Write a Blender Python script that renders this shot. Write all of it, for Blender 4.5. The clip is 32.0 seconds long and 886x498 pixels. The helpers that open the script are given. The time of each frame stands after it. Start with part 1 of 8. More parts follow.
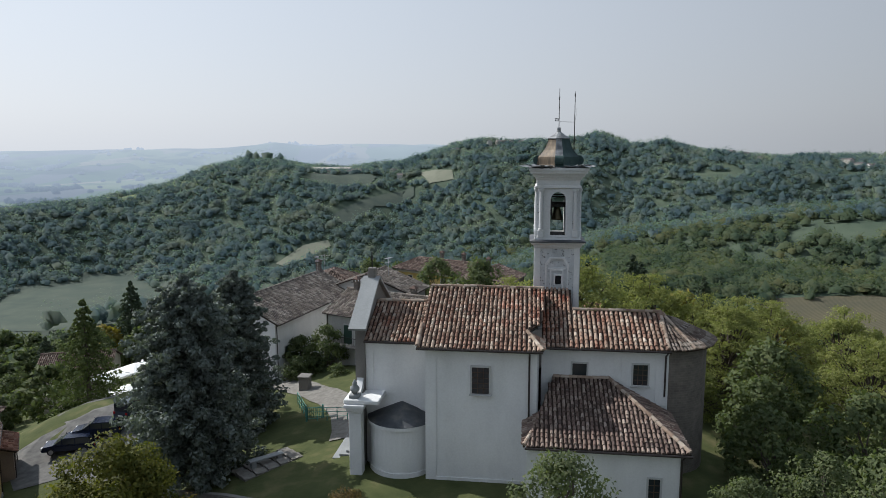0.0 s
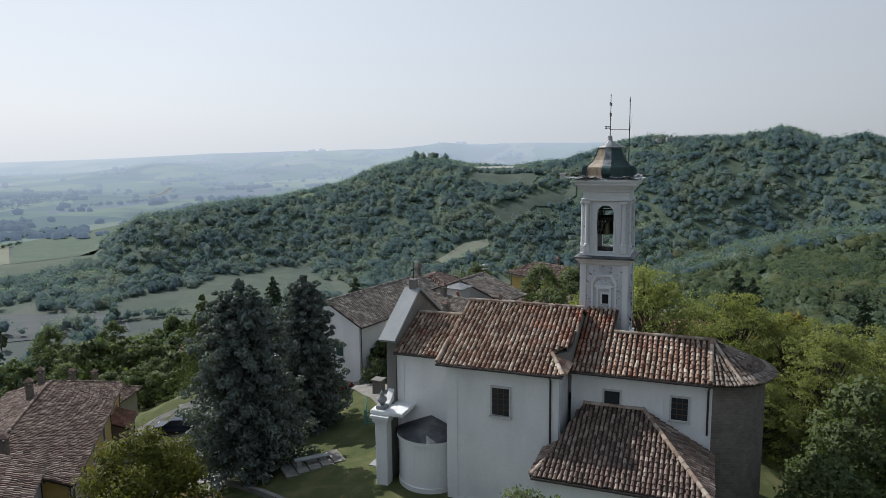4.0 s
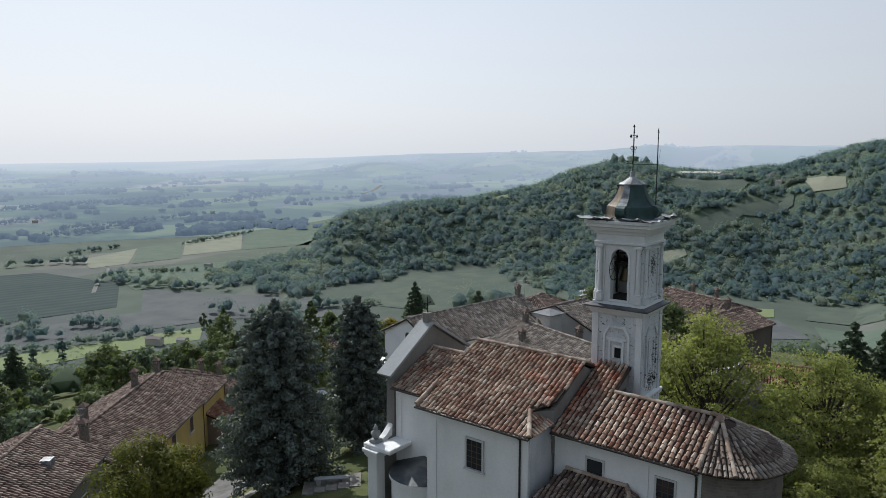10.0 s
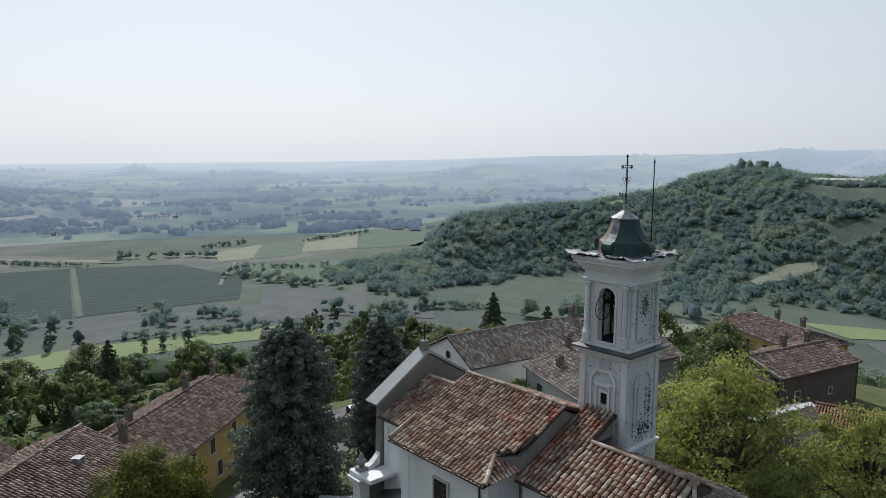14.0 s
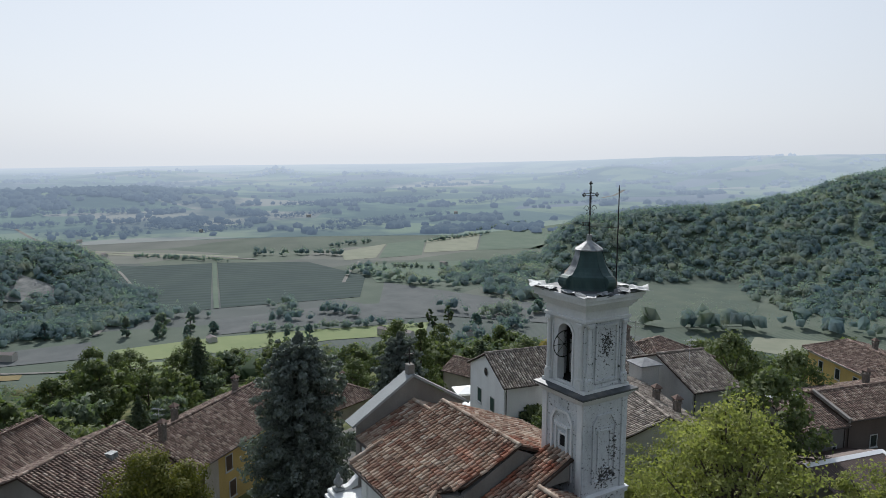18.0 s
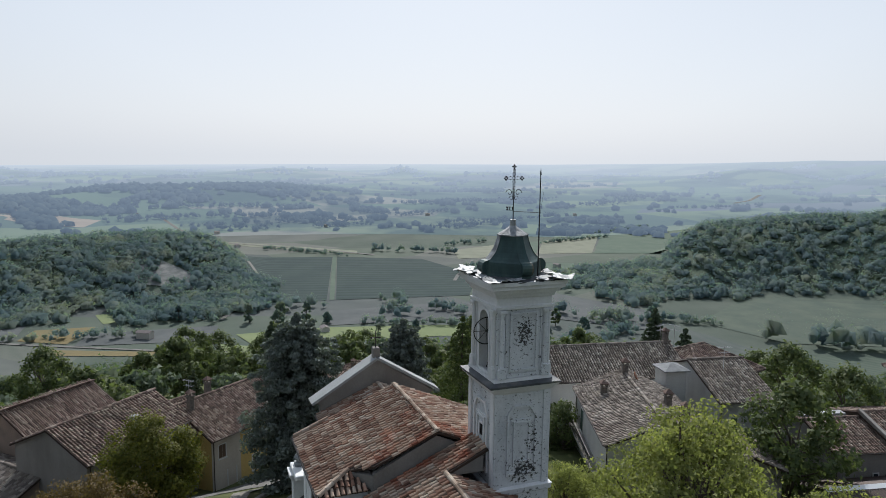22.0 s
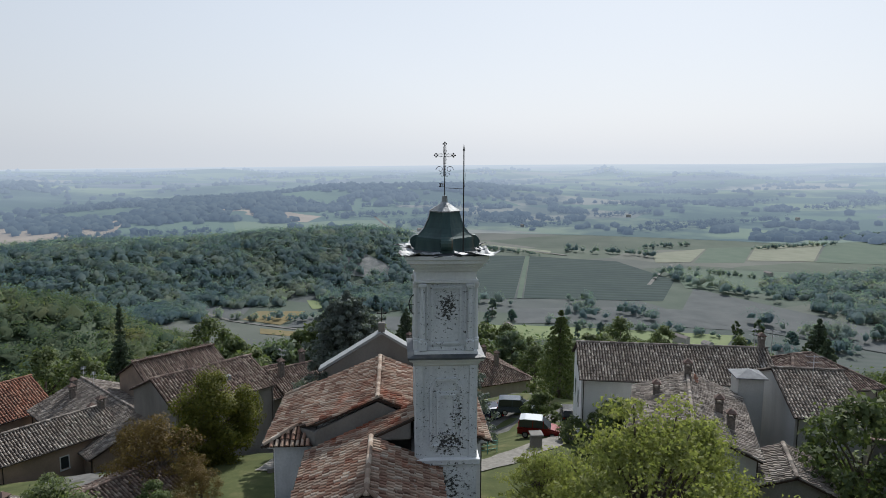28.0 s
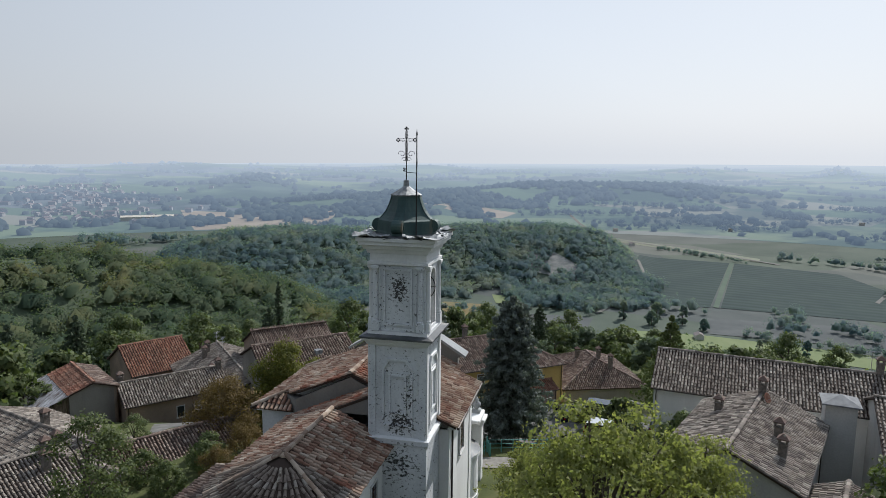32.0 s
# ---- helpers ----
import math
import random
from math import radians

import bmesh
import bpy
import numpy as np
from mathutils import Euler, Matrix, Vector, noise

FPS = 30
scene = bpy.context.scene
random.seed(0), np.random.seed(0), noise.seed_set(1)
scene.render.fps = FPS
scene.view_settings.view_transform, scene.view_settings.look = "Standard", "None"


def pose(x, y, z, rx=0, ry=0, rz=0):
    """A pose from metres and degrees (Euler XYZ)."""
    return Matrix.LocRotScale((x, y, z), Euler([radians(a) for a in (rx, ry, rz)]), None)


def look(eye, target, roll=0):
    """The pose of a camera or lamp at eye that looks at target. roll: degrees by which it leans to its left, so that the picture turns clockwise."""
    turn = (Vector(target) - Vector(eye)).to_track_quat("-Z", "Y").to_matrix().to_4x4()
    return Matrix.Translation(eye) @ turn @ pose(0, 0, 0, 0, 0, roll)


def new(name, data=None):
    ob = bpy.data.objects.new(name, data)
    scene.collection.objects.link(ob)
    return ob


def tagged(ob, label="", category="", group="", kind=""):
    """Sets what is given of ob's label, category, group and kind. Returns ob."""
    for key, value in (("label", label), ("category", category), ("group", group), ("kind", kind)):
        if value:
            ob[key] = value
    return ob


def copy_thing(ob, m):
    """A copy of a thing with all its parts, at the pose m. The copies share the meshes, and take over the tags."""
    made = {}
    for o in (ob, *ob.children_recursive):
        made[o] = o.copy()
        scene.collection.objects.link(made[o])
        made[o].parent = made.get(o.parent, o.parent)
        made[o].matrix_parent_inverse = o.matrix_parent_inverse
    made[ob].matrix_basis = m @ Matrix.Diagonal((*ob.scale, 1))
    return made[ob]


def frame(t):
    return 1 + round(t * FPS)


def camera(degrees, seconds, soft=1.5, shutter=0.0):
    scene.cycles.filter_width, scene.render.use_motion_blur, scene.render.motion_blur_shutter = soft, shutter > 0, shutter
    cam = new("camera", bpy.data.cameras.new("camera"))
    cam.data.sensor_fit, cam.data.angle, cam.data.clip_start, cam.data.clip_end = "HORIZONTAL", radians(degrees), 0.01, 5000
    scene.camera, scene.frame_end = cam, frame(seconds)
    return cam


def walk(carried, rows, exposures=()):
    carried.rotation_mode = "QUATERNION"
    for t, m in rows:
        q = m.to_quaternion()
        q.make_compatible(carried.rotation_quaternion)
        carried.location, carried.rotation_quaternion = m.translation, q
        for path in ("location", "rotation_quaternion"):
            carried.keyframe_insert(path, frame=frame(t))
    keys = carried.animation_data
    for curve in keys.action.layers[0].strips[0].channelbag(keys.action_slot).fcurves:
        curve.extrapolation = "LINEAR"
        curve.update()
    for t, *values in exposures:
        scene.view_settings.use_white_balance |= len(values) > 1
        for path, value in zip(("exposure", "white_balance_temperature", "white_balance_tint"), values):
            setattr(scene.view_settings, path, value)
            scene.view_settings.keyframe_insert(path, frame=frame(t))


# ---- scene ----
cam = camera(66.32, 32.0, 0.7)
PATH = [
    (0, (-1.956, -46.907, 19.495), (-2.204, -44.942, 19.214), -0.1),
    (0.5, (-0.888, -46.648, 19.722), (-1.199, -44.693, 19.435), -0.3),
    (1, (0.096, -46.304, 19.799), (-0.278, -44.361, 19.511), -0.4),
    (1.5, (1.062, -46.047, 19.89), (0.629, -44.116, 19.6), -0.5),
    (2, (2.02, -45.714, 19.855), (1.525, -43.797, 19.571), -0.5),
    (2.5, (3.017, -45.348, 19.94), (2.461, -43.447, 19.657), -0.5),
    (3, (3.926, -44.869, 20.082), (3.313, -42.986, 19.797), -0.5),
    (3.5, (4.874, -44.468, 20.156), (4.208, -42.603, 19.873), -0.6),
    (5.5, (8.409, -42.252, 20.627), (7.533, -40.475, 20.346), -0.8),
    (6, (9.408, -41.581, 20.808), (8.481, -39.832, 20.526), -0.8),
    (6.5, (10.523, -41.025, 21.083), (9.544, -39.305, 20.796), -0.9),
    (7, (11.242, -40.433, 21.27), (10.228, -38.733, 20.983), -0.9),
    (7.5, (11.859, -39.865, 21.35), (10.815, -38.183, 21.065), -0.8),
    (8, (12.565, -39.197, 21.478), (11.491, -37.534, 21.196), -0.6),
    (8.5, (13.173, -38.537, 21.558), (12.069, -36.892, 21.278), -0.4),
    (9, (13.916, -37.776, 21.673), (12.764, -36.164, 21.397), -0.3),
    (9.5, (14.491, -37.356, 21.87), (13.309, -35.767, 21.594), -0.2),
    (10, (15.241, -36.697, 22.081), (14.018, -35.138, 21.807), -0.1),
    (10.5, (15.768, -36.066, 22.27), (14.515, -34.531, 21.997), -0.0),
    (11, (16.439, -35.343, 22.444), (15.151, -33.838, 22.172), 0.0),
    (11.5, (16.926, -34.578, 22.596), (15.607, -33.099, 22.325), 0.0),
    (12, (17.52, -33.816, 22.763), (16.168, -32.367, 22.493), 0.1),
    (12.5, (18.104, -33.073, 22.946), (16.72, -31.655, 22.677), 0.1),
    (13, (18.645, -32.321, 23.14), (17.23, -30.933, 22.871), 0.2),
    (13.5, (19.246, -31.497, 23.342), (17.802, -30.139, 23.074), 0.3),
    (14, (19.845, -30.728, 23.557), (18.374, -29.4, 23.288), 0.3),
    (14.5, (20.409, -29.921, 23.733), (18.911, -28.624, 23.464), 0.4),
    (16.5, (22.343, -26.195, 24.438), (20.733, -25.04, 24.169), 0.2),
    (17, (23.098, -25.296, 24.632), (21.459, -24.182, 24.363), 0.0),
    (17.5, (23.748, -24.28, 24.787), (22.081, -23.208, 24.518), 0.0),
    (18, (24.304, -23.192, 24.861), (22.612, -22.159, 24.594), 0.1),
    (18.5, (24.931, -22.105, 24.918), (23.215, -21.112, 24.653), 0.2),
    (19, (25.491, -20.93, 24.88), (23.752, -19.98, 24.614), 0.4),
    (19.5, (25.999, -19.519, 24.859), (24.254, -18.578, 24.593), 0.4),
    (20, (26.646, -18.264, 24.771), (24.892, -17.341, 24.505), 0.4),
    (20.5, (27.368, -17.289, 24.662), (25.584, -16.425, 24.396), 0.4),
    (21, (27.734, -16.579, 24.471), (25.923, -15.77, 24.206), 0.4),
    (21.5, (28.176, -15.609, 24.252), (26.346, -14.847, 23.986), 0.6),
    (22, (28.63, -14.611, 24.019), (26.782, -13.896, 23.752), 0.7),
    (22.5, (29.075, -13.757, 23.887), (27.211, -13.084, 23.618), 0.8),
    (23, (29.282, -13.063, 23.748), (27.406, -12.424, 23.479), 0.8),
    (23.5, (29.673, -12.317, 23.67), (27.785, -11.715, 23.4), 0.9),
    (24, (30.079, -11.191, 23.553), (28.174, -10.646, 23.283), 0.9),
    (24.5, (30.32, -10.424, 23.468), (28.404, -9.917, 23.197), 0.9),
    (25, (30.753, -9.326, 23.385), (28.824, -8.874, 23.114), 0.8),
    (25.5, (31.078, -8.271, 23.336), (29.138, -7.867, 23.064), 0.6),
    (26, (31.289, -7.102, 23.284), (29.337, -6.758, 23.012), 0.5),
    (26.5, (31.7, -6.006, 23.211), (29.739, -5.723, 22.94), 0.3),
    (28.5, (32.708, -0.849, 22.974), (30.727, -0.774, 22.703), 0.3),
    (29, (32.54, 0.733, 22.916), (30.559, 0.731, 22.643), 0.4),
    (29.5, (32.615, 2.046, 22.883), (30.635, 1.977, 22.608), 0.4),
    (30, (32.455, 3.559, 22.785), (30.479, 3.412, 22.511), 0.4),
    (30.5, (32.542, 5.004, 22.767), (30.573, 4.785, 22.49), 0.6),
    (31, (32.449, 6.49, 22.723), (30.492, 6.193, 22.443), 0.7),
    (31.5, (32.202, 7.805, 22.666), (30.257, 7.435, 22.385), 0.8),
    (32, (32.08, 9.206, 22.511), (30.149, 8.765, 22.23), 0.7),
]
EXPOSURES = [(0, 0.1, 5920, 10), (32, 0.1, 5920, 10)]
walk(cam, [(t, look(eye, target, roll)) for t, eye, target, roll in PATH], EXPOSURES)

# ---- world and sun ----
SUN_TO = Vector((-4.2, 1.8, 4.0)).normalized()
world = bpy.data.worlds.new("sky")
scene.world = world
world.use_nodes = True
wn = world.node_tree.nodes
wn.clear()
sky = wn.new("ShaderNodeTexSky")
sky.sky_type = "NISHITA"
sky.sun_disc = False
sky.sun_elevation = math.asin(SUN_TO.z)
sky.sun_rotation = math.atan2(SUN_TO.x, SUN_TO.y)
sky.altitude = 300
sky.air_density = 1.2
sky.dust_density = 4.0
sky.ozone_density = 2.5
bg = wn.new("ShaderNodeBackground")
bg.inputs["Strength"].default_value = 0.115
wo = wn.new("ShaderNodeOutputWorld")
wl = world.node_tree.links
# thin cloud veil: white low down, bluer overhead, brighter towards the sun
coord = wn.new("ShaderNodeTexCoord")
split = wn.new("ShaderNodeSeparateXYZ")
wl.new(coord.outputs["Generated"], split.inputs[0])
veil = wn.new("ShaderNodeValToRGB")
steps = veil.color_ramp.elements
steps.new(0.5)
for step, (at, tone) in zip(steps, ((0.06, (0.935, 0.94, 0.937)), (0.36, (0.75, 0.79, 0.825)), (0.85, (0.70, 0.79, 0.90)))):
    step.position, step.color = at, (*tone, 1)
wl.new(split.outputs[2], veil.inputs[0])
toward = wn.new("ShaderNodeVectorMath")
toward.operation = "DOT_PRODUCT"
toward.inputs[1].default_value = tuple(SUN_TO)
wl.new(coord.outputs["Generated"], toward.inputs[0])
gleam = wn.new("ShaderNodeMapRange")
gleam.inputs["From Min"].default_value = -0.05
gleam.inputs["From Max"].default_value = 0.76
gleam.inputs["To Min"].default_value = 3.75
gleam.inputs["To Max"].default_value = 7.2
wl.new(toward.outputs["Value"], gleam.inputs["Value"])
lit = wn.new("ShaderNodeVectorMath")
lit.operation = "SCALE"
wl.new(veil.outputs[0], lit.inputs[0])
wl.new(gleam.outputs[0], lit.inputs["Scale"])
haze = wn.new("ShaderNodeMixRGB")
haze.inputs[0].default_value = 0.88
wl.new(sky.outputs[0], haze.inputs[1])
wl.new(lit.outputs[0], haze.inputs[2])
wl.new(haze.outputs[0], bg.inputs[0])
wl.new(bg.outputs[0], wo.inputs[0])
sun = new("sun", bpy.data.lights.new("sun", "SUN"))
sun.data.energy = 5.0
sun.data.angle = radians(0.6)
sun.data.color = (1.0, 0.93, 0.82)
sun.matrix_world = look((0, 0, 60), tuple(Vector((0, 0, 60)) - SUN_TO))


# ---- materials ----
class Mat:
    """A small builder for node materials."""

    def __init__(self, name, rough=0.85, metal=0.0, spec=0.25):
        self.m = bpy.data.materials.new(name)
        self.m.use_nodes = True
        self.nt = self.m.node_tree
        self.b = self.nt.nodes["Principled BSDF"]
        self.b.inputs["Roughness"].default_value = rough
        self.b.inputs["Metallic"].default_value = metal
        self.b.inputs["Specular IOR Level"].default_value = spec

    def node(self, kind, **kw):
        n = self.nt.nodes.new(kind)
        for k, v in kw.items():
            if k in n.inputs:
                n.inputs[k].default_value = v
        return n

    def link(self, a, b):
        self.nt.links.new(a, b)

    def coord(self, scale=(1, 1, 1)):
        g = self.nt.nodes.new("ShaderNodeNewGeometry")
        mp = self.nt.nodes.new("ShaderNodeMapping")
        mp.inputs["Scale"].default_value = scale
        self.link(g.outputs["Position"], mp.inputs["Vector"])
        return mp.outputs[0]

    def noise(self, scale, detail=4, vec=None, rough=0.55, out="Fac"):
        n = self.node("ShaderNodeTexNoise", Scale=scale, Detail=detail, Roughness=rough)
        self.link(vec if vec is not None else self.coord(), n.inputs["Vector"])
        return n.outputs[out]

    def ramp(self, fac, stops, mode="LINEAR"):
        r = self.nt.nodes.new("ShaderNodeValToRGB")
        r.color_ramp.interpolation = mode
        e = r.color_ramp.elements
        while len(e) < len(stops):
            e.new(0.5)
        for k, (p, c) in enumerate(stops):
            e[k].position = p
            e[k].color = (*c, 1) if len(c) == 3 else c
        self.link(fac, r.inputs[0])
        return r.outputs[0]

    def mix(self, fac, a, b, mode="MIX"):
        n = self.nt.nodes.new("ShaderNodeMixRGB")
        n.blend_type = mode
        for k, v in ((0, fac), (1, a), (2, b)):
            if isinstance(v, (int, float)):
                n.inputs[k].default_value = v
            elif isinstance(v, tuple):
                n.inputs[k].default_value = (*v, 1)
            else:
                self.link(v, n.inputs[k])
        return n.outputs[0]

    def colour(self, c):
        if isinstance(c, tuple):
            self.b.inputs["Base Color"].default_value = (*c, 1)
        else:
            self.link(c, self.b.inputs["Base Color"])
        return self

    def bump(self, h, strength=0.3, dist=0.02):
        n = self.node("ShaderNodeBump", Strength=strength, Distance=dist)
        self.link(h, n.inputs["Height"])
        self.link(n.outputs[0], self.b.inputs["Normal"])
        return self

    def island(self):
        return self.nt.nodes.new("ShaderNodeNewGeometry").outputs["Random Per Island"]

    def obrand(self):
        return self.nt.nodes.new("ShaderNodeObjectInfo").outputs["Random"]


def plaster(name, base, dirt, amount=0.5, streak=True, spots=None, fine_scale=2.6):
    m = Mat(name, 0.9)
    n = m.noise(0.35, 5)
    s = m.noise(1.0, 5, m.coord((0.7, 0.7, 0.14)))
    both = m.mix(0.55, n, s) if streak else n
    c = m.mix(m.ramp(both, [(0.42, (0, 0, 0)), (0.72, (amount, amount, amount))]), base, dirt)
    fine = m.noise(9, 4)
    c = m.mix(0.12, c, m.ramp(fine, [(0.3, (0.25, 0.25, 0.25)), (0.7, (0.9, 0.9, 0.9))]), "OVERLAY")
    if spots:
        sp = m.ramp(m.noise(fine_scale, 8, m.coord((1, 1, 1.7)), rough=0.7), [(spots[0], (0, 0, 0)), (spots[0] + 0.03, (1, 1, 1))])
        big = m.ramp(m.noise(0.75, 2), [(0.44, (0, 0, 0)), (0.54, (1, 1, 1))])
        c = m.mix(m.mix(1.0, sp, big, "MULTIPLY"), c, spots[1])
    m.colour(c).bump(m.noise(14, 5), 0.25, 0.02)
    return m.m


def tiles_mat(name, stops, whole=False, rusty=False):
    m = Mat(name, 0.9, spec=0.15)
    r = m.obrand() if whole else m.island()
    c = m.ramp(r, stops)
    patch = m.noise(0.45, 4)
    c = m.mix(m.ramp(patch, [(0.38, (0.75, 0.75, 0.75)), (0.62, (0.0, 0.0, 0.0))]), c, m.mix(0.55, c, (0.10, 0.075, 0.06)))
    if rusty:
        place = m.node("ShaderNodeMapping")
        place.inputs["Location"].default_value = (0.5, 0.76, -3.4)
        place.inputs["Scale"].default_value = (0.36, 0.2, 0.36)
        m.link(m.coord(), place.inputs["Vector"])
        reach = m.node("ShaderNodeVectorMath")
        reach.operation = "LENGTH"
        m.link(place.outputs[0], reach.inputs[0])
        red = m.mix(1.0, m.ramp(reach.outputs["Value"], [(0.2, (0.2, 0.2, 0.2)), (1.0, (0, 0, 0))]), m.noise(0.7, 5), "ADD")
        c = m.mix(m.ramp(red, [(0.58, (0, 0, 0)), (0.74, (0.85, 0.85, 0.85))]), c, m.mix(1.0, c, (0.95, 0.5, 0.4), "MULTIPLY"))
    lich = m.ramp(m.noise(3.4, 6), [(0.58, (0, 0, 0)), (0.7, (0.55, 0.55, 0.55))])
    c = m.mix(lich, c, (0.36, 0.33, 0.27))
    m.colour(c).bump(m.noise(25, 4), 0.3, 0.01)
    return m.m


CHURCH_STOPS = [(0.0, (0.13, 0.078, 0.058)), (0.12, (0.20, 0.112, 0.08)), (0.35, (0.265, 0.165, 0.118)), (0.6, (0.315, 0.225, 0.168)), (0.85, (0.385, 0.30, 0.232)), (1.0, (0.47, 0.395, 0.32))]
M_TILE = tiles_mat("old_terracotta_tiles", CHURCH_STOPS, rusty=True)
M_TILE_APSE = tiles_mat("dark_weathered_apse_tiles", [(0.0, (0.078, 0.062, 0.054)), (0.35, (0.128, 0.100, 0.084)), (0.7, (0.178, 0.148, 0.124)), (1.0, (0.29, 0.26, 0.225))])
M_TILE_CAP = tiles_mat("pale_mortared_ridge_tiles", [(0.0, (0.2, 0.14, 0.105)), (0.4, (0.3, 0.225, 0.17)), (1.0, (0.46, 0.39, 0.32))])
M_TILE_ONE = tiles_mat("old_terracotta_tile", CHURCH_STOPS, whole=True, rusty=True)
M_TILE_RED = tiles_mat("red_terracotta_tiles", [(0, (0.17, 0.08, 0.058)), (0.5, (0.26, 0.122, 0.082)), (1, (0.34, 0.195, 0.135))])
M_TILE_BROWN = tiles_mat("brown_weathered_tiles", [(0, (0.08, 0.06, 0.053)), (0.4, (0.145, 0.10, 0.084)), (0.75, (0.205, 0.152, 0.124)), (1, (0.32, 0.26, 0.218))])
M_TILE_GREY = tiles_mat("grey_lichened_tiles", [(0, (0.108, 0.096, 0.086)), (0.4, (0.178, 0.155, 0.135)), (0.75, (0.265, 0.23, 0.198)), (1, (0.38, 0.345, 0.30))])
# near-black deck, seen as dark channels between the tiles
M_DECK = Mat("dark_roof_deck", 0.95).colour((0.04, 0.028, 0.022)).m
M_WHITE = plaster("white_church_plaster", (0.70, 0.70, 0.69), (0.46, 0.46, 0.45), 0.55)
m = Mat("peeling_white_tower_paint", 0.9)
tone = m.mix(m.ramp(m.mix(0.5, m.noise(0.5, 5), m.noise(1.0, 5, m.coord((0.9, 0.9, 0.13)))), [(0.42, (0, 0, 0)), (0.66, (0.85, 0.85, 0.85))]), (0.545, 0.56, 0.575), (0.33, 0.35, 0.365))
tone = m.mix(0.14, tone, m.ramp(m.noise(9, 4), [(0.3, (0.25, 0.25, 0.25)), (0.7, (0.9, 0.9, 0.9))]), "OVERLAY")
# bare patches: thick round the middle of the belfry panel, along the foot of the shaft's panel and on the base
worn = None
for at, half, depth in (((1.4, 0.05, 16.0), (1.0, 0.66, 1.0), 0.15), ((1.4, 0.1, 9.35), (1.0, 1.15, 0.85), 0.135), ((1.4, 0.55, 10.9), (1.0, 0.45, 1.7), 0.085), ((1.5, 0.0, 7.2), (1.0, 1.6, 1.3), 0.10)):
    mp = m.node("ShaderNodeMapping")
    mp.inputs["Location"].default_value = tuple(-c / h for c, h in zip(at, half))
    mp.inputs["Scale"].default_value = tuple(1 / h for h in half)
    m.link(m.coord(), mp.inputs["Vector"])
    reach = m.node("ShaderNodeVectorMath")
    reach.operation = "LENGTH"
    m.link(mp.outputs[0], reach.inputs[0])
    spot = m.ramp(reach.outputs["Value"], [(0.15, (depth, depth, depth)), (1.0, (0, 0, 0))])
    worn = spot if worn is None else m.mix(1.0, worn, spot, "LIGHTEN")
flakes = m.mix(1.0, m.noise(5.2, 8, m.coord((1, 1, 1.5)), rough=0.72), worn, "ADD")
tone = m.mix(m.ramp(flakes, [(0.592, (0, 0, 0)), (0.61, (1, 1, 1))]), tone, (0.055, 0.054, 0.054))
m.colour(tone).bump(m.noise(14, 5), 0.25, 0.02)
M_TOWER = m.m
M_TOWER_N = plaster("white_tower_paint", (0.62, 0.625, 0.625), (0.38, 0.385, 0.39), 0.6, True, (0.70, (0.13, 0.12, 0.11)), 4.2)
M_DAMP = plaster("mouldy_grey_plaster", (0.5, 0.51, 0.52), (0.2, 0.21, 0.22), 0.9)
M_CEMENT = plaster("grey_cement_render", (0.20, 0.19, 0.175), (0.11, 0.10, 0.09), 0.8)
M_COPING = plaster("grey_stone_coping", (0.27, 0.28, 0.28), (0.18, 0.19, 0.19), 0.7)
M_YELLOW = plaster("ochre_yellow_plaster", (0.46, 0.33, 0.115), (0.31, 0.23, 0.10), 0.6)
M_CREAM = plaster("cream_plaster", (0.40, 0.365, 0.31), (0.25, 0.22, 0.185), 0.7)
M_PALE = plaster("pale_grey_plaster", (0.42, 0.415, 0.40), (0.25, 0.245, 0.23), 0.7)
M_BROWNWALL = plaster("dark_brown_render", (0.115, 0.095, 0.082), (0.075, 0.062, 0.055), 0.8)
M_RUBBLE = plaster("bare_brick_and_rubble", (0.27, 0.205, 0.16), (0.15, 0.12, 0.10), 0.9, False)
m = Mat("rough_stone_courses", 0.95)
sepv = m.node("ShaderNodeSeparateXYZ")
m.link(m.coord(), sepv.inputs[0])
comb = m.node("ShaderNodeCombineXYZ")
add = m.node("ShaderNodeMath")
m.link(sepv.outputs[0], add.inputs[0])
m.link(sepv.outputs[1], add.inputs[1])
m.link(add.outputs[0], comb.inputs[0])
m.link(sepv.outputs[2], comb.inputs[1])
bt = m.node("ShaderNodeTexBrick", Scale=1.0)
bt.inputs["Brick Width"].default_value = 0.42
bt.inputs["Row Height"].default_value = 0.15
bt.inputs["Mortar Size"].default_value = 0.012
bt.inputs["Color1"].default_value = (0.11, 0.098, 0.085, 1)
bt.inputs["Color2"].default_value = (0.165, 0.145, 0.125, 1)
bt.inputs["Mortar"].default_value = (0.19, 0.175, 0.155, 1)
m.link(comb.outputs[0], bt.inputs["Vector"])
m.colour(m.mix(0.5, bt.outputs["Color"], m.ramp(m.noise(1.8, 6), [(0.3, (0.075, 0.068, 0.06)), (0.7, (0.20, 0.175, 0.15))]))).bump(m.noise(6, 5), 0.6, 0.04)
M_STONE = m.m
M_LEAD = Mat("lead_grey_sheet", 0.55, 0.35)
M_LEAD.colour(M_LEAD.ramp(M_LEAD.noise(1.2, 5), [(0.3, (0.055, 0.06, 0.066)), (0.52, (0.085, 0.09, 0.096)), (0.7, (0.16, 0.155, 0.145))]))
M_LEAD = M_LEAD.m
m = Mat("oxidised_copper_sheet", 0.6, 0.2, 0.35)
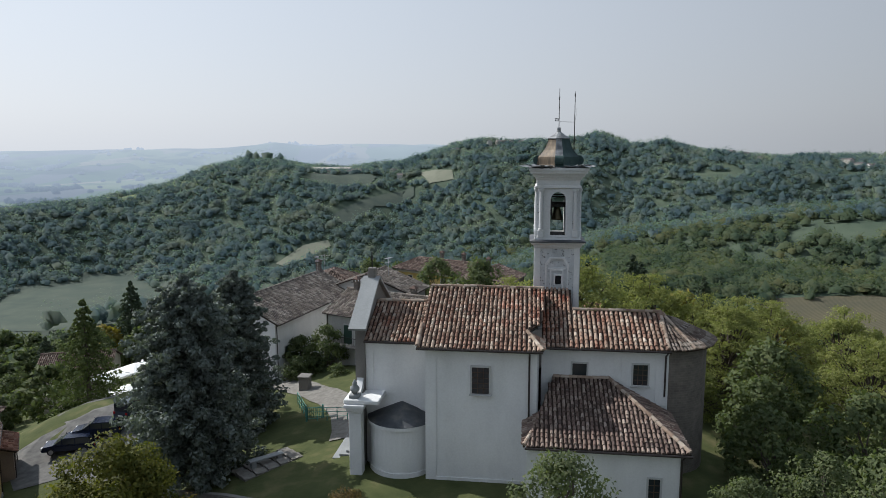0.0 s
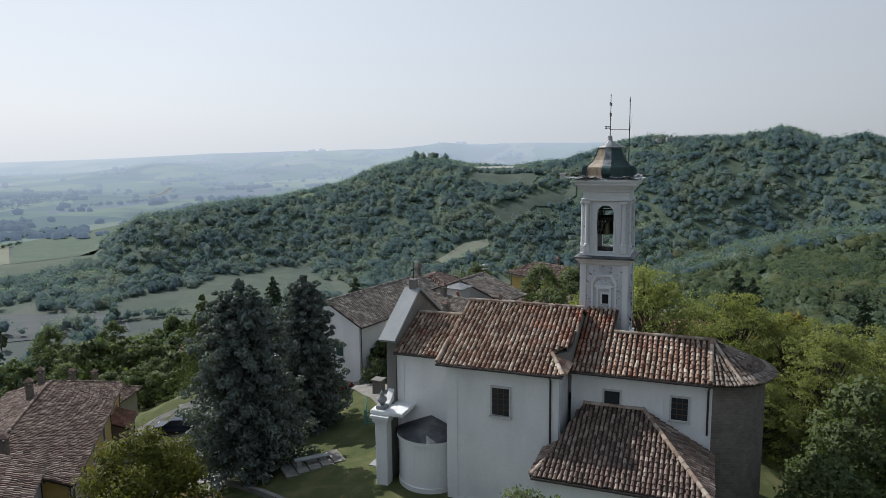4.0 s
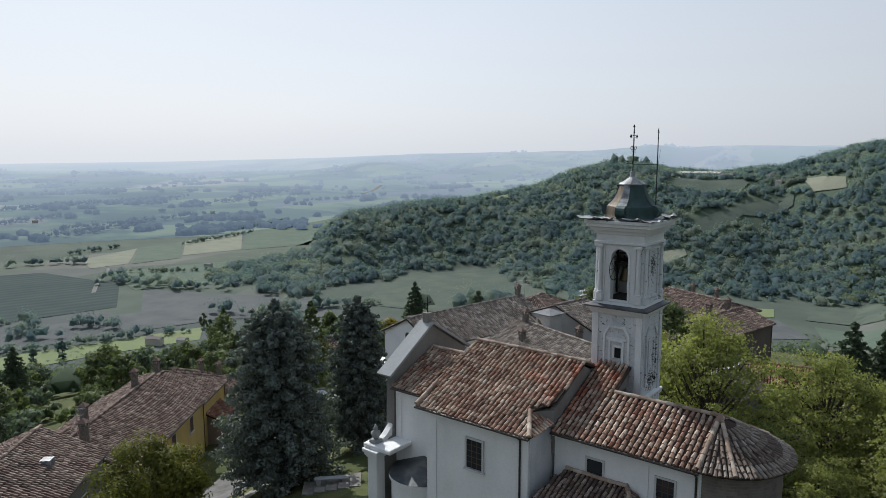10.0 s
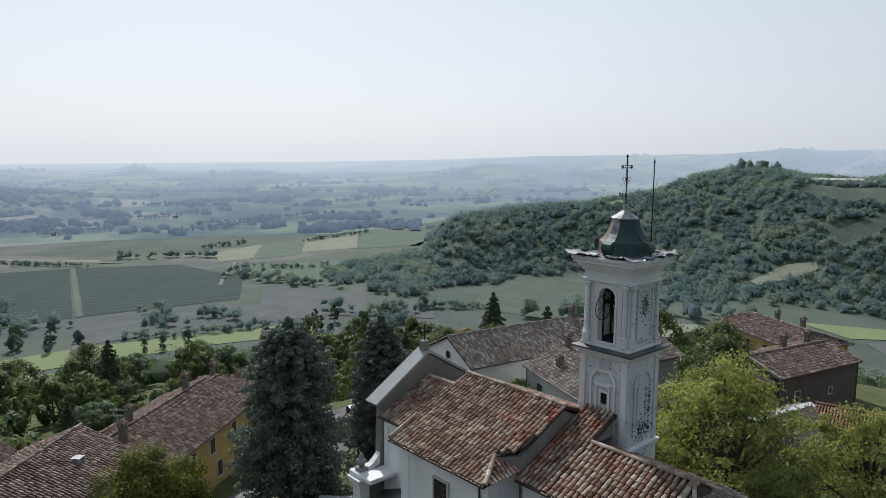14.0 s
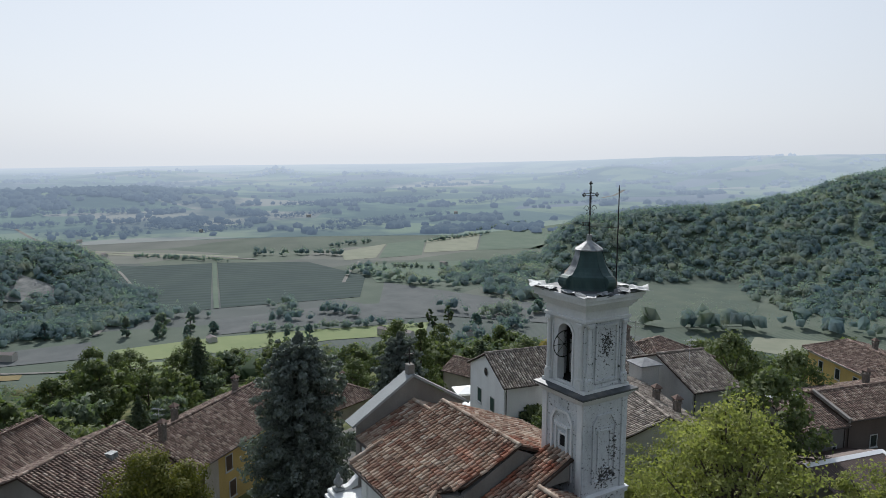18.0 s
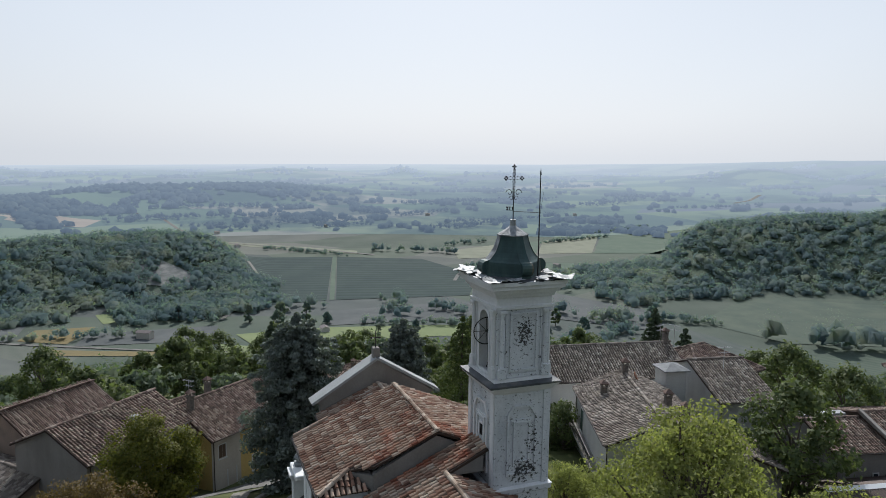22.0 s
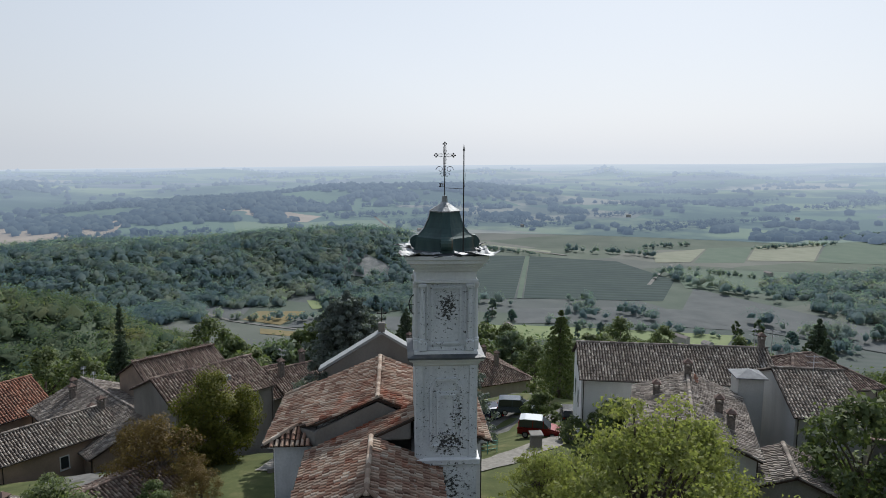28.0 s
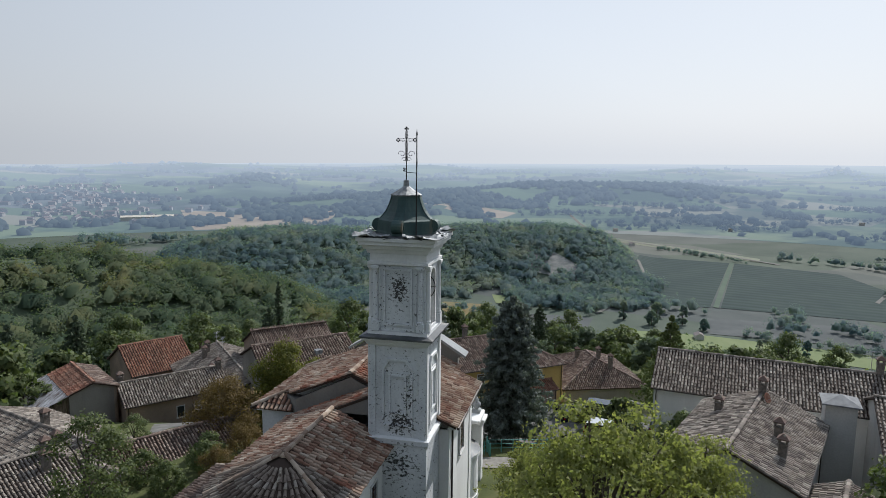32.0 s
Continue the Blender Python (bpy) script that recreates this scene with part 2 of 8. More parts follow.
m.colour(m.ramp(m.noise(0.9, 6, m.coord((1.5, 1.5, 0.5))), [(0.3, (0.02, 0.037, 0.038)), (0.5, (0.032, 0.062, 0.06)), (0.6, (0.052, 0.084, 0.075)), (0.72, (0.14, 0.105, 0.07))])).bump(m.noise(6, 3), 0.2, 0.03)
M_COPPER = m.m
m = Mat("brown_copper_sheet", 0.6, 0.25, 0.35)
m.colour(m.ramp(m.noise(1.6, 6, m.coord((2, 2, 0.5))), [(0.32, (0.045, 0.036, 0.026)), (0.55, (0.10, 0.074, 0.046)), (0.72, (0.16, 0.125, 0.085))])).bump(m.noise(6, 3), 0.2, 0.03)
M_COPPER_BROWN = m.m
m = Mat("grey_zinc_sheet", 0.8, 0.0, 0.15)
m.colour(m.ramp(m.noise(1.5, 5), [(0.35, (0.14, 0.145, 0.15)), (0.65, (0.22, 0.225, 0.23))]))
M_ZINC = m.m
m = Mat("dull_tin_flashing", 0.6, 0.3, 0.4)
m.colour(m.ramp(m.noise(2.5, 5), [(0.35, (0.12, 0.125, 0.13)), (0.65, (0.3, 0.31, 0.315))])).bump(m.noise(5, 4), 0.5, 0.04)
M_TIN = m.m
M_IRON = Mat("dark_wrought_iron", 0.6, 0.6).colour((0.035, 0.033, 0.032)).m
M_PIPE = Mat("dark_copper_pipe", 0.5, 0.5).colour((0.06, 0.05, 0.045)).m
# near-black colour that stands in for shade inside the tower
M_DARK = Mat("interior_shade_black", 0.9).colour((0.012, 0.012, 0.013)).m
M_BRONZE = Mat("bell_bronze", 0.45, 0.8).colour((0.10, 0.085, 0.05)).m
m = Mat("window_glass", 0.08, 0.0, 0.6)
m.colour((0.025, 0.03, 0.035))
M_GLASS = m.m
M_FRAME = Mat("grey_stone_frame", 0.8).colour((0.45, 0.45, 0.44)).m
m = Mat("weathered_wood", 0.8)
m.colour(m.ramp(m.noise(3, 5, m.coord((4, 4, 0.6))), [(0.3, (0.07, 0.055, 0.042)), (0.7, (0.16, 0.125, 0.095))]))
M_WOOD = m.m
M_SHUT = Mat("brown_shutter_paint", 0.7).colour((0.075, 0.05, 0.035)).m
M_SHUTG = Mat("dark_green_shutter_paint", 0.7).colour((0.03, 0.06, 0.045)).m
m = Mat("chimney_brick", 0.9)
m.colour(m.ramp(m.noise(5, 5), [(0.3, (0.095, 0.085, 0.076)), (0.7, (0.19, 0.166, 0.145))]))
M_BRICK = m.m
m = Mat("rusty_corrugated_sheet", 0.6, 0.4)
m.colour(m.ramp(m.noise(0.8, 5, m.coord((1, 4, 1))), [(0.35, (0.13, 0.10, 0.09)), (0.5, (0.27, 0.26, 0.26)), (0.7, (0.5, 0.5, 0.52))]))
M_SHEET = m.m
m = Mat("asphalt_lane", 0.9)
m.colour(m.ramp(m.noise(1.2, 6), [(0.3, (0.07, 0.068, 0.065)), (0.7, (0.15, 0.145, 0.135))])).bump(m.noise(30, 3), 0.3, 0.01)
M_ASPHALT = m.m
m = Mat("pale_gravel", 0.95)
m.colour(m.ramp(m.noise(2.5, 6), [(0.3, (0.13, 0.122, 0.108)), (0.7, (0.22, 0.207, 0.185))]))
M_GRAVEL = m.m
m = Mat("pale_field_track", 0.95)
m.colour(m.ramp(m.noise(0.2, 4), [(0.3, (0.10, 0.10, 0.092)), (0.7, (0.16, 0.154, 0.142))]))
M_TRACK = m.m
m = Mat("brown_roof_sheet", 0.6, 0.2)
m.colour(m.ramp(m.noise(0.6, 5), [(0.3, (0.060, 0.045, 0.040)), (0.7, (0.095, 0.070, 0.062))]))
M_BROWNSHEET = m.m
m = Mat("far_house_plaster", 0.9)
m.colour(m.ramp(m.island(), [(0, (0.34, 0.33, 0.31)), (0.5, (0.42, 0.39, 0.34)), (1, (0.5, 0.49, 0.47))]))
M_FARWALL = m.m
m = Mat("far_house_tiles", 0.9)
m.colour(m.ramp(m.island(), [(0, (0.12, 0.11, 0.11)), (0.5, (0.15, 0.13, 0.125)), (1, (0.2, 0.18, 0.17))]))
M_FARROOF = m.m
M_GREENPAINT = Mat("turquoise_green_paint", 0.5).colour((0.10, 0.27, 0.23)).m
M_CANVAS = Mat("white_canvas", 0.8).colour((0.78, 0.78, 0.76)).m
M_TYRE = Mat("black_rubber", 0.9).colour((0.02, 0.02, 0.02)).m
M_RIM = Mat("alloy_rim", 0.35, 0.8).colour((0.4, 0.4, 0.41)).m
M_LAMPR = Mat("red_lamp_lens", 0.2).colour((0.25, 0.01, 0.01)).m
M_LAMPW = Mat("clear_lamp_lens", 0.15).colour((0.7, 0.7, 0.7)).m


def paint(name, c):
    return Mat(name, 0.25, 0.3, 0.5).colour(c).m


def leaf_mat(name, stops, trans=0.35, patch=0.35, drift=0.35, gloss=0.2, detail=3):
    m = Mat(name, 0.7, spec=gloss)
    c = m.mix(drift, m.ramp(m.island(), stops), m.ramp(m.noise(patch, detail, rough=0.62), stops))
    m.colour(c)
    tr = m.nt.nodes.new("ShaderNodeBsdfTranslucent")
    mx = m.nt.nodes.new("ShaderNodeMixShader")
    mx.inputs[0].default_value = trans
    m.link(m.mix(1.0, c, (1.25, 1.38, 0.78), "MULTIPLY"), tr.inputs[0])
    m.link(m.b.outputs[0], mx.inputs[1])
    m.link(tr.outputs[0], mx.inputs[2])
    m.link(mx.outputs[0], m.nt.nodes["Material Output"].inputs[0])
    return m.m


M_LEAF = leaf_mat("broadleaf_green", [(0, (0.050, 0.070, 0.032)), (0.5, (0.082, 0.106, 0.044)), (1, (0.132, 0.148, 0.06))])
M_LEAF_BRIGHT = leaf_mat("acacia_yellow_green", [(0, (0.108, 0.130, 0.046)), (0.5, (0.196, 0.212, 0.074)), (1, (0.32, 0.305, 0.115))], 0.45, 0.8, 0.5)
M_LEAF_YEL = leaf_mat("autumn_yellow_leaf", [(0, (0.09, 0.085, 0.018)), (0.5, (0.17, 0.14, 0.025)), (1, (0.26, 0.20, 0.03))], 0.4)
M_LEAF_RUST = leaf_mat("rusty_autumn_leaf", [(0, (0.06, 0.042, 0.02)), (0.5, (0.11, 0.075, 0.03)), (1, (0.16, 0.11, 0.04))])
M_LEAF_CEDAR = leaf_mat("blue_cedar_needles", [(0, (0.078, 0.095, 0.086)), (0.5, (0.122, 0.144, 0.13)), (1, (0.195, 0.218, 0.198))], 0.2)
# conifer and grey-green tones are lifted to imitate haze on the hillside
M_LEAF_CONIF = leaf_mat("dark_conifer_needles", [(0, (0.040, 0.058, 0.038)), (0.5, (0.066, 0.090, 0.056)), (1, (0.105, 0.13, 0.08))], 0.2)
M_LEAF_OLIVE = leaf_mat("grey_green_leaf", [(0, (0.06, 0.084, 0.056)), (0.5, (0.10, 0.13, 0.086)), (1, (0.15, 0.175, 0.118))])
M_LEAF_FIR = leaf_mat("olive_conifer_needles", [(0, (0.05, 0.07, 0.025)), (0.5, (0.085, 0.11, 0.038)), (1, (0.135, 0.155, 0.06))], 0.25)
M_LEAF_ASH = leaf_mat("pale_ash_leaf", [(0, (0.062, 0.082, 0.038)), (0.5, (0.095, 0.118, 0.054)), (1, (0.145, 0.158, 0.075))], 0.4)
M_LEAF_ROUND = leaf_mat("yellow_olive_leaf", [(0, (0.05, 0.06, 0.012)), (0.5, (0.095, 0.10, 0.018)), (1, (0.16, 0.145, 0.03))])
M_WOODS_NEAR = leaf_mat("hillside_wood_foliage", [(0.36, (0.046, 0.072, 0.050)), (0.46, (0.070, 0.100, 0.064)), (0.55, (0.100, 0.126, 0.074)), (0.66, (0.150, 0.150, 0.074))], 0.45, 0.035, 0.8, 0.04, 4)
# blue haze of the middle distance is painted into these leaf tones
M_WOODS_HAZED = leaf_mat("haze_tinted_wood_foliage", [(0.36, (0.078, 0.124, 0.150)), (0.45, (0.103, 0.154, 0.176)), (0.54, (0.139, 0.188, 0.192)), (0.66, (0.205, 0.232, 0.188))], 0.55, 0.026, 0.82, 0.04, 4)
m = Mat("bark", 0.95)
m.colour(m.ramp(m.noise(4, 5, m.coord((3, 3, 0.6))), [(0.3, (0.05, 0.04, 0.032)), (0.7, (0.12, 0.10, 0.085))]))
M_BARK = m.m


# ---- building helpers ----
def link_mesh(name, verts, faces, mat, parent=None, label="", smooth=False):
    me = bpy.data.meshes.new(name)
    me.from_pydata([tuple(v) for v in verts], [], [tuple(f) for f in faces])
    me.validate()
    if mat:
        me.materials.append(mat)
    if smooth:
        me.shade_smooth()
    ob = new(name, me)
    if parent:
        ob.parent = parent
    if label:
        ob["label"] = label
    return ob


def part(name, bm, mat, parent, label="", smooth=False):
    me = bpy.data.meshes.new(name)
    bmesh.ops.recalc_face_normals(bm, faces=bm.faces)
    bm.to_mesh(me)
    bm.free()
    me.materials.append(mat)
    if smooth:
        me.shade_smooth()
    ob = new(name, me)
    if parent:
        ob.parent = parent
    if label:
        ob["label"] = label
    return ob


def thing(name, label, category, x=0.0, y=0.0, z=0.0, rz=0.0, group="", kind=""):
    ob = new(name)
    ob.matrix_basis = pose(x, y, z, 0, 0, rz)
    return tagged(ob, label, category, group, kind)


def add_box(bm, x0, y0, z0, x1, y1, z1, bevel=0.0):
    got = bmesh.ops.create_cube(bm, size=1.0, matrix=Matrix.LocRotScale(((x0 + x1) / 2, (y0 + y1) / 2, (z0 + z1) / 2), None, (x1 - x0, y1 - y0, z1 - z0)))
    if bevel:
        es = {e for v in got["verts"] for e in v.link_edges}
        bmesh.ops.bevel(bm, geom=list(es), offset=bevel, segments=1, affect="EDGES")
    return bm


def box(x0, y0, z0, x1, y1, z1, bevel=0.0):
    return add_box(bmesh.new(), x0, y0, z0, x1, y1, z1, bevel)


def add_prism(bm, pts, axis, a, b):
    """Extrudes a polygon given in the two other axes along axis from a to b."""
    def at(p, s):
        q = list(p)
        q.insert("xyz".index(axis), s)
        return q
    v0 = [bm.verts.new(at(p, a)) for p in pts]
    v1 = [bm.verts.new(at(p, b)) for p in pts]
    bm.faces.new(v0)
    bm.faces.new(list(reversed(v1)))
    n = len(pts)
    for k in range(n):
        bm.faces.new((v0[k], v1[k], v1[(k + 1) % n], v0[(k + 1) % n]))
    return bm


def prism(pts, axis, a, b):
    return add_prism(bmesh.new(), pts, axis, a, b)


def add_cyl(bm, p, q, r0, r1, seg=8):
    p, q = Vector(p), Vector(q)
    d = q - p
    m = Matrix.Translation((p + q) / 2) @ d.to_track_quat("Z", "Y").to_matrix().to_4x4()
    bmesh.ops.create_cone(bm, cap_ends=True, segments=seg, radius1=r0, radius2=max(r1, 0.001), depth=d.length, matrix=m)
    return bm


def add_lathe(bm, prof, seg=16, at=(0, 0, 0), square=False):
    """Turns (radius, z) rows about the z axis; square: a four-sided turn."""
    n = 4 if square else seg
    off = math.pi / 4 if square else 0
    k = math.sqrt(2) if square else 1
    rings = []
    for r, z in prof:
        rings.append([bm.verts.new((at[0] + k * r * math.cos(off + 2 * math.pi * i / n), at[1] + k * r * math.sin(off + 2 * math.pi * i / n), at[2] + z)) for i in range(n)])
    for a, b in zip(rings, rings[1:]):
        for i in range(n):
            bm.faces.new((a[i], a[(i + 1) % n], b[(i + 1) % n], b[i]))
    bm.faces.new(list(reversed(rings[0])))
    bm.faces.new(rings[-1])
    return bm


def inside(poly, u, v):
    ok = np.ones(len(u), bool)
    n = len(poly)
    area = sum(poly[i][0] * poly[(i + 1) % n][1] - poly[(i + 1) % n][0] * poly[i][1] for i in range(n))
    s = 1 if area > 0 else -1
    for i in range(n):
        (ax, ay), (bx, by) = poly[i], poly[(i + 1) % n]
        ok &= s * ((bx - ax) * (v - ay) - (by - ay) * (u - ax)) >= -0.02
    return ok


def tile_frame(poly, flow=None):
    """The eave's direction, the way up the slope and the normal of a roof plane whose first edge is the eave; flow: the eave's direction where it differs."""
    p = [Vector(q) for q in poly]
    u = flow or (p[1] - p[0]).normalized()
    n = (p[1] - p[0]).cross(p[-1] - p[0]).normalized()
    if n.z < 0:
        n = -n
    v = n.cross(u)
    if v.z < 0:
        v = -v
    return p[0], u, v, n


def tile_spots(poly, pitch, row, flow=None):
    o, u, v, n = tile_frame(poly, flow)
    uv = [((Vector(q) - o).dot(u), (Vector(q) - o).dot(v)) for q in poly]
    us, vs = [a for a, _ in uv], [b for _, b in uv]
    cu = np.arange(min(us) + pitch / 2, max(us), pitch)
    cv = np.arange(min(vs), max(vs) - row * 0.2, row)
    gu, gv = [g.ravel() for g in np.meshgrid(cu, cv)]
    keep = inside(uv, gu, gv + row * 0.4)
    return o, u, v, n, gu[keep], gv[keep]


def tile_shape(pitch, row, seg):
    ang = np.linspace(0, math.pi, seg + 1)
    r0, r1 = pitch * 0.37, pitch * 0.3
    low = np.stack([np.cos(ang) * r0, np.full(seg + 1, -0.04), np.sin(ang) * r0 * 1.3 + 0.025], 1)
    top = np.stack([np.cos(ang) * r1, np.full(seg + 1, row * 1.08), np.sin(ang) * r1 * 1.15 - 0.005], 1)
    faces = [(i, i + 1, seg + 2 + i, seg + 1 + i) for i in range(seg)] + [tuple(range(seg, -1, -1))]
    return np.concatenate([low, top]), faces


def tile_sheet(poly, mat, parent, pitch=0.23, row=0.34, seg=4, skip=None, seed=0, name="roof_tiles", flow=None):
    """Barrel tiles over a roof plane, joined into one part."""
    o, u, v, n, gu, gv = tile_spots(poly, pitch, row, flow)
    if skip is not None:
        keep = ~skip(gu, gv)
        gu, gv = gu[keep], gv[keep]
    rng = np.random.default_rng(abs(seed) + int(abs(o.x * 31 + o.y * 17)))
    sh, fc = tile_shape(pitch, row, seg)
    k = len(gu)
    if not k:
        return None
    du = rng.normal(0, pitch * 0.05, k)
    dv = rng.normal(0, row * 0.06, k)
    dn = rng.normal(0, 0.008, k)
    tw = rng.normal(0, 0.035, k)
    sx = 1 + rng.normal(0, 0.05, k)
    U, V, N, O = (np.array(a) for a in (u, v, n, o))
    a = sh[None, :, 0] * sx[:, None] - tw[:, None] * sh[None, :, 1] + (gu + du)[:, None]
    b = sh[None, :, 1] + tw[:, None] * sh[None, :, 0] + (gv + dv)[:, None]
    c = sh[None, :, 2] + dn[:, None]
    co = O + a[..., None] * U + b[..., None] * V + c[..., None] * N
    nv = len(sh)
    faces = [tuple(i * nv + q for q in f) for i in range(k) for f in fc]
    ob = link_mesh(name, co.reshape(-1, 3), faces, mat, parent)
    ob["kind"] = "stuff"
    return ob


def ridge_caps(a, b, mat, parent, r=0.13, length=0.42, seed=0):
    """A row of half-round ridge tiles from a to b."""
    a, b = Vector(a), Vector(b)
    d = b - a
    k = max(1, int(d.length / length))
    w = d.normalized()
    side = w.cross(Vector((0, 0, 1))).normalized()
    up = side.cross(w)
    rng = np.random.default_rng(seed)
    vs, fs = [], []
    for i in range(k):
        p, q = a + d * (i / k), a + d * ((i + 1.12) / k)
        lift = rng.normal(0, 0.012)
        base = len(vs)
        for s, rad in ((p, r), (q, r * 0.86)):
            for g in np.linspace(-0.15, math.pi + 0.15, 7):
                vs.append(s + side * (math.cos(g) * rad) + up * (math.sin(g) * rad + lift))
        fs += [(base + j, base + j + 1, base + 8 + j, base + 7 + j) for j in range(6)] + [tuple(range(base + 6, base - 1, -1))]
    ob = link_mesh("ridge_tiles", vs, fs, mat, parent)
    return ob


def deck(poly, parent, thick=0.12, name="roof_deck", mat=None):
    """The boarding under the tiles, a thin slab."""
    o, u, v, n = tile_frame(poly)
    vs = [Vector(q) for q in poly] + [Vector(q) - n * thick for q in poly]
    k = len(poly)
    fs = [tuple(range(k)), tuple(range(2 * k - 1, k - 1, -1))] + [(i, k + i, k + (i + 1) % k, (i + 1) % k) for i in range(k)]
    return link_mesh(name, vs, fs, mat or M_DECK, parent)


# ---- land ----
def smooth(a, b, x):
    t = np.clip((x - a) / (b - a), 0, 1)
    return t * t * (3 - 2 * t)


def wave(x, y, s, p=0.0):
    """A soft rolling form of about that wavelength."""
    k = 2 * math.pi / s
    return (np.sin(k * x + 1.3 + p) * np.cos(k * 0.83 * y + 0.4 * p) + np.sin(k * 0.61 * (x + y) + 2.1 * p) * np.cos(k * 0.47 * (x - y) + p)) / 2


PLAIN = -110.0


def azim(x, y):
    """Degrees to the left of north."""
    return np.degrees(np.arctan2(-x, y))


def bell(a, centre, width):
    return np.exp(-(((a - centre) / width) ** 2))


def hill(x, y):
    """The wooded hills round the valley, as height over the plain."""
    r, a = np.hypot(x, y), azim(x, y)
    # long ridge across the valley to the north, its nose falling away to the west
    crest = np.interp(a, [-26, -20, -16, -13.4, -11.3, -8.3, -5.6, -3, 1.7, 5, 8.3, 11.2, 14, 16, 18.8, 21.3, 24.9, 27, 30, 33, 37, 40, 44, 47, 48.5, 50.5],
                      [121, 119, 123, 129, 143, 139, 156, 143, 143, 144, 130, 108, 106, 101, 103, 114, 114, 105, 83, 73, 64, 62, 56, 53, 38, 0])
    top_at = np.interp(a, [28, 47], [1030, 860])
    foot_at = np.interp(a, [11, 28, 34, 42, 47, 51], [620, 605, 720, 700, 650, 660])
    far = smooth(foot_at, top_at, r) * smooth(top_at + np.interp(a, [26, 34], [850, 330]), top_at + np.interp(a, [26, 34], [60, 10]), r)
    spur = 15 * np.sin(np.radians(a * 21) + 1.2) * bell(r, 820, 120) * smooth(34, 28, a)
    out = (crest * far + spur) * (0.985 + 0.03 * wave(x, y, 210)) + 5 * wave(x, y, 130) * far * smooth(40, 28, a)
    # spur on the near side of that valley to the north-east, and the floor between
    sp = smooth(400, 590, r) * smooth(900, 640, r)
    east = np.interp(a, [-60, -26, -22, -17.8, -14, -10, -6, 0, 5], [86, 82, 78, 70, 62, 54, 44, 22, 0])
    out = np.maximum(out, east * sp * (0.97 + 0.05 * wave(x, y, 150)) * (a > -150))
    out = np.maximum(out, 46 * smooth(5, -10, a) * smooth(240, 420, r) * smooth(780, 560, r) * (a > -150))
    # wooded quarry hill to the west
    q = smooth(585, 760, r) * smooth(990, 775, r) * np.interp(a, [84.5, 86, 87.5, 89.3, 93, 100, 105, 110, 116, 121, 124, 128], [0, 0.12, 0.5, 0.92, 1.03, 0.98, 0.87, 0.83, 0.92, 0.86, 0.6, 0])
    out = np.maximum(out, 43 * q * (0.97 + 0.05 * wave(x, y, 150)))
    # low spur to the south-west
    s = smooth(190, 325, r) * smooth(540, 340, r) * np.interp(a, [104, 112, 117, 121, 125, 129, 132, 160], [0, 32, 49, 55, 60, 64, 69, 80])
    out = np.maximum(out, s)
    return out


def height(x, y):
    x, y = np.asarray(x, float), np.asarray(y, float)
    r, a = np.hypot(x, y), azim(x, y)
    west = np.interp(-x, [13, 20, 24, 34, 46, 70], [0, -1.3, -2.4, -6.9, -7.9, -13])
    west = west * (1 - 0.42 * smooth(4, 14, y) * smooth(60, 45, r))
    top = west - 0.10 * np.clip(-y - 14, 0, 60) - 0.10 * np.clip(y - 8, 0, 60) - 0.26 * np.clip(x - 9, 0, 60)
    top = top * smooth(140, 50, r) + (-16) * smooth(50, 140, r)
    down = smooth(62, 400, r)
    # the plain lifts slowly into low hills, then into the far range
    low = np.interp(r, [0, 1300, 1700, 2300, 3200, 3800], [PLAIN, PLAIN, -98, -86, -66, -56]) + 2.0 * wave(x, y, 420) * smooth(1000, 1500, r)
    low = low + (9 * wave(x, y, 900, 0.7) + 6 * wave(x, y, 430, 2.1)) * smooth(1400, 2200, r) * smooth(4300, 3600, r)
    low = low + 26 * np.clip(wave(x, y, 1250, 2.0), 0, 1) * smooth(2200, 2900, r) * smooth(4100, 3500, r)
    # wooded rise behind the quarry, the town's hill and a lone cone
    rise = np.interp(a, [74, 77, 82, 86, 93, 97, 101, 106, 112, 117, 121], [0, 12, 26, 32, 30, 27, 26, 26, 16, 8, 0])
    low = low + rise * bell(r, np.interp(a, [82, 96, 103, 116], [1950, 1850, 1560, 1480]), 230) + 24 * bell(a, 118.6, 2.6) * bell(r, 2350, 230)
    low = low + 40 * (bell(a, 72.6, 1.2) + 0.5 * bell(a, 72.2, 2.6)) / 1.5 * bell(r, 3500, 300)
    low = low + 42 * bell(a, 44, 5) * bell(r, 3250, 300) + 46 * bell(a, 35, 3.5) * bell(r, 3000, 300)
    line = np.interp(a, [-12, 5, 16, 19, 21.3, 24.7, 29, 40, 45, 50, 60, 79, 94, 105, 118, 132, 145], [-60, 70, 78, 70, 90, 52, 44, 33, 14, 0, -16, -31, -46, -54, -62, -80, -80])
    back = np.interp(a, [32, 60], [3600, 4600])
    line = 23 + (line - 23) * back / 4700
    edge = smooth(back - 800, back, r)
    low = low * (1 - edge) + (line + 3 * wave(x, y, 520, 0.4) * smooth(60, 40, a) + 6 * wave(x, y, 330, 1.4) * smooth(44, 30, a)) * edge
    return top * (1 - down) + low * down + hill(x, y)


# clearings on the slope of the ridge: both ends and half the width
MEADOWS = ((-262, 642, -232, 690, 15), (-226, 755, -205, 835, 15), (-205, 835, -166, 885, 17), (-290, 878, -235, 908, 30), (-150, 918, -112, 890, 17), (-540, 800, -492, 885, 12), (222, 870, 262, 872, 18), (240, 495, 275, 492, 16), (150, 335, 215, 335, 34))


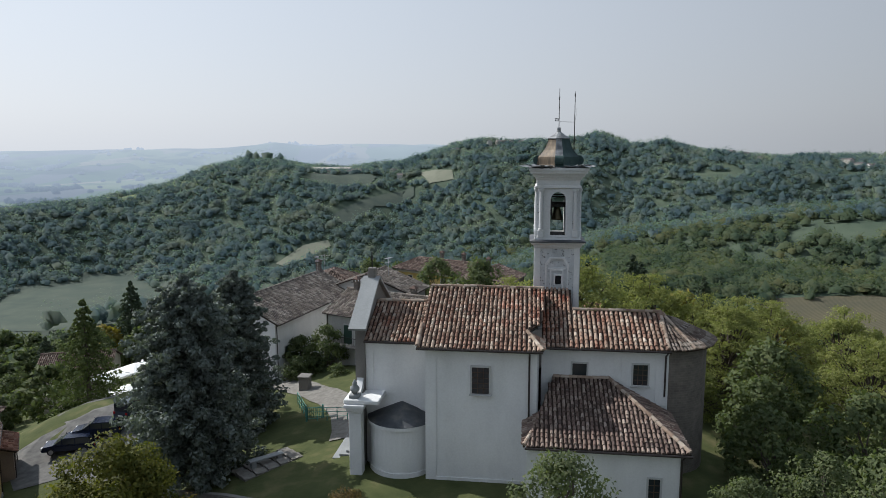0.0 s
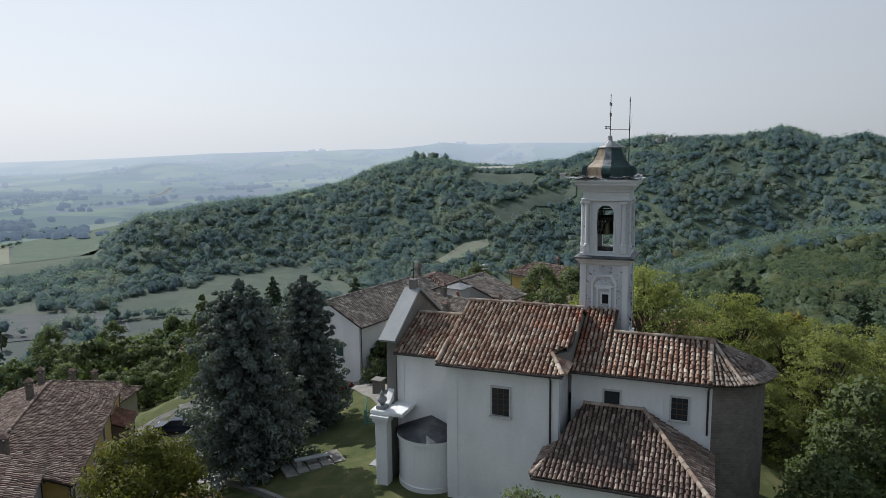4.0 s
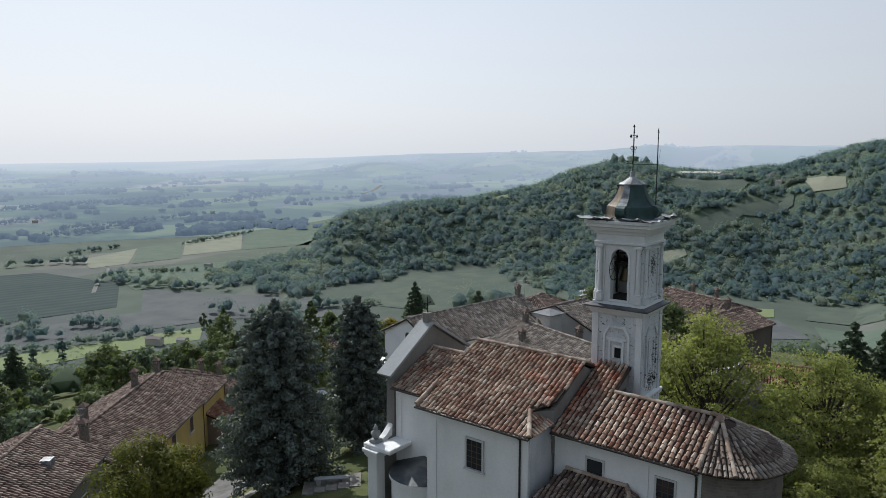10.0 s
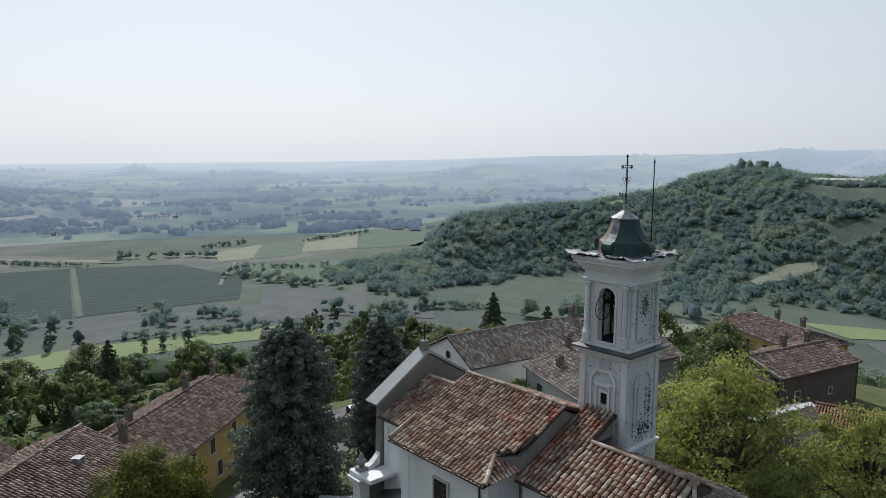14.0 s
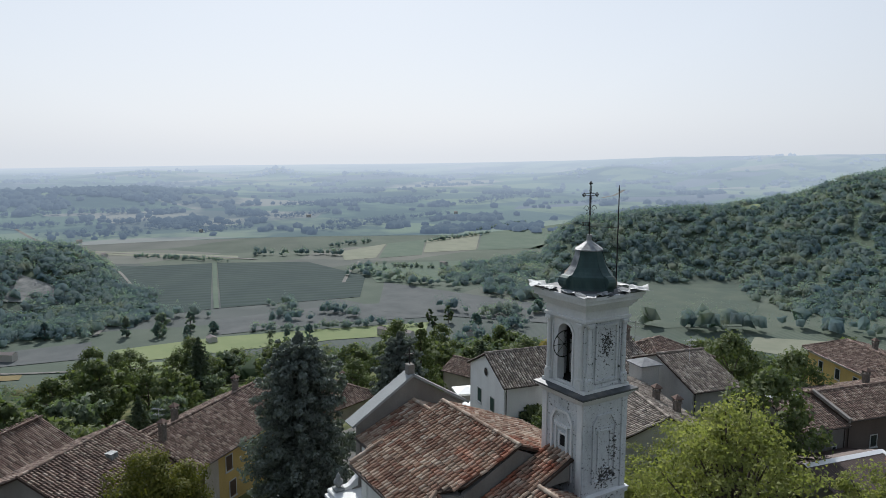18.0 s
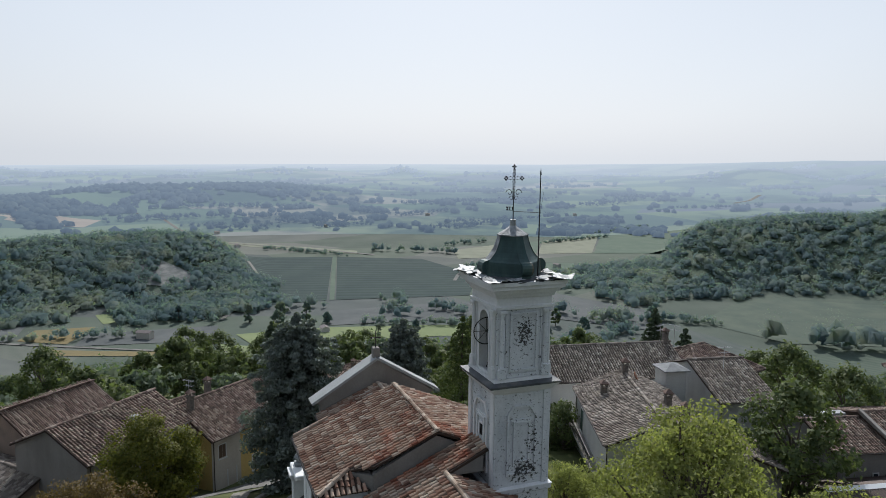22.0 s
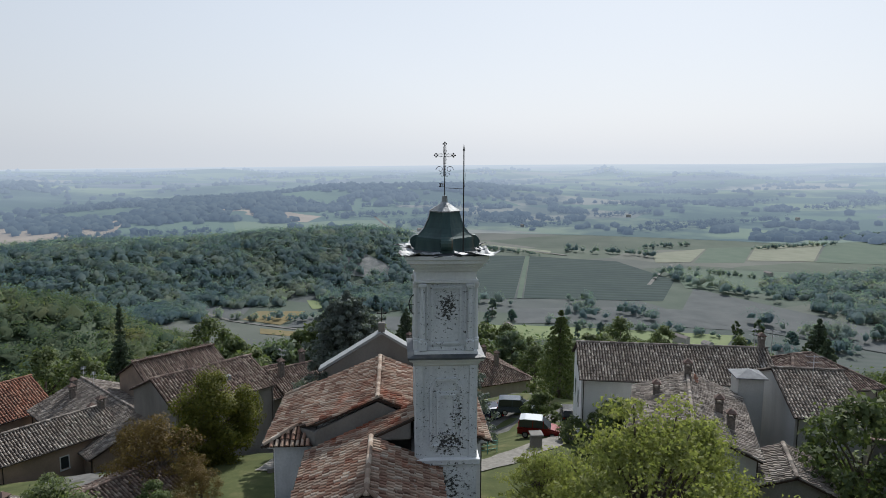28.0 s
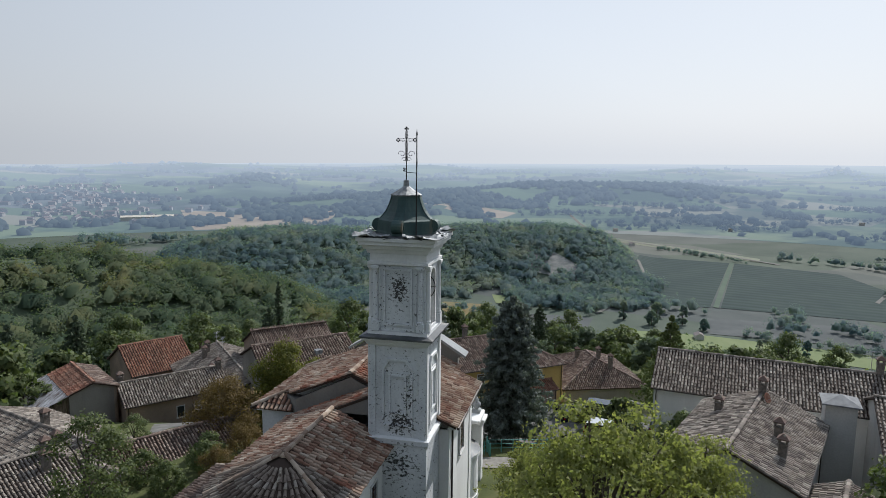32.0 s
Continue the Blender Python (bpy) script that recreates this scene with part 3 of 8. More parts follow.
def meadow(x, y):
    """1 inside the clearings, 0 outside."""
    out = np.zeros_like(np.asarray(x, float))
    for x0, y0, x1, y1, half in MEADOWS:
        t = np.clip(((x - x0) * (x1 - x0) + (y - y0) * (y1 - y0)) / ((x1 - x0) ** 2 + (y1 - y0) ** 2), 0, 1)
        out = np.maximum(out, smooth(half * 1.25, half * 0.8, np.hypot(x - x0 - t * (x1 - x0), y - y0 - t * (y1 - y0)) + 4 * wave(x, y, 45)))
    return out


def wooded(x, y):
    """How thickly wooded the land is, 0 to 1."""
    r, a = np.hypot(x, y), azim(x, y)
    w = smooth(5, 14, hill(x, y)) * np.where((a < 6) & (a > -150), smooth(395, 425, r + 20 * wave(x, y, 90)), 1.0)
    # the north ridge and its valley edge
    foot = np.interp(a, [-26, 11, 24, 28, 31, 33, 34, 37, 42, 44, 47], [640, 640, 640, 610, 632, 660, 750, 744, 720, 672, 676])
    w = np.maximum(w, smooth(foot - 12, foot + 12, r + 10 * wave(x, y, 70)) * smooth(1180, 1120, r) * smooth(48.5, 47, a) * (a > -60))
    # low woods past its nose
    w = np.maximum(w, smooth(-8, 14, r - np.interp(a, [45, 52, 56, 60], [676, 615, 640, 730]) + 12 * wave(x, y, 80)) * smooth(14, -8, r - np.interp(a, [45, 50, 54, 58, 60], [1000, 930, 850, 780, 735]) + 16 * wave(x, y, 110)) * smooth(44, 46, a) * smooth(60.5, 59, a))
    # scree of the quarry stays bare
    w = w * (1 - 0.95 * np.exp(-((x + 668) ** 2 + (y + 32) ** 2) / 30 ** 2))
    # and thick woods reach down to the fields at its foot
    near = np.interp(a, [84, 88, 92, 96.5, 97, 100, 100.5, 106.8, 107.4, 118], [575, 555, 545, 550, 610, 610, 572, 596, 470, 440])
    w = np.maximum(w, smooth(-8, 8, r - near + 8 * wave(x, y, 50)) * smooth(720, 700, r) * smooth(83, 85, a) * smooth(119, 116, a) * (1 - np.exp(-((x + 668) ** 2 + (y + 32) ** 2) / 26 ** 2)))
    slope = smooth(62, 80, r) * smooth(20, -20, r + 14 * wave(x, y, 60, 0.9) - np.interp(a, [-6, 0, 25, 45, 60, 78, 86, 96, 104], [415, 370, 455, 440, 424, 420, 405, 420, 410])) * np.where((a < -6) & (a > -60), 1.0 + 0 * r, np.where(a < 0, smooth(365, 320, r), 1.0))
    return np.clip(np.maximum(w, slope * 0.9) * (1 - meadow(x, y)), 0, 1)


def ground_mesh(lim=4750, low=0, lift=0.0):
    rad = np.concatenate([np.arange(0, 64, 2.0), 64 * np.exp(np.linspace(0, math.log(lim / 64), 130))]) if not low else low * np.exp(np.linspace(0, math.log(lim / low), 110))
    ang = np.radians(np.concatenate([np.arange(-40, 150, 0.5), np.arange(150, 320, 2.5)])) if not low else np.radians(np.arange(-40, 150, 0.6))
    R, A = np.meshgrid(rad, ang, indexing="ij")
    X, Y = -R * np.sin(A), R * np.cos(A)
    Z = height(X, Y) + lift - (0 if low else 12 * smooth(1160, 1500, R))
    na = len(ang)
    vs = np.stack([X, Y, Z], -1).reshape(-1, 3)
    fs = [(i * na + j, i * na + (j + 1) % na, (i + 1) * na + (j + 1) % na, (i + 1) * na + j) for i in range(len(rad) - 1) for j in range(na - (1 if low else 0))]
    return vs, fs


m = Mat("grass_and_fields", 0.95, spec=0.1)
pos = m.coord()
grass = m.ramp(m.noise(0.5, 6), [(0.3, (0.045, 0.056, 0.022)), (0.55, (0.07, 0.08, 0.032)), (0.75, (0.125, 0.115, 0.058))])
warp = m.node("ShaderNodeVectorMath")
warp.operation = "ADD"
wob = m.node("ShaderNodeVectorMath")
wob.operation = "SCALE"
wob.inputs["Scale"].default_value = 50
m.link(m.noise(0.006, 2, pos, out="Color"), wob.inputs[0])
m.link(pos, warp.inputs[0])
m.link(wob.outputs[0], warp.inputs[1])
flat = m.node("ShaderNodeMapping")
flat.inputs["Scale"].default_value = (1.0, 0.55, 0.0)
flat.inputs["Rotation"].default_value = (0, 0, 0.5)
m.link(warp.outputs[0], flat.inputs["Vector"])
vor = m.node("ShaderNodeTexVoronoi", Scale=0.0085)
m.link(flat.outputs[0], vor.inputs["Vector"])
sep = m.node("ShaderNodeSeparateColor")
m.link(vor.outputs["Color"], sep.inputs[0])
# cool greyed plot tints imitate haze over the valley floor
cells = m.ramp(sep.outputs[0], [(0.0, (0.060, 0.076, 0.064)), (0.22, (0.080, 0.098, 0.078)), (0.42, (0.072, 0.080, 0.086)), (0.58, (0.090, 0.096, 0.094)), (0.72, (0.066, 0.086, 0.070)), (0.86, (0.118, 0.120, 0.110)), (1.0, (0.080, 0.090, 0.086))], "CONSTANT")
cells = m.mix(0.3, cells, m.ramp(m.noise(0.02, 5), [(0.3, (0.044, 0.058, 0.042)), (0.7, (0.14, 0.148, 0.12))]))
rows = m.node("ShaderNodeTexWave", Scale=0.11, Distortion=1.0)
m.link(pos, rows.inputs["Vector"])
vine = m.ramp(sep.outputs[1], [(0.60, (0, 0, 0)), (0.61, (0.45, 0.45, 0.45))])
cells = m.mix(m.mix(1.0, vine, rows.outputs["Color"], "MULTIPLY"), cells, (0.043, 0.067, 0.048))
dist = m.node("ShaderNodeVectorMath")
dist.operation = "LENGTH"
m.link(pos, dist.inputs[0])
far = m.node("ShaderNodeMapRange")
far.inputs["From Min"].default_value = 110
far.inputs["From Max"].default_value = 330
m.link(dist.outputs["Value"], far.inputs["Value"])
up = m.node("ShaderNodeSeparateXYZ")
m.link(pos, up.inputs[0])
rise = m.node("ShaderNodeMapRange")
rise.inputs["From Min"].default_value = PLAIN + 4
rise.inputs["From Max"].default_value = PLAIN + 14
m.link(up.outputs[2], rise.inputs["Value"])
cells = m.mix(rise.outputs[0], cells, m.ramp(m.noise(0.03, 5), [(0.3, (0.047, 0.067, 0.048)), (0.7, (0.090, 0.113, 0.078))]))
m.colour(m.mix(far.outputs[0], grass, cells)).bump(m.noise(3, 5), 0.4, 0.08)
M_GROUND = m.m
vs, fs = ground_mesh()
ground = link_mesh("ground", vs, fs, M_GROUND, smooth=True)
tagged(ground, "grassy hilltop falling to a patchwork of valley fields", "ground", kind="structure")


def strip(name, pts, width, mat, label, lift=0.12, cat="road"):
    """A lane laid on the land along a line of points."""
    P = [Vector((*p, 0)) for p in pts]
    dense = []
    for a, b in zip(P, P[1:]):
        k = max(2, int((b - a).length / max(1.0, width / 2)))
        dense += [a + (b - a) * (i / k) for i in range(k)]
    dense.append(P[-1])
    vs = []
    for i, p in enumerate(dense):
        d = (dense[min(i + 1, len(dense) - 1)] - dense[max(i - 1, 0)]).normalized()
        s = Vector((-d.y, d.x, 0)) * (width / 2 * (1 + 0.08 * math.sin(i * 1.7)))
        for q in (p - s, p, p + s):
            vs.append((q.x, q.y, float(height(q.x, q.y)) + lift))
    fs = [(3 * i + j, 3 * i + 3 + j, 3 * i + 4 + j, 3 * i + 1 + j) for i in range(len(dense) - 1) for j in (0, 1)]
    ob = link_mesh(name, vs, fs, mat)
    return tagged(ob, label, cat, kind="structure")


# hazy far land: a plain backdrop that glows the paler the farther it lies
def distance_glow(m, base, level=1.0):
    """Paints haze into a far material: the thing's own tone fades and an emissive air glow grows with the distance from
    the village.
    """
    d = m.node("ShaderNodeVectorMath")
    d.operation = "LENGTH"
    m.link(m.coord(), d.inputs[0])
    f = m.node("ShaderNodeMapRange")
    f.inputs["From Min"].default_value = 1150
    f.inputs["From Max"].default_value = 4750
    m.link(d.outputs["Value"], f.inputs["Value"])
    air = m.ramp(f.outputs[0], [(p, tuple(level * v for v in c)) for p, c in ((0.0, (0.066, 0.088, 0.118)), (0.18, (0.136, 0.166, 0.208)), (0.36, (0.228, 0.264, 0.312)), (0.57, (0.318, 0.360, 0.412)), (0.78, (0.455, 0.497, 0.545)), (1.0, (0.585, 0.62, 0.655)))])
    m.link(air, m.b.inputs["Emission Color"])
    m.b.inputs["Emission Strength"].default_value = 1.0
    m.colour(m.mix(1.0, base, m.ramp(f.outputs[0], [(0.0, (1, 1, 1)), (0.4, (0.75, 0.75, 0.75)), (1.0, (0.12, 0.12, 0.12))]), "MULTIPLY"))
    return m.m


m = Mat("hazy_distance", 1.0, spec=0.0)
warp = m.node("ShaderNodeVectorMath")
warp.operation = "ADD"
wob = m.node("ShaderNodeVectorMath")
wob.operation = "SCALE"
wob.inputs["Scale"].default_value = 160
m.link(m.noise(0.0035, 2, out="Color"), wob.inputs[0])
m.link(m.coord(), warp.inputs[0])
m.link(wob.outputs[0], warp.inputs[1])
turned = m.node("ShaderNodeMapping")
turned.inputs["Scale"].default_value = (1.0, 0.42, 0.0)
turned.inputs["Rotation"].default_value = (0, 0, 0.35)
m.link(warp.outputs[0], turned.inputs["Vector"])
vor = m.node("ShaderNodeTexVoronoi", Scale=0.0062)
m.link(turned.outputs[0], vor.inputs["Vector"])
sep = m.node("ShaderNodeSeparateColor")
m.link(vor.outputs["Color"], sep.inputs[0])
plots = m.ramp(sep.outputs[0], [(0.0, (0.075, 0.100, 0.072)), (0.2, (0.110, 0.135, 0.085)), (0.38, (0.092, 0.100, 0.104)), (0.52, (0.084, 0.112, 0.078)), (0.66, (0.150, 0.146, 0.118)), (0.76, (0.070, 0.092, 0.074)), (0.88, (0.120, 0.140, 0.092))], "CONSTANT")
plots = m.mix(m.ramp(m.noise(0.0045, 5), [(0.5, (0, 0, 0)), (0.6, (0.75, 0.75, 0.75))]), plots, (0.042, 0.058, 0.052))
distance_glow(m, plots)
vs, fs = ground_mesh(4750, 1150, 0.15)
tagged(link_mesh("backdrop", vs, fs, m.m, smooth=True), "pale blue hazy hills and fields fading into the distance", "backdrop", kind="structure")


# fields laid out on the plain
def crop_mat(name, a, b, rows=0.0, turn=0.0):
    m = Mat(name, 0.95, spec=0.1)
    c = m.ramp(m.noise(0.05, 6), [(0.35, a), (0.65, b)])
    if rows:
        mp = m.node("ShaderNodeMapping")
        mp.inputs["Rotation"].default_value = (0, 0, turn)
        m.link(m.coord(), mp.inputs["Vector"])
        w = m.node("ShaderNodeTexWave", Scale=rows, Distortion=0.6)
        w.wave_profile = "SIN"
        m.link(mp.outputs[0], w.inputs["Vector"])
        c = m.mix(m.mix(1.0, w.outputs["Color"], (0.7, 0.7, 0.7), "MULTIPLY"), c, m.mix(1.0, c, (0.55, 0.66, 0.6), "MULTIPLY"))
    m.colour(c)
    return m.m


m = Mat("grey_quarry_rock", 0.95, spec=0.1)
m.colour(m.ramp(m.noise(0.12, 6, m.coord((1, 1, 3))), [(0.3, (0.10, 0.105, 0.10)), (0.5, (0.15, 0.155, 0.15)), (0.7, (0.21, 0.21, 0.20))])).bump(m.noise(0.4, 5), 0.6, 1.0)
M_ROCK = m.m
# vine, green and meadow tones are cooled to carry painted haze
C_VINE = crop_mat("vineyard_rows", (0.034, 0.050, 0.050), (0.044, 0.060, 0.057), 0.024, 0.25)
C_VINE_NEAR = crop_mat("autumn_vineyard_rows", (0.085, 0.078, 0.055), (0.11, 0.095, 0.062), 0.22, 1.1)
C_GREEN = crop_mat("green_crop", (0.074, 0.102, 0.078), (0.092, 0.118, 0.090))
C_MEADOW = crop_mat("hazy_meadow", (0.062, 0.080, 0.066), (0.084, 0.100, 0.078))
C_BRIGHT = crop_mat("bright_meadow", (0.136, 0.166, 0.082), (0.158, 0.184, 0.094))
C_PALE = crop_mat("pale_stubble", (0.15, 0.16, 0.12), (0.185, 0.19, 0.145))
C_BROWN = crop_mat("ploughed_earth", (0.074, 0.081, 0.082), (0.096, 0.102, 0.102))
# the tan fields glow with the painted haze as well
m = Mat("hazy_dry_tan_field", 0.95, spec=0.1)
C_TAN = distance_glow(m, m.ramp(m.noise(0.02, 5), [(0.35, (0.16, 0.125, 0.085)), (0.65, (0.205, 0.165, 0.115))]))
C_ORANGE = crop_mat("rusty_field", (0.163, 0.130, 0.067), (0.141, 0.122, 0.067))


def field(mat, label, *corners, lift=0.35):
    """A plot of land between its corners, draped on the plain."""
    vs, fs = [], []
    P = [Vector((*c, 0)) for c in corners]
    mid = sum(P, Vector()) / len(P)
    n = 7
    for k in range(len(P)):
        a, b = P[k], P[(k + 1) % len(P)]
        base = len(vs)
        for i in range(n):
            for j in range(n):
                q = mid.lerp(a.lerp(b, j / (n - 1)), i / (n - 1))
                vs.append((q.x, q.y, float(height(q.x, q.y)) + lift))
        fs += [(base + i * n + j, base + i * n + j + 1, base + (i + 1) * n + j + 1, base + (i + 1) * n + j) for i in range(n - 1) for j in range(n - 1)]
    return tagged(link_mesh("field", vs, fs, mat), label, "field", kind="structure")


field(C_PALE, "small dry meadow low on the wooded ridge", (-269, 640), (-252, 682), (-229, 700), (-222, 688), (-240, 654), (-258, 634), lift=1.2)
field(C_MEADOW, "grassy clearing climbing the wooded ridge", (-242, 742), (-228, 790), (-214, 840), (-200, 836), (-204, 790), (-214, 745), lift=1.2)
field(C_MEADOW, "grassy meadow near the top of the ridge", (-214, 836), (-195, 865), (-163, 900), (-158, 872), (-185, 835), (-200, 820), lift=1.2)
field(C_MEADOW, "green field below the hall on the ridge", (-310, 895), (-300, 860), (-266, 840), (-222, 880), (-222, 925), (-260, 935), lift=1.2)
field(C_PALE, "dry grass clearing on the ridge", (-163, 945), (-150, 935), (-109, 905), (-104, 880), (-140, 893), lift=1.2)
field(C_BRIGHT, "pale green strip high on the ridge's shoulder", (-560, 800), (-508, 905), (-478, 872), (-528, 786), lift=1.2)
field(C_VINE_NEAR, "brown vineyard in rows on the near slope", (118, 366), (205, 370), (250, 352), (225, 290), (172, 300), (132, 316), lift=0.5)
field(M_ROCK, "grey quarried rock face among the trees", (-636, -8), (-652, 12), (-700, -45), (-706, -80), (-680, -84), (-648, -52), lift=1.2)
field(C_VINE, "dark vineyard in straight rows on the plain", (-887, 65), (-864, 172), (-591, 109), (-586, 24))
field(C_VINE, "dark vineyard beside a grassy track", (-863, 178), (-812, 281), (-677, 301), (-572, 246), (-591, 118))
field(C_PALE, "pale dry strip above the vineyard", (-1096, 20), (-913, 218), (-881, 210), (-1053, 18))
field(C_PALE, "small pale stubble field", (-880, 353), (-926, 452), (-801, 374), (-800, 328))
field(C_GREEN, "green crop field", (-931, 458), (-944, 534), (-792, 440), (-795, 375))
field(C_PALE, "pale green stubble field", (-950, 542), (-975, 665), (-798, 536), (-811, 454))
field(C_GREEN, "long green field below the wooded ridge", (-981, 674), (-1033, 938), (-746, 690), (-792, 535))
field(C_BROWN, "ploughed grey-brown field", (-548, 100), (-548, 207), (-518, 305), (-460, 272), (-487, 183), (-496, 93))
field(C_BRIGHT, "bright green meadow strip", (-491, 20), (-490, 91), (-470, 176), (-448, 252), (-418, 230), (-438, 163), (-454, 30))
field(C_BRIGHT, "green meadow along the foot of the slope", (-468, 6), (-446, 40), (-412, 150), (-376, 140), (-408, 30), (-432, 6), lift=0.45)
field(C_BROWN, "grey ploughed field beside a lane", (-526, -84), (-523, 9), (-478, 4), (-481, -14), (-493, -88))
field(C_ORANGE, "rusty dry field strip", (-490, -108), (-460, -34), (-450, -36), (-474, -105))
field(C_MEADOW, "grey-green valley meadow", (-466, 482), (-480, 546), (-449, 597), (-420, 634), (-359, 560), (-300, 475), (-335, 402), (-410, 386))
field(C_PALE, "small dry stubble field past the grove", (-280, 440), (-240, 480), (-200, 470), (-222, 420), (-262, 405))
field(C_GREEN, "olive green field", (-757, 329), (-720, 458), (-594, 371), (-633, 294))
field(C_BROWN, "ploughed field below the quarry hill", (-570, -178), (-574, -131), (-520, -131), (-523, -165))
field(C_ORANGE, "yellow-brown field beside the brook", (-550, -122), (-548, -80), (-527, -86), (-500, -94), (-520, -128))
field(C_BRIGHT, "small bright clearing at the foot of the quarry hill", (-590, -85), (-590, -50), (-560, -45), (-556, -76))
field(C_BROWN, "ploughed slope between hedges", (-629, 301), (-448, 378), (-395, 334), (-507, 233), lift=0.5)
field(C_MEADOW, "shady meadow strip at the foot of the ridge", (-84, 560), (-84, 640), (-24, 640), (8, 600), (-12, 566), lift=0.5)
field(C_GREEN, "green field between hedges below the spur", (-74, 540), (-28, 536), (-22, 486), (-58, 488), lift=0.5)
field(C_BRIGHT, "bright green field at the foot of the ridge", (-188, 550), (-113, 588), (-106, 556), (-143, 526), lift=0.4)
field(C_BROWN, "pale bare field below the village", (-131, 522), (-102, 548), (-70, 500), (-98, 480), lift=0.4)
field(C_TAN, "wide tan field towards the town", (-1238, -851), (-1260, -504), (-1102, -468), (-966, -642))
field(C_TAN, "tan field on the plain", (-1500, -420), (-1420, -160), (-1330, -180), (-1380, -430))
strip("track", [(-591, 114), (-700, 138), (-864, 175)], 4.5, C_GREEN, "grassy track through the vineyard", 0.6)
strip("track", [(-540, 12), (-575, 24), (-610, 16), (-640, 32), (-691, 40), (-740, 62), (-832, 60)], 3.5, M_TRACK, "pale gravel track up to the quarry", 0.5)
strip("track", [(-650, 262), (-687, 282), (-751, 319), (-760, 330), (-783, 341)], 4, M_TRACK, "pale gravel track between fields", 0.7)
strip("road", [(-1500, -60), (-1086, 12), (-1002, 101), (-929, 176), (-866, 230)], 6, M_TRACK, "pale road across the plain", 0.8)
strip("road", [(-545, -165), (-515, -135), (-500, -107), (-463, -34), (-440, 19), (-425, 70)], 3, M_TRACK, "pale lane along the valley", 0.5)
strip("road", [(-1418, 1400), (-1640, 1720)], 12, M_TRACK, "pale straight road far off", 1.0)
# village lane and church paths
strip("lane", [(-20, -30), (-27, -19), (-31.5, -11), (-33.5, -4), (-37, 3), (-41, 9), (-46, 14)], 5.5, M_ASPHALT, "worn asphalt village lane", 0.06)
strip("yard", [(-46, 3), (-41.5, 7.5), (-37.5, 11.5), (-34.5, 15.5)], 8.5, M_ASPHALT, "worn grey asphalt yard with parked cars", 0.05)
strip("path", [(-27, 14.5), (-22, 10), (-18, 6), (-15.5, 2), (-14.2, -3)], 2.6, M_GRAVEL, "pale gravel path to the church front", 0.07, "path")
strip("path", [(-33, -3), (-28, -4.5), (-24, -11), (-17, -12.5)], 1.4, M_GRAVEL, "narrow paved path across the lawn", 0.09, "path")


# ---- church ----
YC = -3.35          # the church's axis
church = thing("church", "white plastered baroque church with terracotta roofs on a grassy hilltop", "church")


def wall_body(name, pts, z0, z1, mat, parent=None, label=""):
    return part(name, prism(pts, "z", z0, z1), mat, parent or church, label)


def arc(cx, cy, r, a0, a1, n):
    return [(cx + r * math.cos(radians(a0 + (a1 - a0) * i / n)), cy + r * math.sin(radians(a0 + (a1 - a0) * i / n))) for i in range(n + 1)]


def gable_body(name, x0, x1, half, z0, ze, zr, mat, label=""):
    """A body with a gabled top, along the x axis."""
    return part(name, prism([(YC - half, z0), (YC + half, z0), (YC + half, ze), (YC, zr), (YC - half, ze)], "x", x0, x1), mat, church, label)


def frame_window(parent, x, y, z, w, h, face, frame_mat=None, pane_mat=None, bars=(2, 3), sill=True, deep=0.0):
    """A window on a wall: face is the outward direction, one of -y +y -x +x. x, y, z: the middle of its foot on the wall's face."""
    ang = {"-y": 0, "+x": 90, "+y": 180, "-x": 270}[face]
    win = new("window")
    win.parent = parent
    win.matrix_basis = pose(x, y, z, 0, 0, ang)
    t = 0.1
    fr = bmesh.new()
    add_box(fr, -w / 2 - t, -0.07, -t * 0.4, -w / 2, 0.05, h + t)
    add_box(fr, w / 2, -0.07, -t * 0.4, w / 2 + t, 0.05, h + t)
    add_box(fr, -w / 2, -0.07, h, w / 2, 0.05, h + t)
    part("frame", fr, frame_mat or M_FRAME, win)
    part("pane", box(-w / 2, -0.012, 0, w / 2, 0.03, h), pane_mat or M_GLASS, win)
    gl = bmesh.new()
    for i in range(1, bars[0]):
        u = -w / 2 + w * i / bars[0]
        add_box(gl, u - 0.02, -0.035, 0, u + 0.02, -0.013, h)
    for i in range(1, bars[1]):
        v = h * i / bars[1]
        add_box(gl, -w / 2, -0.03, v - 0.018, w / 2, -0.014, v + 0.018)
    if bars[0] > 1 or bars[1] > 1:
        part("glazing_bar", gl, M_SHUT, win)
    else:
        gl.free()
    if sill:
        part("sill", box(-w / 2 - 0.16, -0.14, -0.12, w / 2 + 0.16, 0.05, -0.043, 0.01), frame_mat or M_FRAME, win)
    return win


# bodies
gable_body("nave_wall", -11.9, -8.0, 3.5, -1.2, 7.93, 9.4, M_WHITE)
gable_body("crossing_wall", -7.85, -1.95, 5.35, -1.2, 8.35, 10.55, M_WHITE)
wall_body("crossing_wall", [(-1.95, YC - 5.35), (-1.3, YC - 5.35), (-1.3, YC + 5.35), (-1.95, YC + 5.35)], -1.2, 8.1, M_WHITE)
wall_body("return_wall", [(-1.9, -7.6), (-1.03, -6.56), (-1.9, -6.56)], 8.0, 8.93, M_CEMENT)
part("gable_flank", prism([(YC + 3.2, 8.0), (YC + 5.3, 8.0), (YC + 5.3, 8.25), (YC + 3.2, 9.1)], "x", -1.9, -1.3), M_CEMENT, church)
wall_body("crossing_gable_wall", [(-1.45, -6.45), (-1.02, -6.45), (-1.02, -0.4), (-1.45, -0.4)], 6.5, 7.6, M_CEMENT)
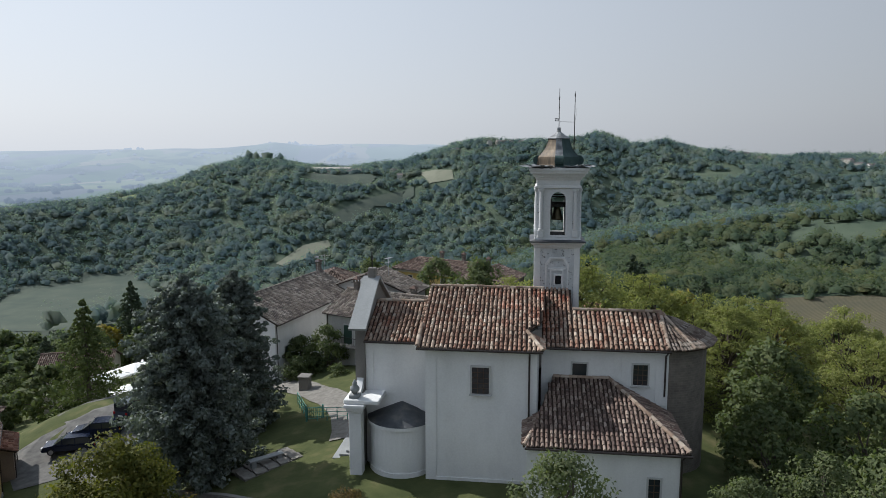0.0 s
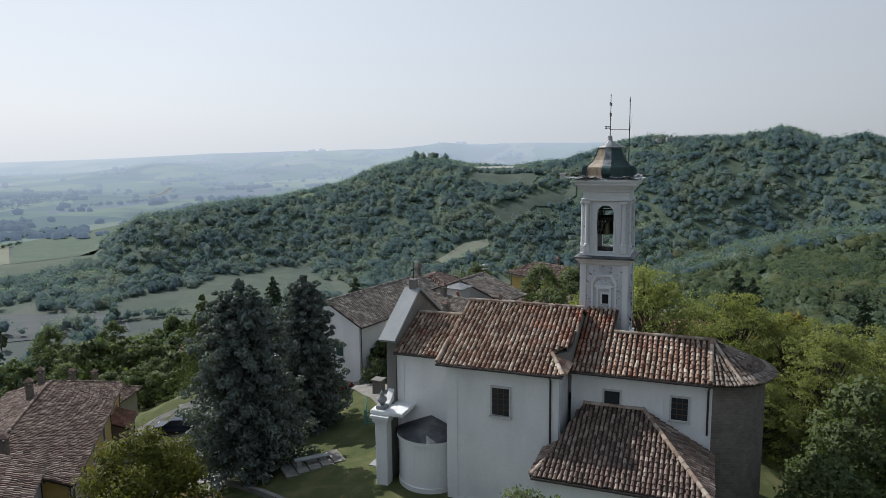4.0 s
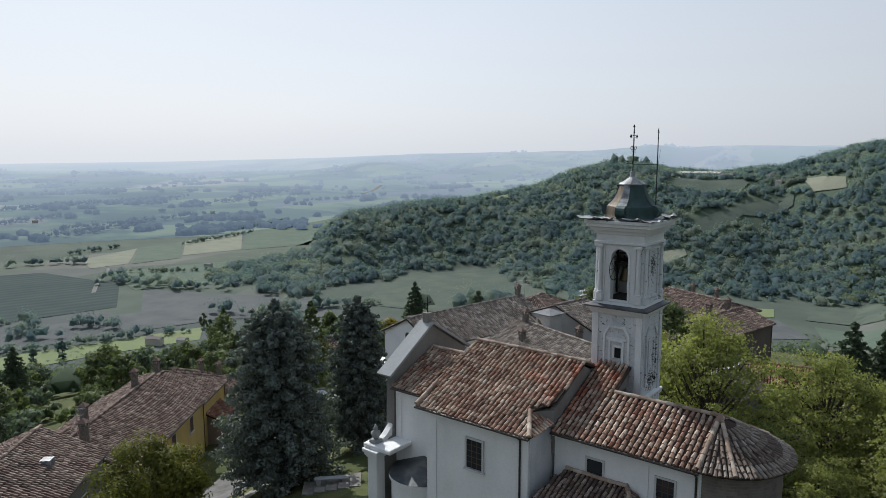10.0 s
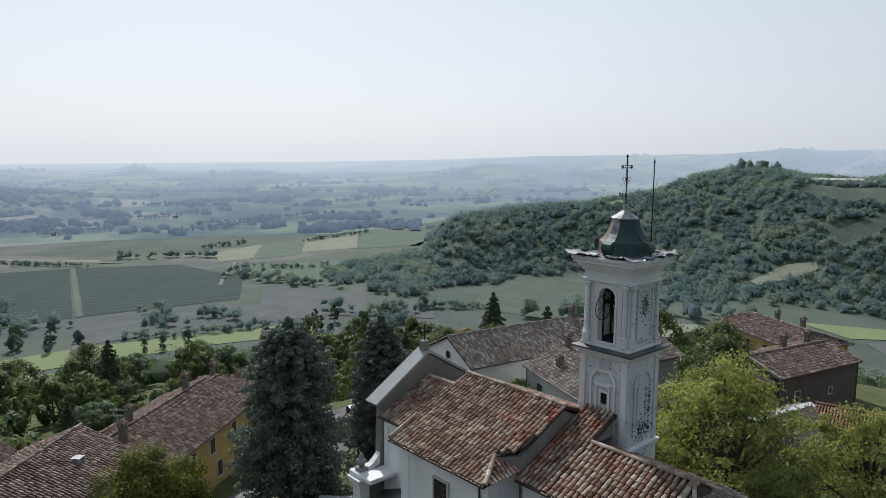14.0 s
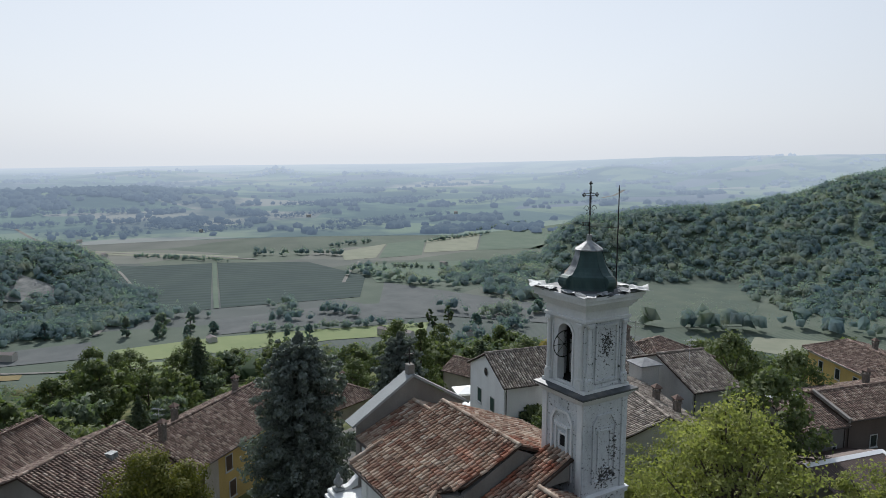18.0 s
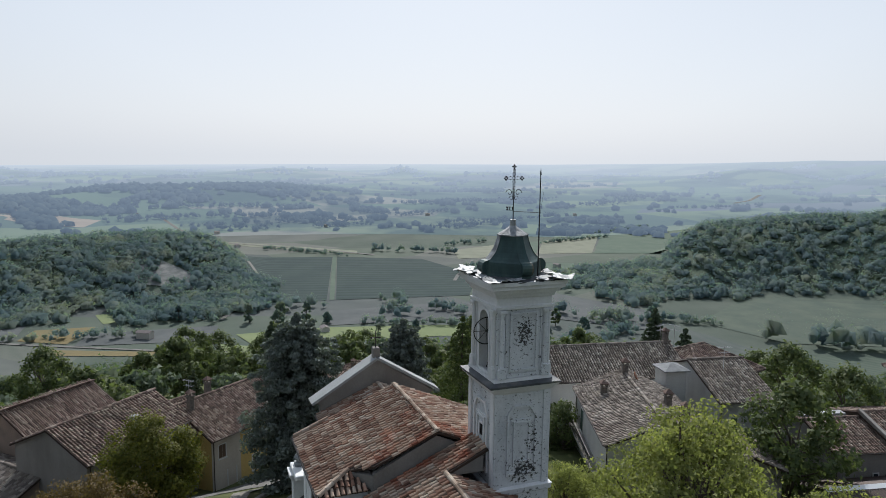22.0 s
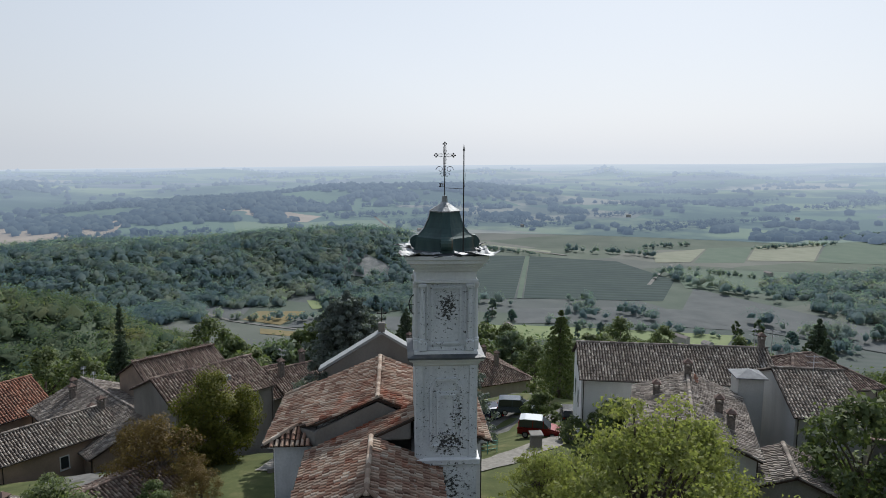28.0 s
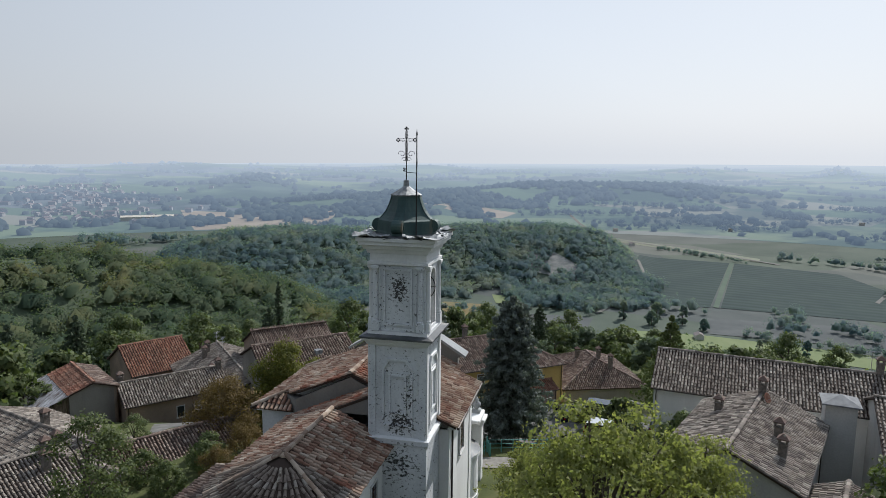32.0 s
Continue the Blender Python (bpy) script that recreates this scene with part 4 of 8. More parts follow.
part("east_gable", prism([(YC - 3.2, 7.3), (YC + 3.2, 7.3), (YC + 3.2, 9.0), (YC, 10.52), (YC - 3.2, 9.0)], "x", -1.3, -1.02), M_CEMENT, church, "grey cement rendered gable wall")
part("chapel_flank", prism([(-8.68, -1.2), (-6.5, -1.2), (-6.5, 8.1), (-8.68, 8.1)], "x", -1.3, -1.22), M_DAMP, church, "mould-stained grey plaster flank")
wall_body("presbytery_wall", [(-1.02, -6.5), (6.5, -6.5), (6.5, -0.75), (-1.02, -0.75)], -1.5, 7.85, M_WHITE)
wall_body("apse_wall", [(6.4, -6.5)] + arc(6.4, -3.625, 2.875, -90, 90, 14) + [(6.4, -0.75)], -2.5, 7.85, M_STONE, None, "bare grey-brown stone apse wall")
part("lean_to_wall", prism([(-3.5, 9.3), (-1.7, 9.3), (-1.7, 10.15), (-3.5, 9.38)], "x", 0.55, 0.9), M_CEMENT, church)
wall_body("annex_wall", [(-1.85, -11.9), (6.2, -11.9), (6.2, -6.5), (-1.85, -6.5)], -2.0, 3.85, M_WHITE)
# raised plaster bands of the chapel wall
for x0, x1, z0, z1 in ((-7.85, -7.2, -1.1, 7.65), (-1.95, -1.3, -1.1, 7.65), (-7.85, -1.3, 7.652, 8.2), (-7.2, -1.95, -1.1, 0.2)):
    for y in (YC - 5.35, YC + 5.35):
        s = -0.05 if y < YC else 0.05
        part("plaster_band", box(x0, min(y, y + s), z0, x1, max(y, y + s), z1), M_WHITE, church)
for s in (-1, 1):
    for x0, x1, z0, z1 in ((-11.85, -11.4, -1.1, 7.45), (-8.5, -8.0, -1.1, 7.45), (-11.85, -8.0, 7.452, 7.9)):
        part("plaster_band", box(x0, YC + s * 3.51 - 0.04, z0, x1, YC + s * 3.51 + 0.04, z1), M_WHITE, church)
for x0, x1, z0, z1 in ((3.75, 4.05, 4.4, 7.35), (5.75, 6.45, 4.4, 7.35), (-1.0, 6.45, 7.352, 7.8)):
    part("plaster_band", box(x0, -6.555, z0, x1, -6.48, z1), M_WHITE, church)

# roofs
ROOFS = [
    # nave
    ([(-11.9, -7.25, 8.05), (-8.0, -7.25, 8.05), (-8.0, YC, 9.68), (-11.9, YC, 9.68)], None),
    ([(-8.0, 0.55, 8.05), (-11.9, 0.55, 8.05), (-11.9, YC, 9.68), (-8.0, YC, 9.68)], None),
    # crossing, south slope with its cut corner and hip return
    ([(-8.3, -9.2, 8.3), (-1.9, -9.2, 8.3), (-1.9, YC, 10.75), (-8.3, YC, 10.75)], None),
    ([(-1.0, 2.5, 8.3), (-8.3, 2.5, 8.3), (-8.3, YC, 10.75), (-0.92, YC, 10.75)], None),
    ([(-0.95, -9.2, 8.3), (-0.95, -6.7, 8.3), (-1.9, -7.6, 8.97)], None),
    # presbytery
    ([(0.92, -7.0, 7.95), (6.4, -7.0, 7.95), (6.4, -3.625, 9.45), (0.92, -3.625, 9.45)], None),
    ([(6.4, -0.25, 7.95), (0.92, -0.25, 7.95), (0.92, -3.625, 9.45), (6.4, -3.625, 9.45)], None),
    # roof that climbs to the tower
    ([(-1.0, -7.0, 7.95), (0.95, -7.0, 7.95), (0.95, -1.5, 10.39), (-1.0, -1.5, 10.39)], None),
    # east edge of the crossing, beside its hip return
    ([(-1.9, -9.2, 8.3), (-1.0, -9.2, 8.3), (-1.9, -7.6, 8.97)], None),
    ([(-1.9, -7.6, 8.97), (-1.0, -6.5, 9.43), (-0.92, YC, 10.75), (-1.9, YC, 10.75)], "x"),
    # annex: lean-to with hipped ends
    ([(-1.9, -12.25, 3.95), (6.65, -12.25, 3.95), (3.0, -6.55, 5.95), (-0.3, -6.55, 5.95)], None),
    ([(6.65, -12.25, 3.95), (6.65, -6.55, 3.95), (3.0, -6.55, 5.95)], None),
    ([(-2.05, -8.75, 3.95), (-2.05, -12.25, 3.95), (-0.75, -8.75, 4.75)], None),
]
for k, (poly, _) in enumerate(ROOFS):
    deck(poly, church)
for k, (poly, along) in enumerate(ROOFS):
    if k == 5:
        continue
    small = k >= len(ROOFS) - 3
    # annex slopes get darker, browner tiles than the main roofs
    tile_sheet(poly, M_TILE_BROWN if small else M_TILE, church, 0.25 if small else 0.265, 0.36, seed=k, flow=Vector((1, 0, 0)) if along else None)
# half-round apse roof in narrow facets
edge = arc(6.4, -3.625, 3.375, -90, 90, 12)
for k in range(12):
    (ax, ay), (bx, by) = edge[k], edge[k + 1]
    poly = [(ax, ay, 7.95), (bx, by, 7.95), (6.4, -3.625, 9.45)]
    deck(poly, church, 0.1)
    tile_sheet(poly, M_TILE_APSE, church, 0.23, 0.36, seed=k)
part("apse_apex", add_lathe(bmesh.new(), [(0.22, 9.4), (0.2, 9.5), (0.08, 9.6)], 10, (6.4, -3.625, 0)), M_TILE, church, "mortared tile point of the apse roof")
for turn in (-62, 62):
    c, s = math.cos(radians(turn)), math.sin(radians(turn))
    ridge_caps((6.4 + 3.36 * c, -3.625 + 3.36 * s, 8.02), (6.4 + 0.1 * c, -3.625 + 0.1 * s, 9.5), M_TILE_CAP, church, 0.11)
for a, b in (((-8.2, YC, 10.82), (-0.95, YC, 10.82)), ((-11.7, YC, 9.76), (-8.3, YC, 9.76)), ((0.95, -3.625, 9.53), (6.4, -3.625, 9.53)),
             ((-1.0, -9.2, 8.38), (-1.9, -7.6, 9.04)), ((6.6, -12.2, 4.05), (3.0, -6.55, 6.05)), ((-2.0, -12.2, 4.0), (-0.75, -8.8, 4.85)),
             ((-8.25, -9.2, 8.4), (-8.25, -7.3, 9.2)), ((-0.3, -6.6, 6.02), (3.0, -6.6, 6.02)), ((6.4, -6.9, 8.05), (6.4, -3.7, 9.5))):
    ridge_caps(a, b, M_TILE_CAP, church)
# eaves: plaster cornice and gutters
for y0, y1, x0, x1, z in ((-9.05, -8.65, -8.0, -1.2, 8.05), (-6.9, -6.45, -1.0, 6.45, 7.68), (-7.12, -6.82, -11.85, -8.0, 7.8), (-12.1, -11.85, -1.85, 6.3, 3.68), (1.98, 2.38, -8.0, -1.2, 8.05)):
    part("eaves_cornice", box(x0, y0, z, x1, y1, z + 0.17, 0.03), M_WHITE, church)
for y, x0, x1, z in ((-9.27, -8.3, -1.0, 8.24), (-7.07, -1.0, 6.5, 7.88), (-7.3, -11.9, -8.3, 7.98), (-12.32, -1.95, 6.7, 3.86), (2.57, -8.3, -1.0, 8.24)):
    part("gutter", add_cyl(bmesh.new(), (x0, y, z), (x1, y, z), 0.075, 0.075, 8), M_PIPE, church, "dark metal gutter")
for pts in (((-1.75, -9.2, 8.2), (-1.75, -8.8, 7.9), (-1.75, -8.8, 0.0)), ((6.35, -7.05, 7.85), (6.3, -6.6, 7.5), (6.3, -6.6, 5.0)), ((6.35, -12.25, 3.8), (6.25, -12.0, 3.5), (6.25, -12.0, -1.5)), ((-1.8, 2.5, 8.2), (-1.8, 2.12, 7.9), (-1.8, 2.12, 0.0))):
    bm = bmesh.new()
    for a, b in zip(pts, pts[1:]):
        add_cyl(bm, a, b, 0.055, 0.055, 8)
    part("downpipe", bm, M_PIPE, church, "dark metal downpipe")
# windows
frame_window(church, -4.58, -8.75, 5.5, 1.0, 1.6, "-y", bars=(3, 5))
frame_window(church, -4.58, 2.05, 5.5, 1.0, 1.6, "+y", bars=(3, 5))
frame_window(church, 1.27, -6.5, 5.83, 0.85, 1.03, "-y", bars=(1, 1))
frame_window(church, 4.87, -6.5, 5.63, 0.85, 1.27, "-y", bars=(3, 4))
frame_window(church, 4.9, -11.9, 1.25, 0.6, 1.1, "-y", bars=(2, 3))
frame_window(church, 2.9, -0.75, 5.6, 0.8, 1.1, "+y", bars=(2, 3))

# round side chapels, north and south
for s in (-1, 1):
    cy = YC + s * 3.4
    ring = arc(-9.6, 0, 2.05, 180, 360, 20) if s < 0 else arc(-9.6, 0, 2.05, 0, 180, 20)
    part("round_chapel_wall", prism([(x, cy + y * 1.05) for x, y in ring], "z", -1.2, 3.15), M_WHITE, church)
    big = [(-9.6 + (x + 9.6) * 1.07, cy + y * 1.12) for x, y in ring]
    part("round_chapel_band", prism(big, "z", 3.0, 3.2), M_WHITE, church)
    part("plinth", prism([(-9.6 + (x + 9.6) * 1.03, cy + y * 1.08) for x, y in ring], "z", -1.2, 0.3), M_WHITE, church)
    bm = bmesh.new()
    top = bm.verts.new((-9.6, cy, 4.15))
    low = [bm.verts.new((x, y, 3.22)) for x, y in big]
    for a, b in zip(low, low[1:]):
        bm.faces.new((a, b, top))
    part("round_chapel_roof", bm, M_LEAD, church, "dark lead sheet roof of the round chapel")

# west front: a screen wall with a gable and lower wings
fx0, fx1 = -12.5, -11.9
prof = [(YC - 5.3, -1.2), (YC + 5.3, -1.2), (YC + 5.3, 4.5), (YC + 3.75, 4.9), (YC + 3.6, 8.6), (YC + 3.9, 8.75), (YC, 11.2), (YC - 3.9, 8.75), (YC - 3.6, 8.6), (YC - 3.75, 4.9), (YC - 5.3, 4.5)]
part("west_front", prism(prof, "x", fx0, fx1), M_CEMENT, church, "grey cement back of the gabled west front")
for s in (-1, 1):
    a, b = Vector((0, YC + s * 4.15, 8.72)), Vector((0, YC, 11.25))
    n = Vector((0, -(b - a).z, (b - a).y)) * (1 if s < 0 else -1)
    n.normalize()
    c = [a, b, b + n * 0.16, a + n * 0.16]
    part("coping", prism([(p.y, p.z) for p in c], "x", fx0 - 0.28, fx1 + 0.22), M_COPING, church, "pale grey sloping stone coping")
    part("wing_cornice", box(fx0 - 0.35, YC + s * 5.45 if s < 0 else YC + 3.4, 4.5, fx1 + 0.35 + 0.9, YC - 3.4 if s < 0 else YC + 5.45, 4.78, 0.05), M_WHITE, church)
    part("volute", prism([(YC + s * 5.1, 4.78), (YC + s * 3.5, 4.78), (YC + s * 3.5, 6.4), (YC + s * 3.75, 5.5), (YC + s * 4.3, 5.05)], "x", fx0 + 0.1, fx1 - 0.1), M_WHITE, church)
    part("corner_pier", box(fx0 - 0.05, YC + s * 5.05 - 0.36, -1.2, fx1 + 0.12, YC + s * 5.05 + 0.36, 4.05, 0.03), M_WHITE, church)
    bm = bmesh.new()
    for e, z0, z1 in ((0.06, 3.95, 4.08), (0.14, 4.08, 4.3), (0.24, 4.3, 4.5)):
        add_box(bm, fx0 - 0.05 - e, YC + s * 5.05 - 0.36 - e, z0, fx1 + 0.12 + e, YC + s * 5.05 + 0.36 + e, z1, 0.02)
    part("pier_capital", bm, M_WHITE, church)
    vase = bmesh.new()
    add_box(vase, -0.3, -0.3, 0, 0.3, 0.3, 0.22, 0.03)
    add_lathe(vase, [(0.12, 0.22), (0.2, 0.34), (0.3, 0.5), (0.28, 0.66), (0.12, 0.78), (0.17, 0.86), (0.09, 1.0), (0.03, 1.12)], 14)
    v = part("finial", vase, M_COPING, church, "carved stone vase finial", True)
    v.location = (-12.25, YC + s * 4.95, 4.78)
part("gable_block", box(-12.45, YC - 0.22, 11.15, -11.95, YC + 0.22, 11.95, 0.03), M_CEMENT, church)
bm = bmesh.new()
add_box(bm, -12.23, YC - 0.025, 11.95, -12.17, YC + 0.025, 13.0)
add_box(bm, -12.225, YC - 0.28, 12.55, -12.175, YC + 0.28, 12.61)
for s in (-1, 1):
    add_box(bm, -12.22, YC + s * 0.28 - 0.05, 12.52, -12.18, YC + s * 0.28 + 0.05, 12.64)
part("iron_cross", bm, M_IRON, church)

# ---- bell tower ----
tower = thing("bell_tower", "slender white bell tower with peeling paint and a copper cap", "tower")
TW = 1.42
part("base_shaft", box(-1.5, -1.5, -1.5, 1.5, 1.5, 8.3), M_TOWER, tower)
part("base_string", box(-1.62, -1.62, 8.22, 1.62, 1.62, 8.5, 0.04), M_TOWER, tower)
bm = bmesh.new()
add_lathe(bm, [(1.63, 8.46), (1.645, 8.46), (1.645, 8.51), (1.43, 8.56)], square=True)
part("ledge_flashing", bm, M_TOWER_N, tower)
part("middle_shaft", box(-TW, -TW, 8.5, TW, TW, 13.2), M_TOWER, tower)


def tower_face(ang, build):
    """Builds on the south face, then turns the part to another face."""
    bm = bmesh.new()
    build(bm)
    bmesh.ops.rotate(bm, verts=bm.verts, cent=(0, 0, 0), matrix=Matrix.Rotation(radians(ang), 3, "Z"))
    return bm


def frame_strip(bm, pts, w, y, d):
    """A raised band along a closed line on the face, mitred at its corners."""
    c = Vector((sum(p[0] for p in pts) / len(pts), sum(p[1] for p in pts) / len(pts)))
    ins = []
    for x, z in pts:
        v = Vector((x, z)) - c
        ins.append(c + Vector((v.x * (1 - w / max(abs(v.x), 0.2)), v.y * (1 - w / max(abs(v.y), 0.2)))))
    o = [[bm.verts.new((p[0], yy, p[1])) for p in pts] for yy in (y, y - d)]
    i = [[bm.verts.new((p[0], yy, p[1])) for p in ins] for yy in (y, y - d)]
    n = len(pts)
    for k in range(n):
        j = (k + 1) % n
        bm.faces.new((o[1][k], o[1][j], i[1][j], i[1][k]))
        bm.faces.new((o[0][k], o[0][j], o[1][j], o[1][k]))
        bm.faces.new((i[0][j], i[0][k], i[1][k], i[1][j]))


def mid_panel(bm):
    for x0, x1 in ((-TW - 0.03, -TW + 0.3), (TW - 0.3, TW + 0.03)):
        add_box(bm, x0, -TW - 0.09, 8.5, x1, -TW + 0.02, 13.2)
    frame_strip(bm, [(-0.78, 9.1), (0.78, 9.1), (0.78, 12.1), (0.5, 12.55), (-0.5, 12.55), (-0.78, 12.1)], 0.11, -TW, 0.1)
    frame_strip(bm, [(-0.45, 9.7), (0.45, 9.7), (0.45, 11.75), (-0.45, 11.75)], 0.1, -TW, 0.09)
    add_box(bm, -0.6, -TW - 0.05, 11.75, 0.6, -TW, 11.86)


for ang in (0, 90, 180, 270):
    part("panel_moulding", tower_face(ang, mid_panel), M_TOWER if ang == 90 else M_TOWER_N, tower)
# the pane's black imitates an unlit opening
frame_window(tower, 0.1, -TW - 0.01, 10.72, 0.4, 0.6, "-y", M_TOWER_N, M_DARK, (1, 1), False)
bm = bmesh.new()
add_lathe(bm, [(1.45, 13.15), (1.55, 13.25), (1.62, 13.4), (1.74, 13.46), (1.78, 13.56), (1.7, 13.66), (1.52, 13.72), (1.5, 13.9)], square=True)
part("middle_cornice", bm, M_TOWER_N, tower)
bm = bmesh.new()
add_lathe(bm, [(1.78, 13.57), (1.84, 13.57), (1.84, 13.66), (1.48, 13.76)], square=True)
part("cornice_flashing", bm, M_LEAD, tower, "grey lead flashing on the cornice")
# belfry: open to south and north, walled to east and west
B = 1.36
for sx in (-1, 1):
    part("belfry_wall", box(min(sx * B, sx * (B - 0.4)), -B, 13.9, max(sx * B, sx * (B - 0.4)), B, 17.4), M_TOWER, tower)


def belfry_front(bm):
    add_box(bm, -0.96, -B, 13.9, -0.5, -B + 0.4, 17.4)
    add_box(bm, 0.5, -B, 13.9, 0.96, -B + 0.4, 17.4)
    top = [(-0.5, 17.4), (-0.5, 16.4)] + [(-0.5 * math.cos(radians(a)), 16.4 + 0.5 * math.sin(radians(a))) for a in range(15, 180, 15)] + [(0.5, 16.4), (0.5, 17.4)]
    for a, b in zip(top[1:-1], top[2:-1]):
        add_prism(bm, [(a[0], 17.4), (a[0], a[1]), (b[0], b[1]), (b[0], 17.4)], "y", -B, -B + 0.4)


def belfry_trim(bm):
    add_box(bm, -0.62, -B - 0.04, 14.05, -0.5, -B + 0.02, 16.4)
    add_box(bm, 0.5, -B - 0.04, 14.05, 0.62, -B + 0.02, 16.4)
    prev = None
    for a in range(0, 181, 15):
        p = (-math.cos(radians(a)), math.sin(radians(a)))
        if prev:
            add_prism(bm, [(prev[0] * 0.5, 16.4 + prev[1] * 0.5), (p[0] * 0.5, 16.4 + p[1] * 0.5), (p[0] * 0.63, 16.4 + p[1] * 0.63), (prev[0] * 0.63, 16.4 + prev[1] * 0.63)], "y", -B - 0.04, -B + 0.02)
        prev = p
    add_box(bm, -0.6, -B - 0.06, 13.92, 0.6, -B + 0.02, 14.05)


def belfry_pilaster(bm, s):
    """A half-round column on a block, with rings at both ends."""
    add_box(bm, s * 1.12 - 0.2, -B - 0.2, 13.9, s * 1.12 + 0.2, -B + 0.02, 14.38, 0.03)
    add_lathe(bm, [(0.165, 14.38), (0.165, 14.46), (0.125, 14.5), (0.12, 15.6), (0.105, 16.9), (0.15, 16.93), (0.15, 16.98)], 14, (s * 1.12, -B - 0.06, 0))
    add_box(bm, s * 1.12 - 0.2, -B - 0.22, 16.98, s * 1.12 + 0.2, -B + 0.02, 17.15, 0.03)
    add_box(bm, s * 0.9 - 0.035, -B - 0.05, 14.1, s * 0.9 + 0.035, -B + 0.02, 17.1)


def blind_panel(bm):
    frame_strip(bm, [(-0.72, 14.2), (0.72, 14.2), (0.72, 17.0), (-0.72, 17.0)], 0.1, -B, 0.09)
    add_box(bm, -0.85, -B - 0.06, 13.92, 0.85, -B + 0.02, 14.1)


for ang in (0, 180):
    part("belfry_front", tower_face(ang, belfry_front), M_TOWER_N, tower)
    part("arch_trim", tower_face(ang, belfry_trim), M_TOWER_N, tower)
for ang in (90, 270):
    part("blind_panel", tower_face(ang, blind_panel), M_TOWER, tower)
for ang in (0, 90, 180, 270):
    for side in (-1, 1):
        part("pilaster", tower_face(ang, lambda bm: belfry_pilaster(bm, side)), M_TOWER if ang == 90 else M_TOWER_N, tower)
# floor coloured near-black to imitate the shade inside the belfry
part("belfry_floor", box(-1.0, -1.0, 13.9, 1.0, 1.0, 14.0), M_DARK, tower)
bm = bmesh.new()
add_lathe(bm, [(1.38, 17.13), (1.5, 17.18), (1.5, 17.3), (1.41, 17.34), (1.41, 17.7), (1.5, 17.73), (1.55, 17.9), (1.66, 17.93), (1.71, 18.1), (1.86, 18.14), (1.86, 18.3), (1.94, 18.33), (1.94, 18.5)], square=True)
part("top_cornice", bm, M_TOWER_N, tower)
# torn tin skirt: a dark bed and loose bent sheets over it
rng = np.random.default_rng(5)
n = 56
vs, fs = [], []
for k in range(n):
    a = 2 * math.pi * (k + 0.5) / n
    c, s = math.cos(a), math.sin(a)
    q = 1 / max(abs(c), abs(s))
    out = 1.93 * q * (1 + rng.normal(0, 0.018))
    vs += [(c * 1.3, s * 1.3, 18.6), (c * 1.6 * q, s * 1.6 * q, 18.56), (c * out, s * out, 18.5 + rng.normal(0.0, 0.02))]
for k in range(n):
    j = (k + 1) % n
    fs += [(3 * k, 3 * k + 1, 3 * j + 1, 3 * j), (3 * k + 1, 3 * k + 2, 3 * j + 2, 3 * j + 1)]
skirt = link_mesh("tin_skirt", vs, fs, M_LEAD, tower, "dark ragged flashing")
skirt.modifiers.new("thick", "SOLIDIFY").thickness = 0.03
for k, (x, y, turn, wide, deep, curl) in enumerate(((1.72, -1.66, 40, 0.55, 0.42, 0.16), (1.74, 1.7, -40, 0.7, 0.5, 0.2), (-1.7, -1.72, -30, 0.8, 0.45, 0.14), (-1.75, 1.6, 35, 0.6, 0.42, 0.18), (0.75, -1.78, 4, 0.42, 0.24, 0.12), (1.82, 0.85, 84, 0.5, 0.22, 0.1), (1.8, -0.75, 95, 0.4, 0.2, 0.08), (-0.9, -1.8, -6, 0.6, 0.26, 0.14), (0.4, 1.82, 180, 0.6, 0.26, 0.1))):
    rs = np.random.default_rng(40 + k)
    bm = bmesh.new()
    grid = [[None] * 6 for _ in range(5)]
    for i in range(5):
        for j in range(6):
            u, v = (j / 5 - 0.5) * 2 * wide * (1 + 0.12 * rs.normal()), (i / 4 - 0.5) * 2 * deep * (1 + 0.1 * rs.normal())
            p = Matrix.Rotation(radians(turn), 3, "Z") @ Vector((u, v, 0))
            grid[i][j] = bm.verts.new((x + p.x, y + p.y, 18.63 + 0.6 * curl * (abs(u / wide) ** 2 - 0.5) + rs.normal(0, 0.035)))
    for i in range(4):
        for j in range(5):
            bm.faces.new((grid[i][j], grid[i][j + 1], grid[i + 1][j + 1], grid[i + 1][j]))
    sheet = part("tin_sheet", bm, M_TIN, tower, "buckled pale tin sheet")
    sheet.modifiers.new("thick", "SOLIDIFY").thickness = 0.012


def lozenge(prof, keep=None):
    """A lozenge with cut corners on the axes, turned up a profile of (reach, half the cut, z); keep: which of the eight sides."""
    bm = bmesh.new()
    rings = []
    for r, w, z in prof:
        pts = [(r, -w), (r, w), (w, r), (-w, r), (-r, w), (-r, -w), (-w, -r), (w, -r)]
        rings.append([bm.verts.new((x, y, z)) for x, y in pts])
    for a, b in zip(rings, rings[1:]):
        for k in range(8):
            if keep is None or k in keep:
                bm.faces.new((a[k], a[(k + 1) % 8], b[(k + 1) % 8], b[k]))
    if keep is None:
        bm.faces.new(rings[-1])
    for v in [v for v in bm.verts if not v.link_faces]:
        bm.verts.remove(v)
    return bm


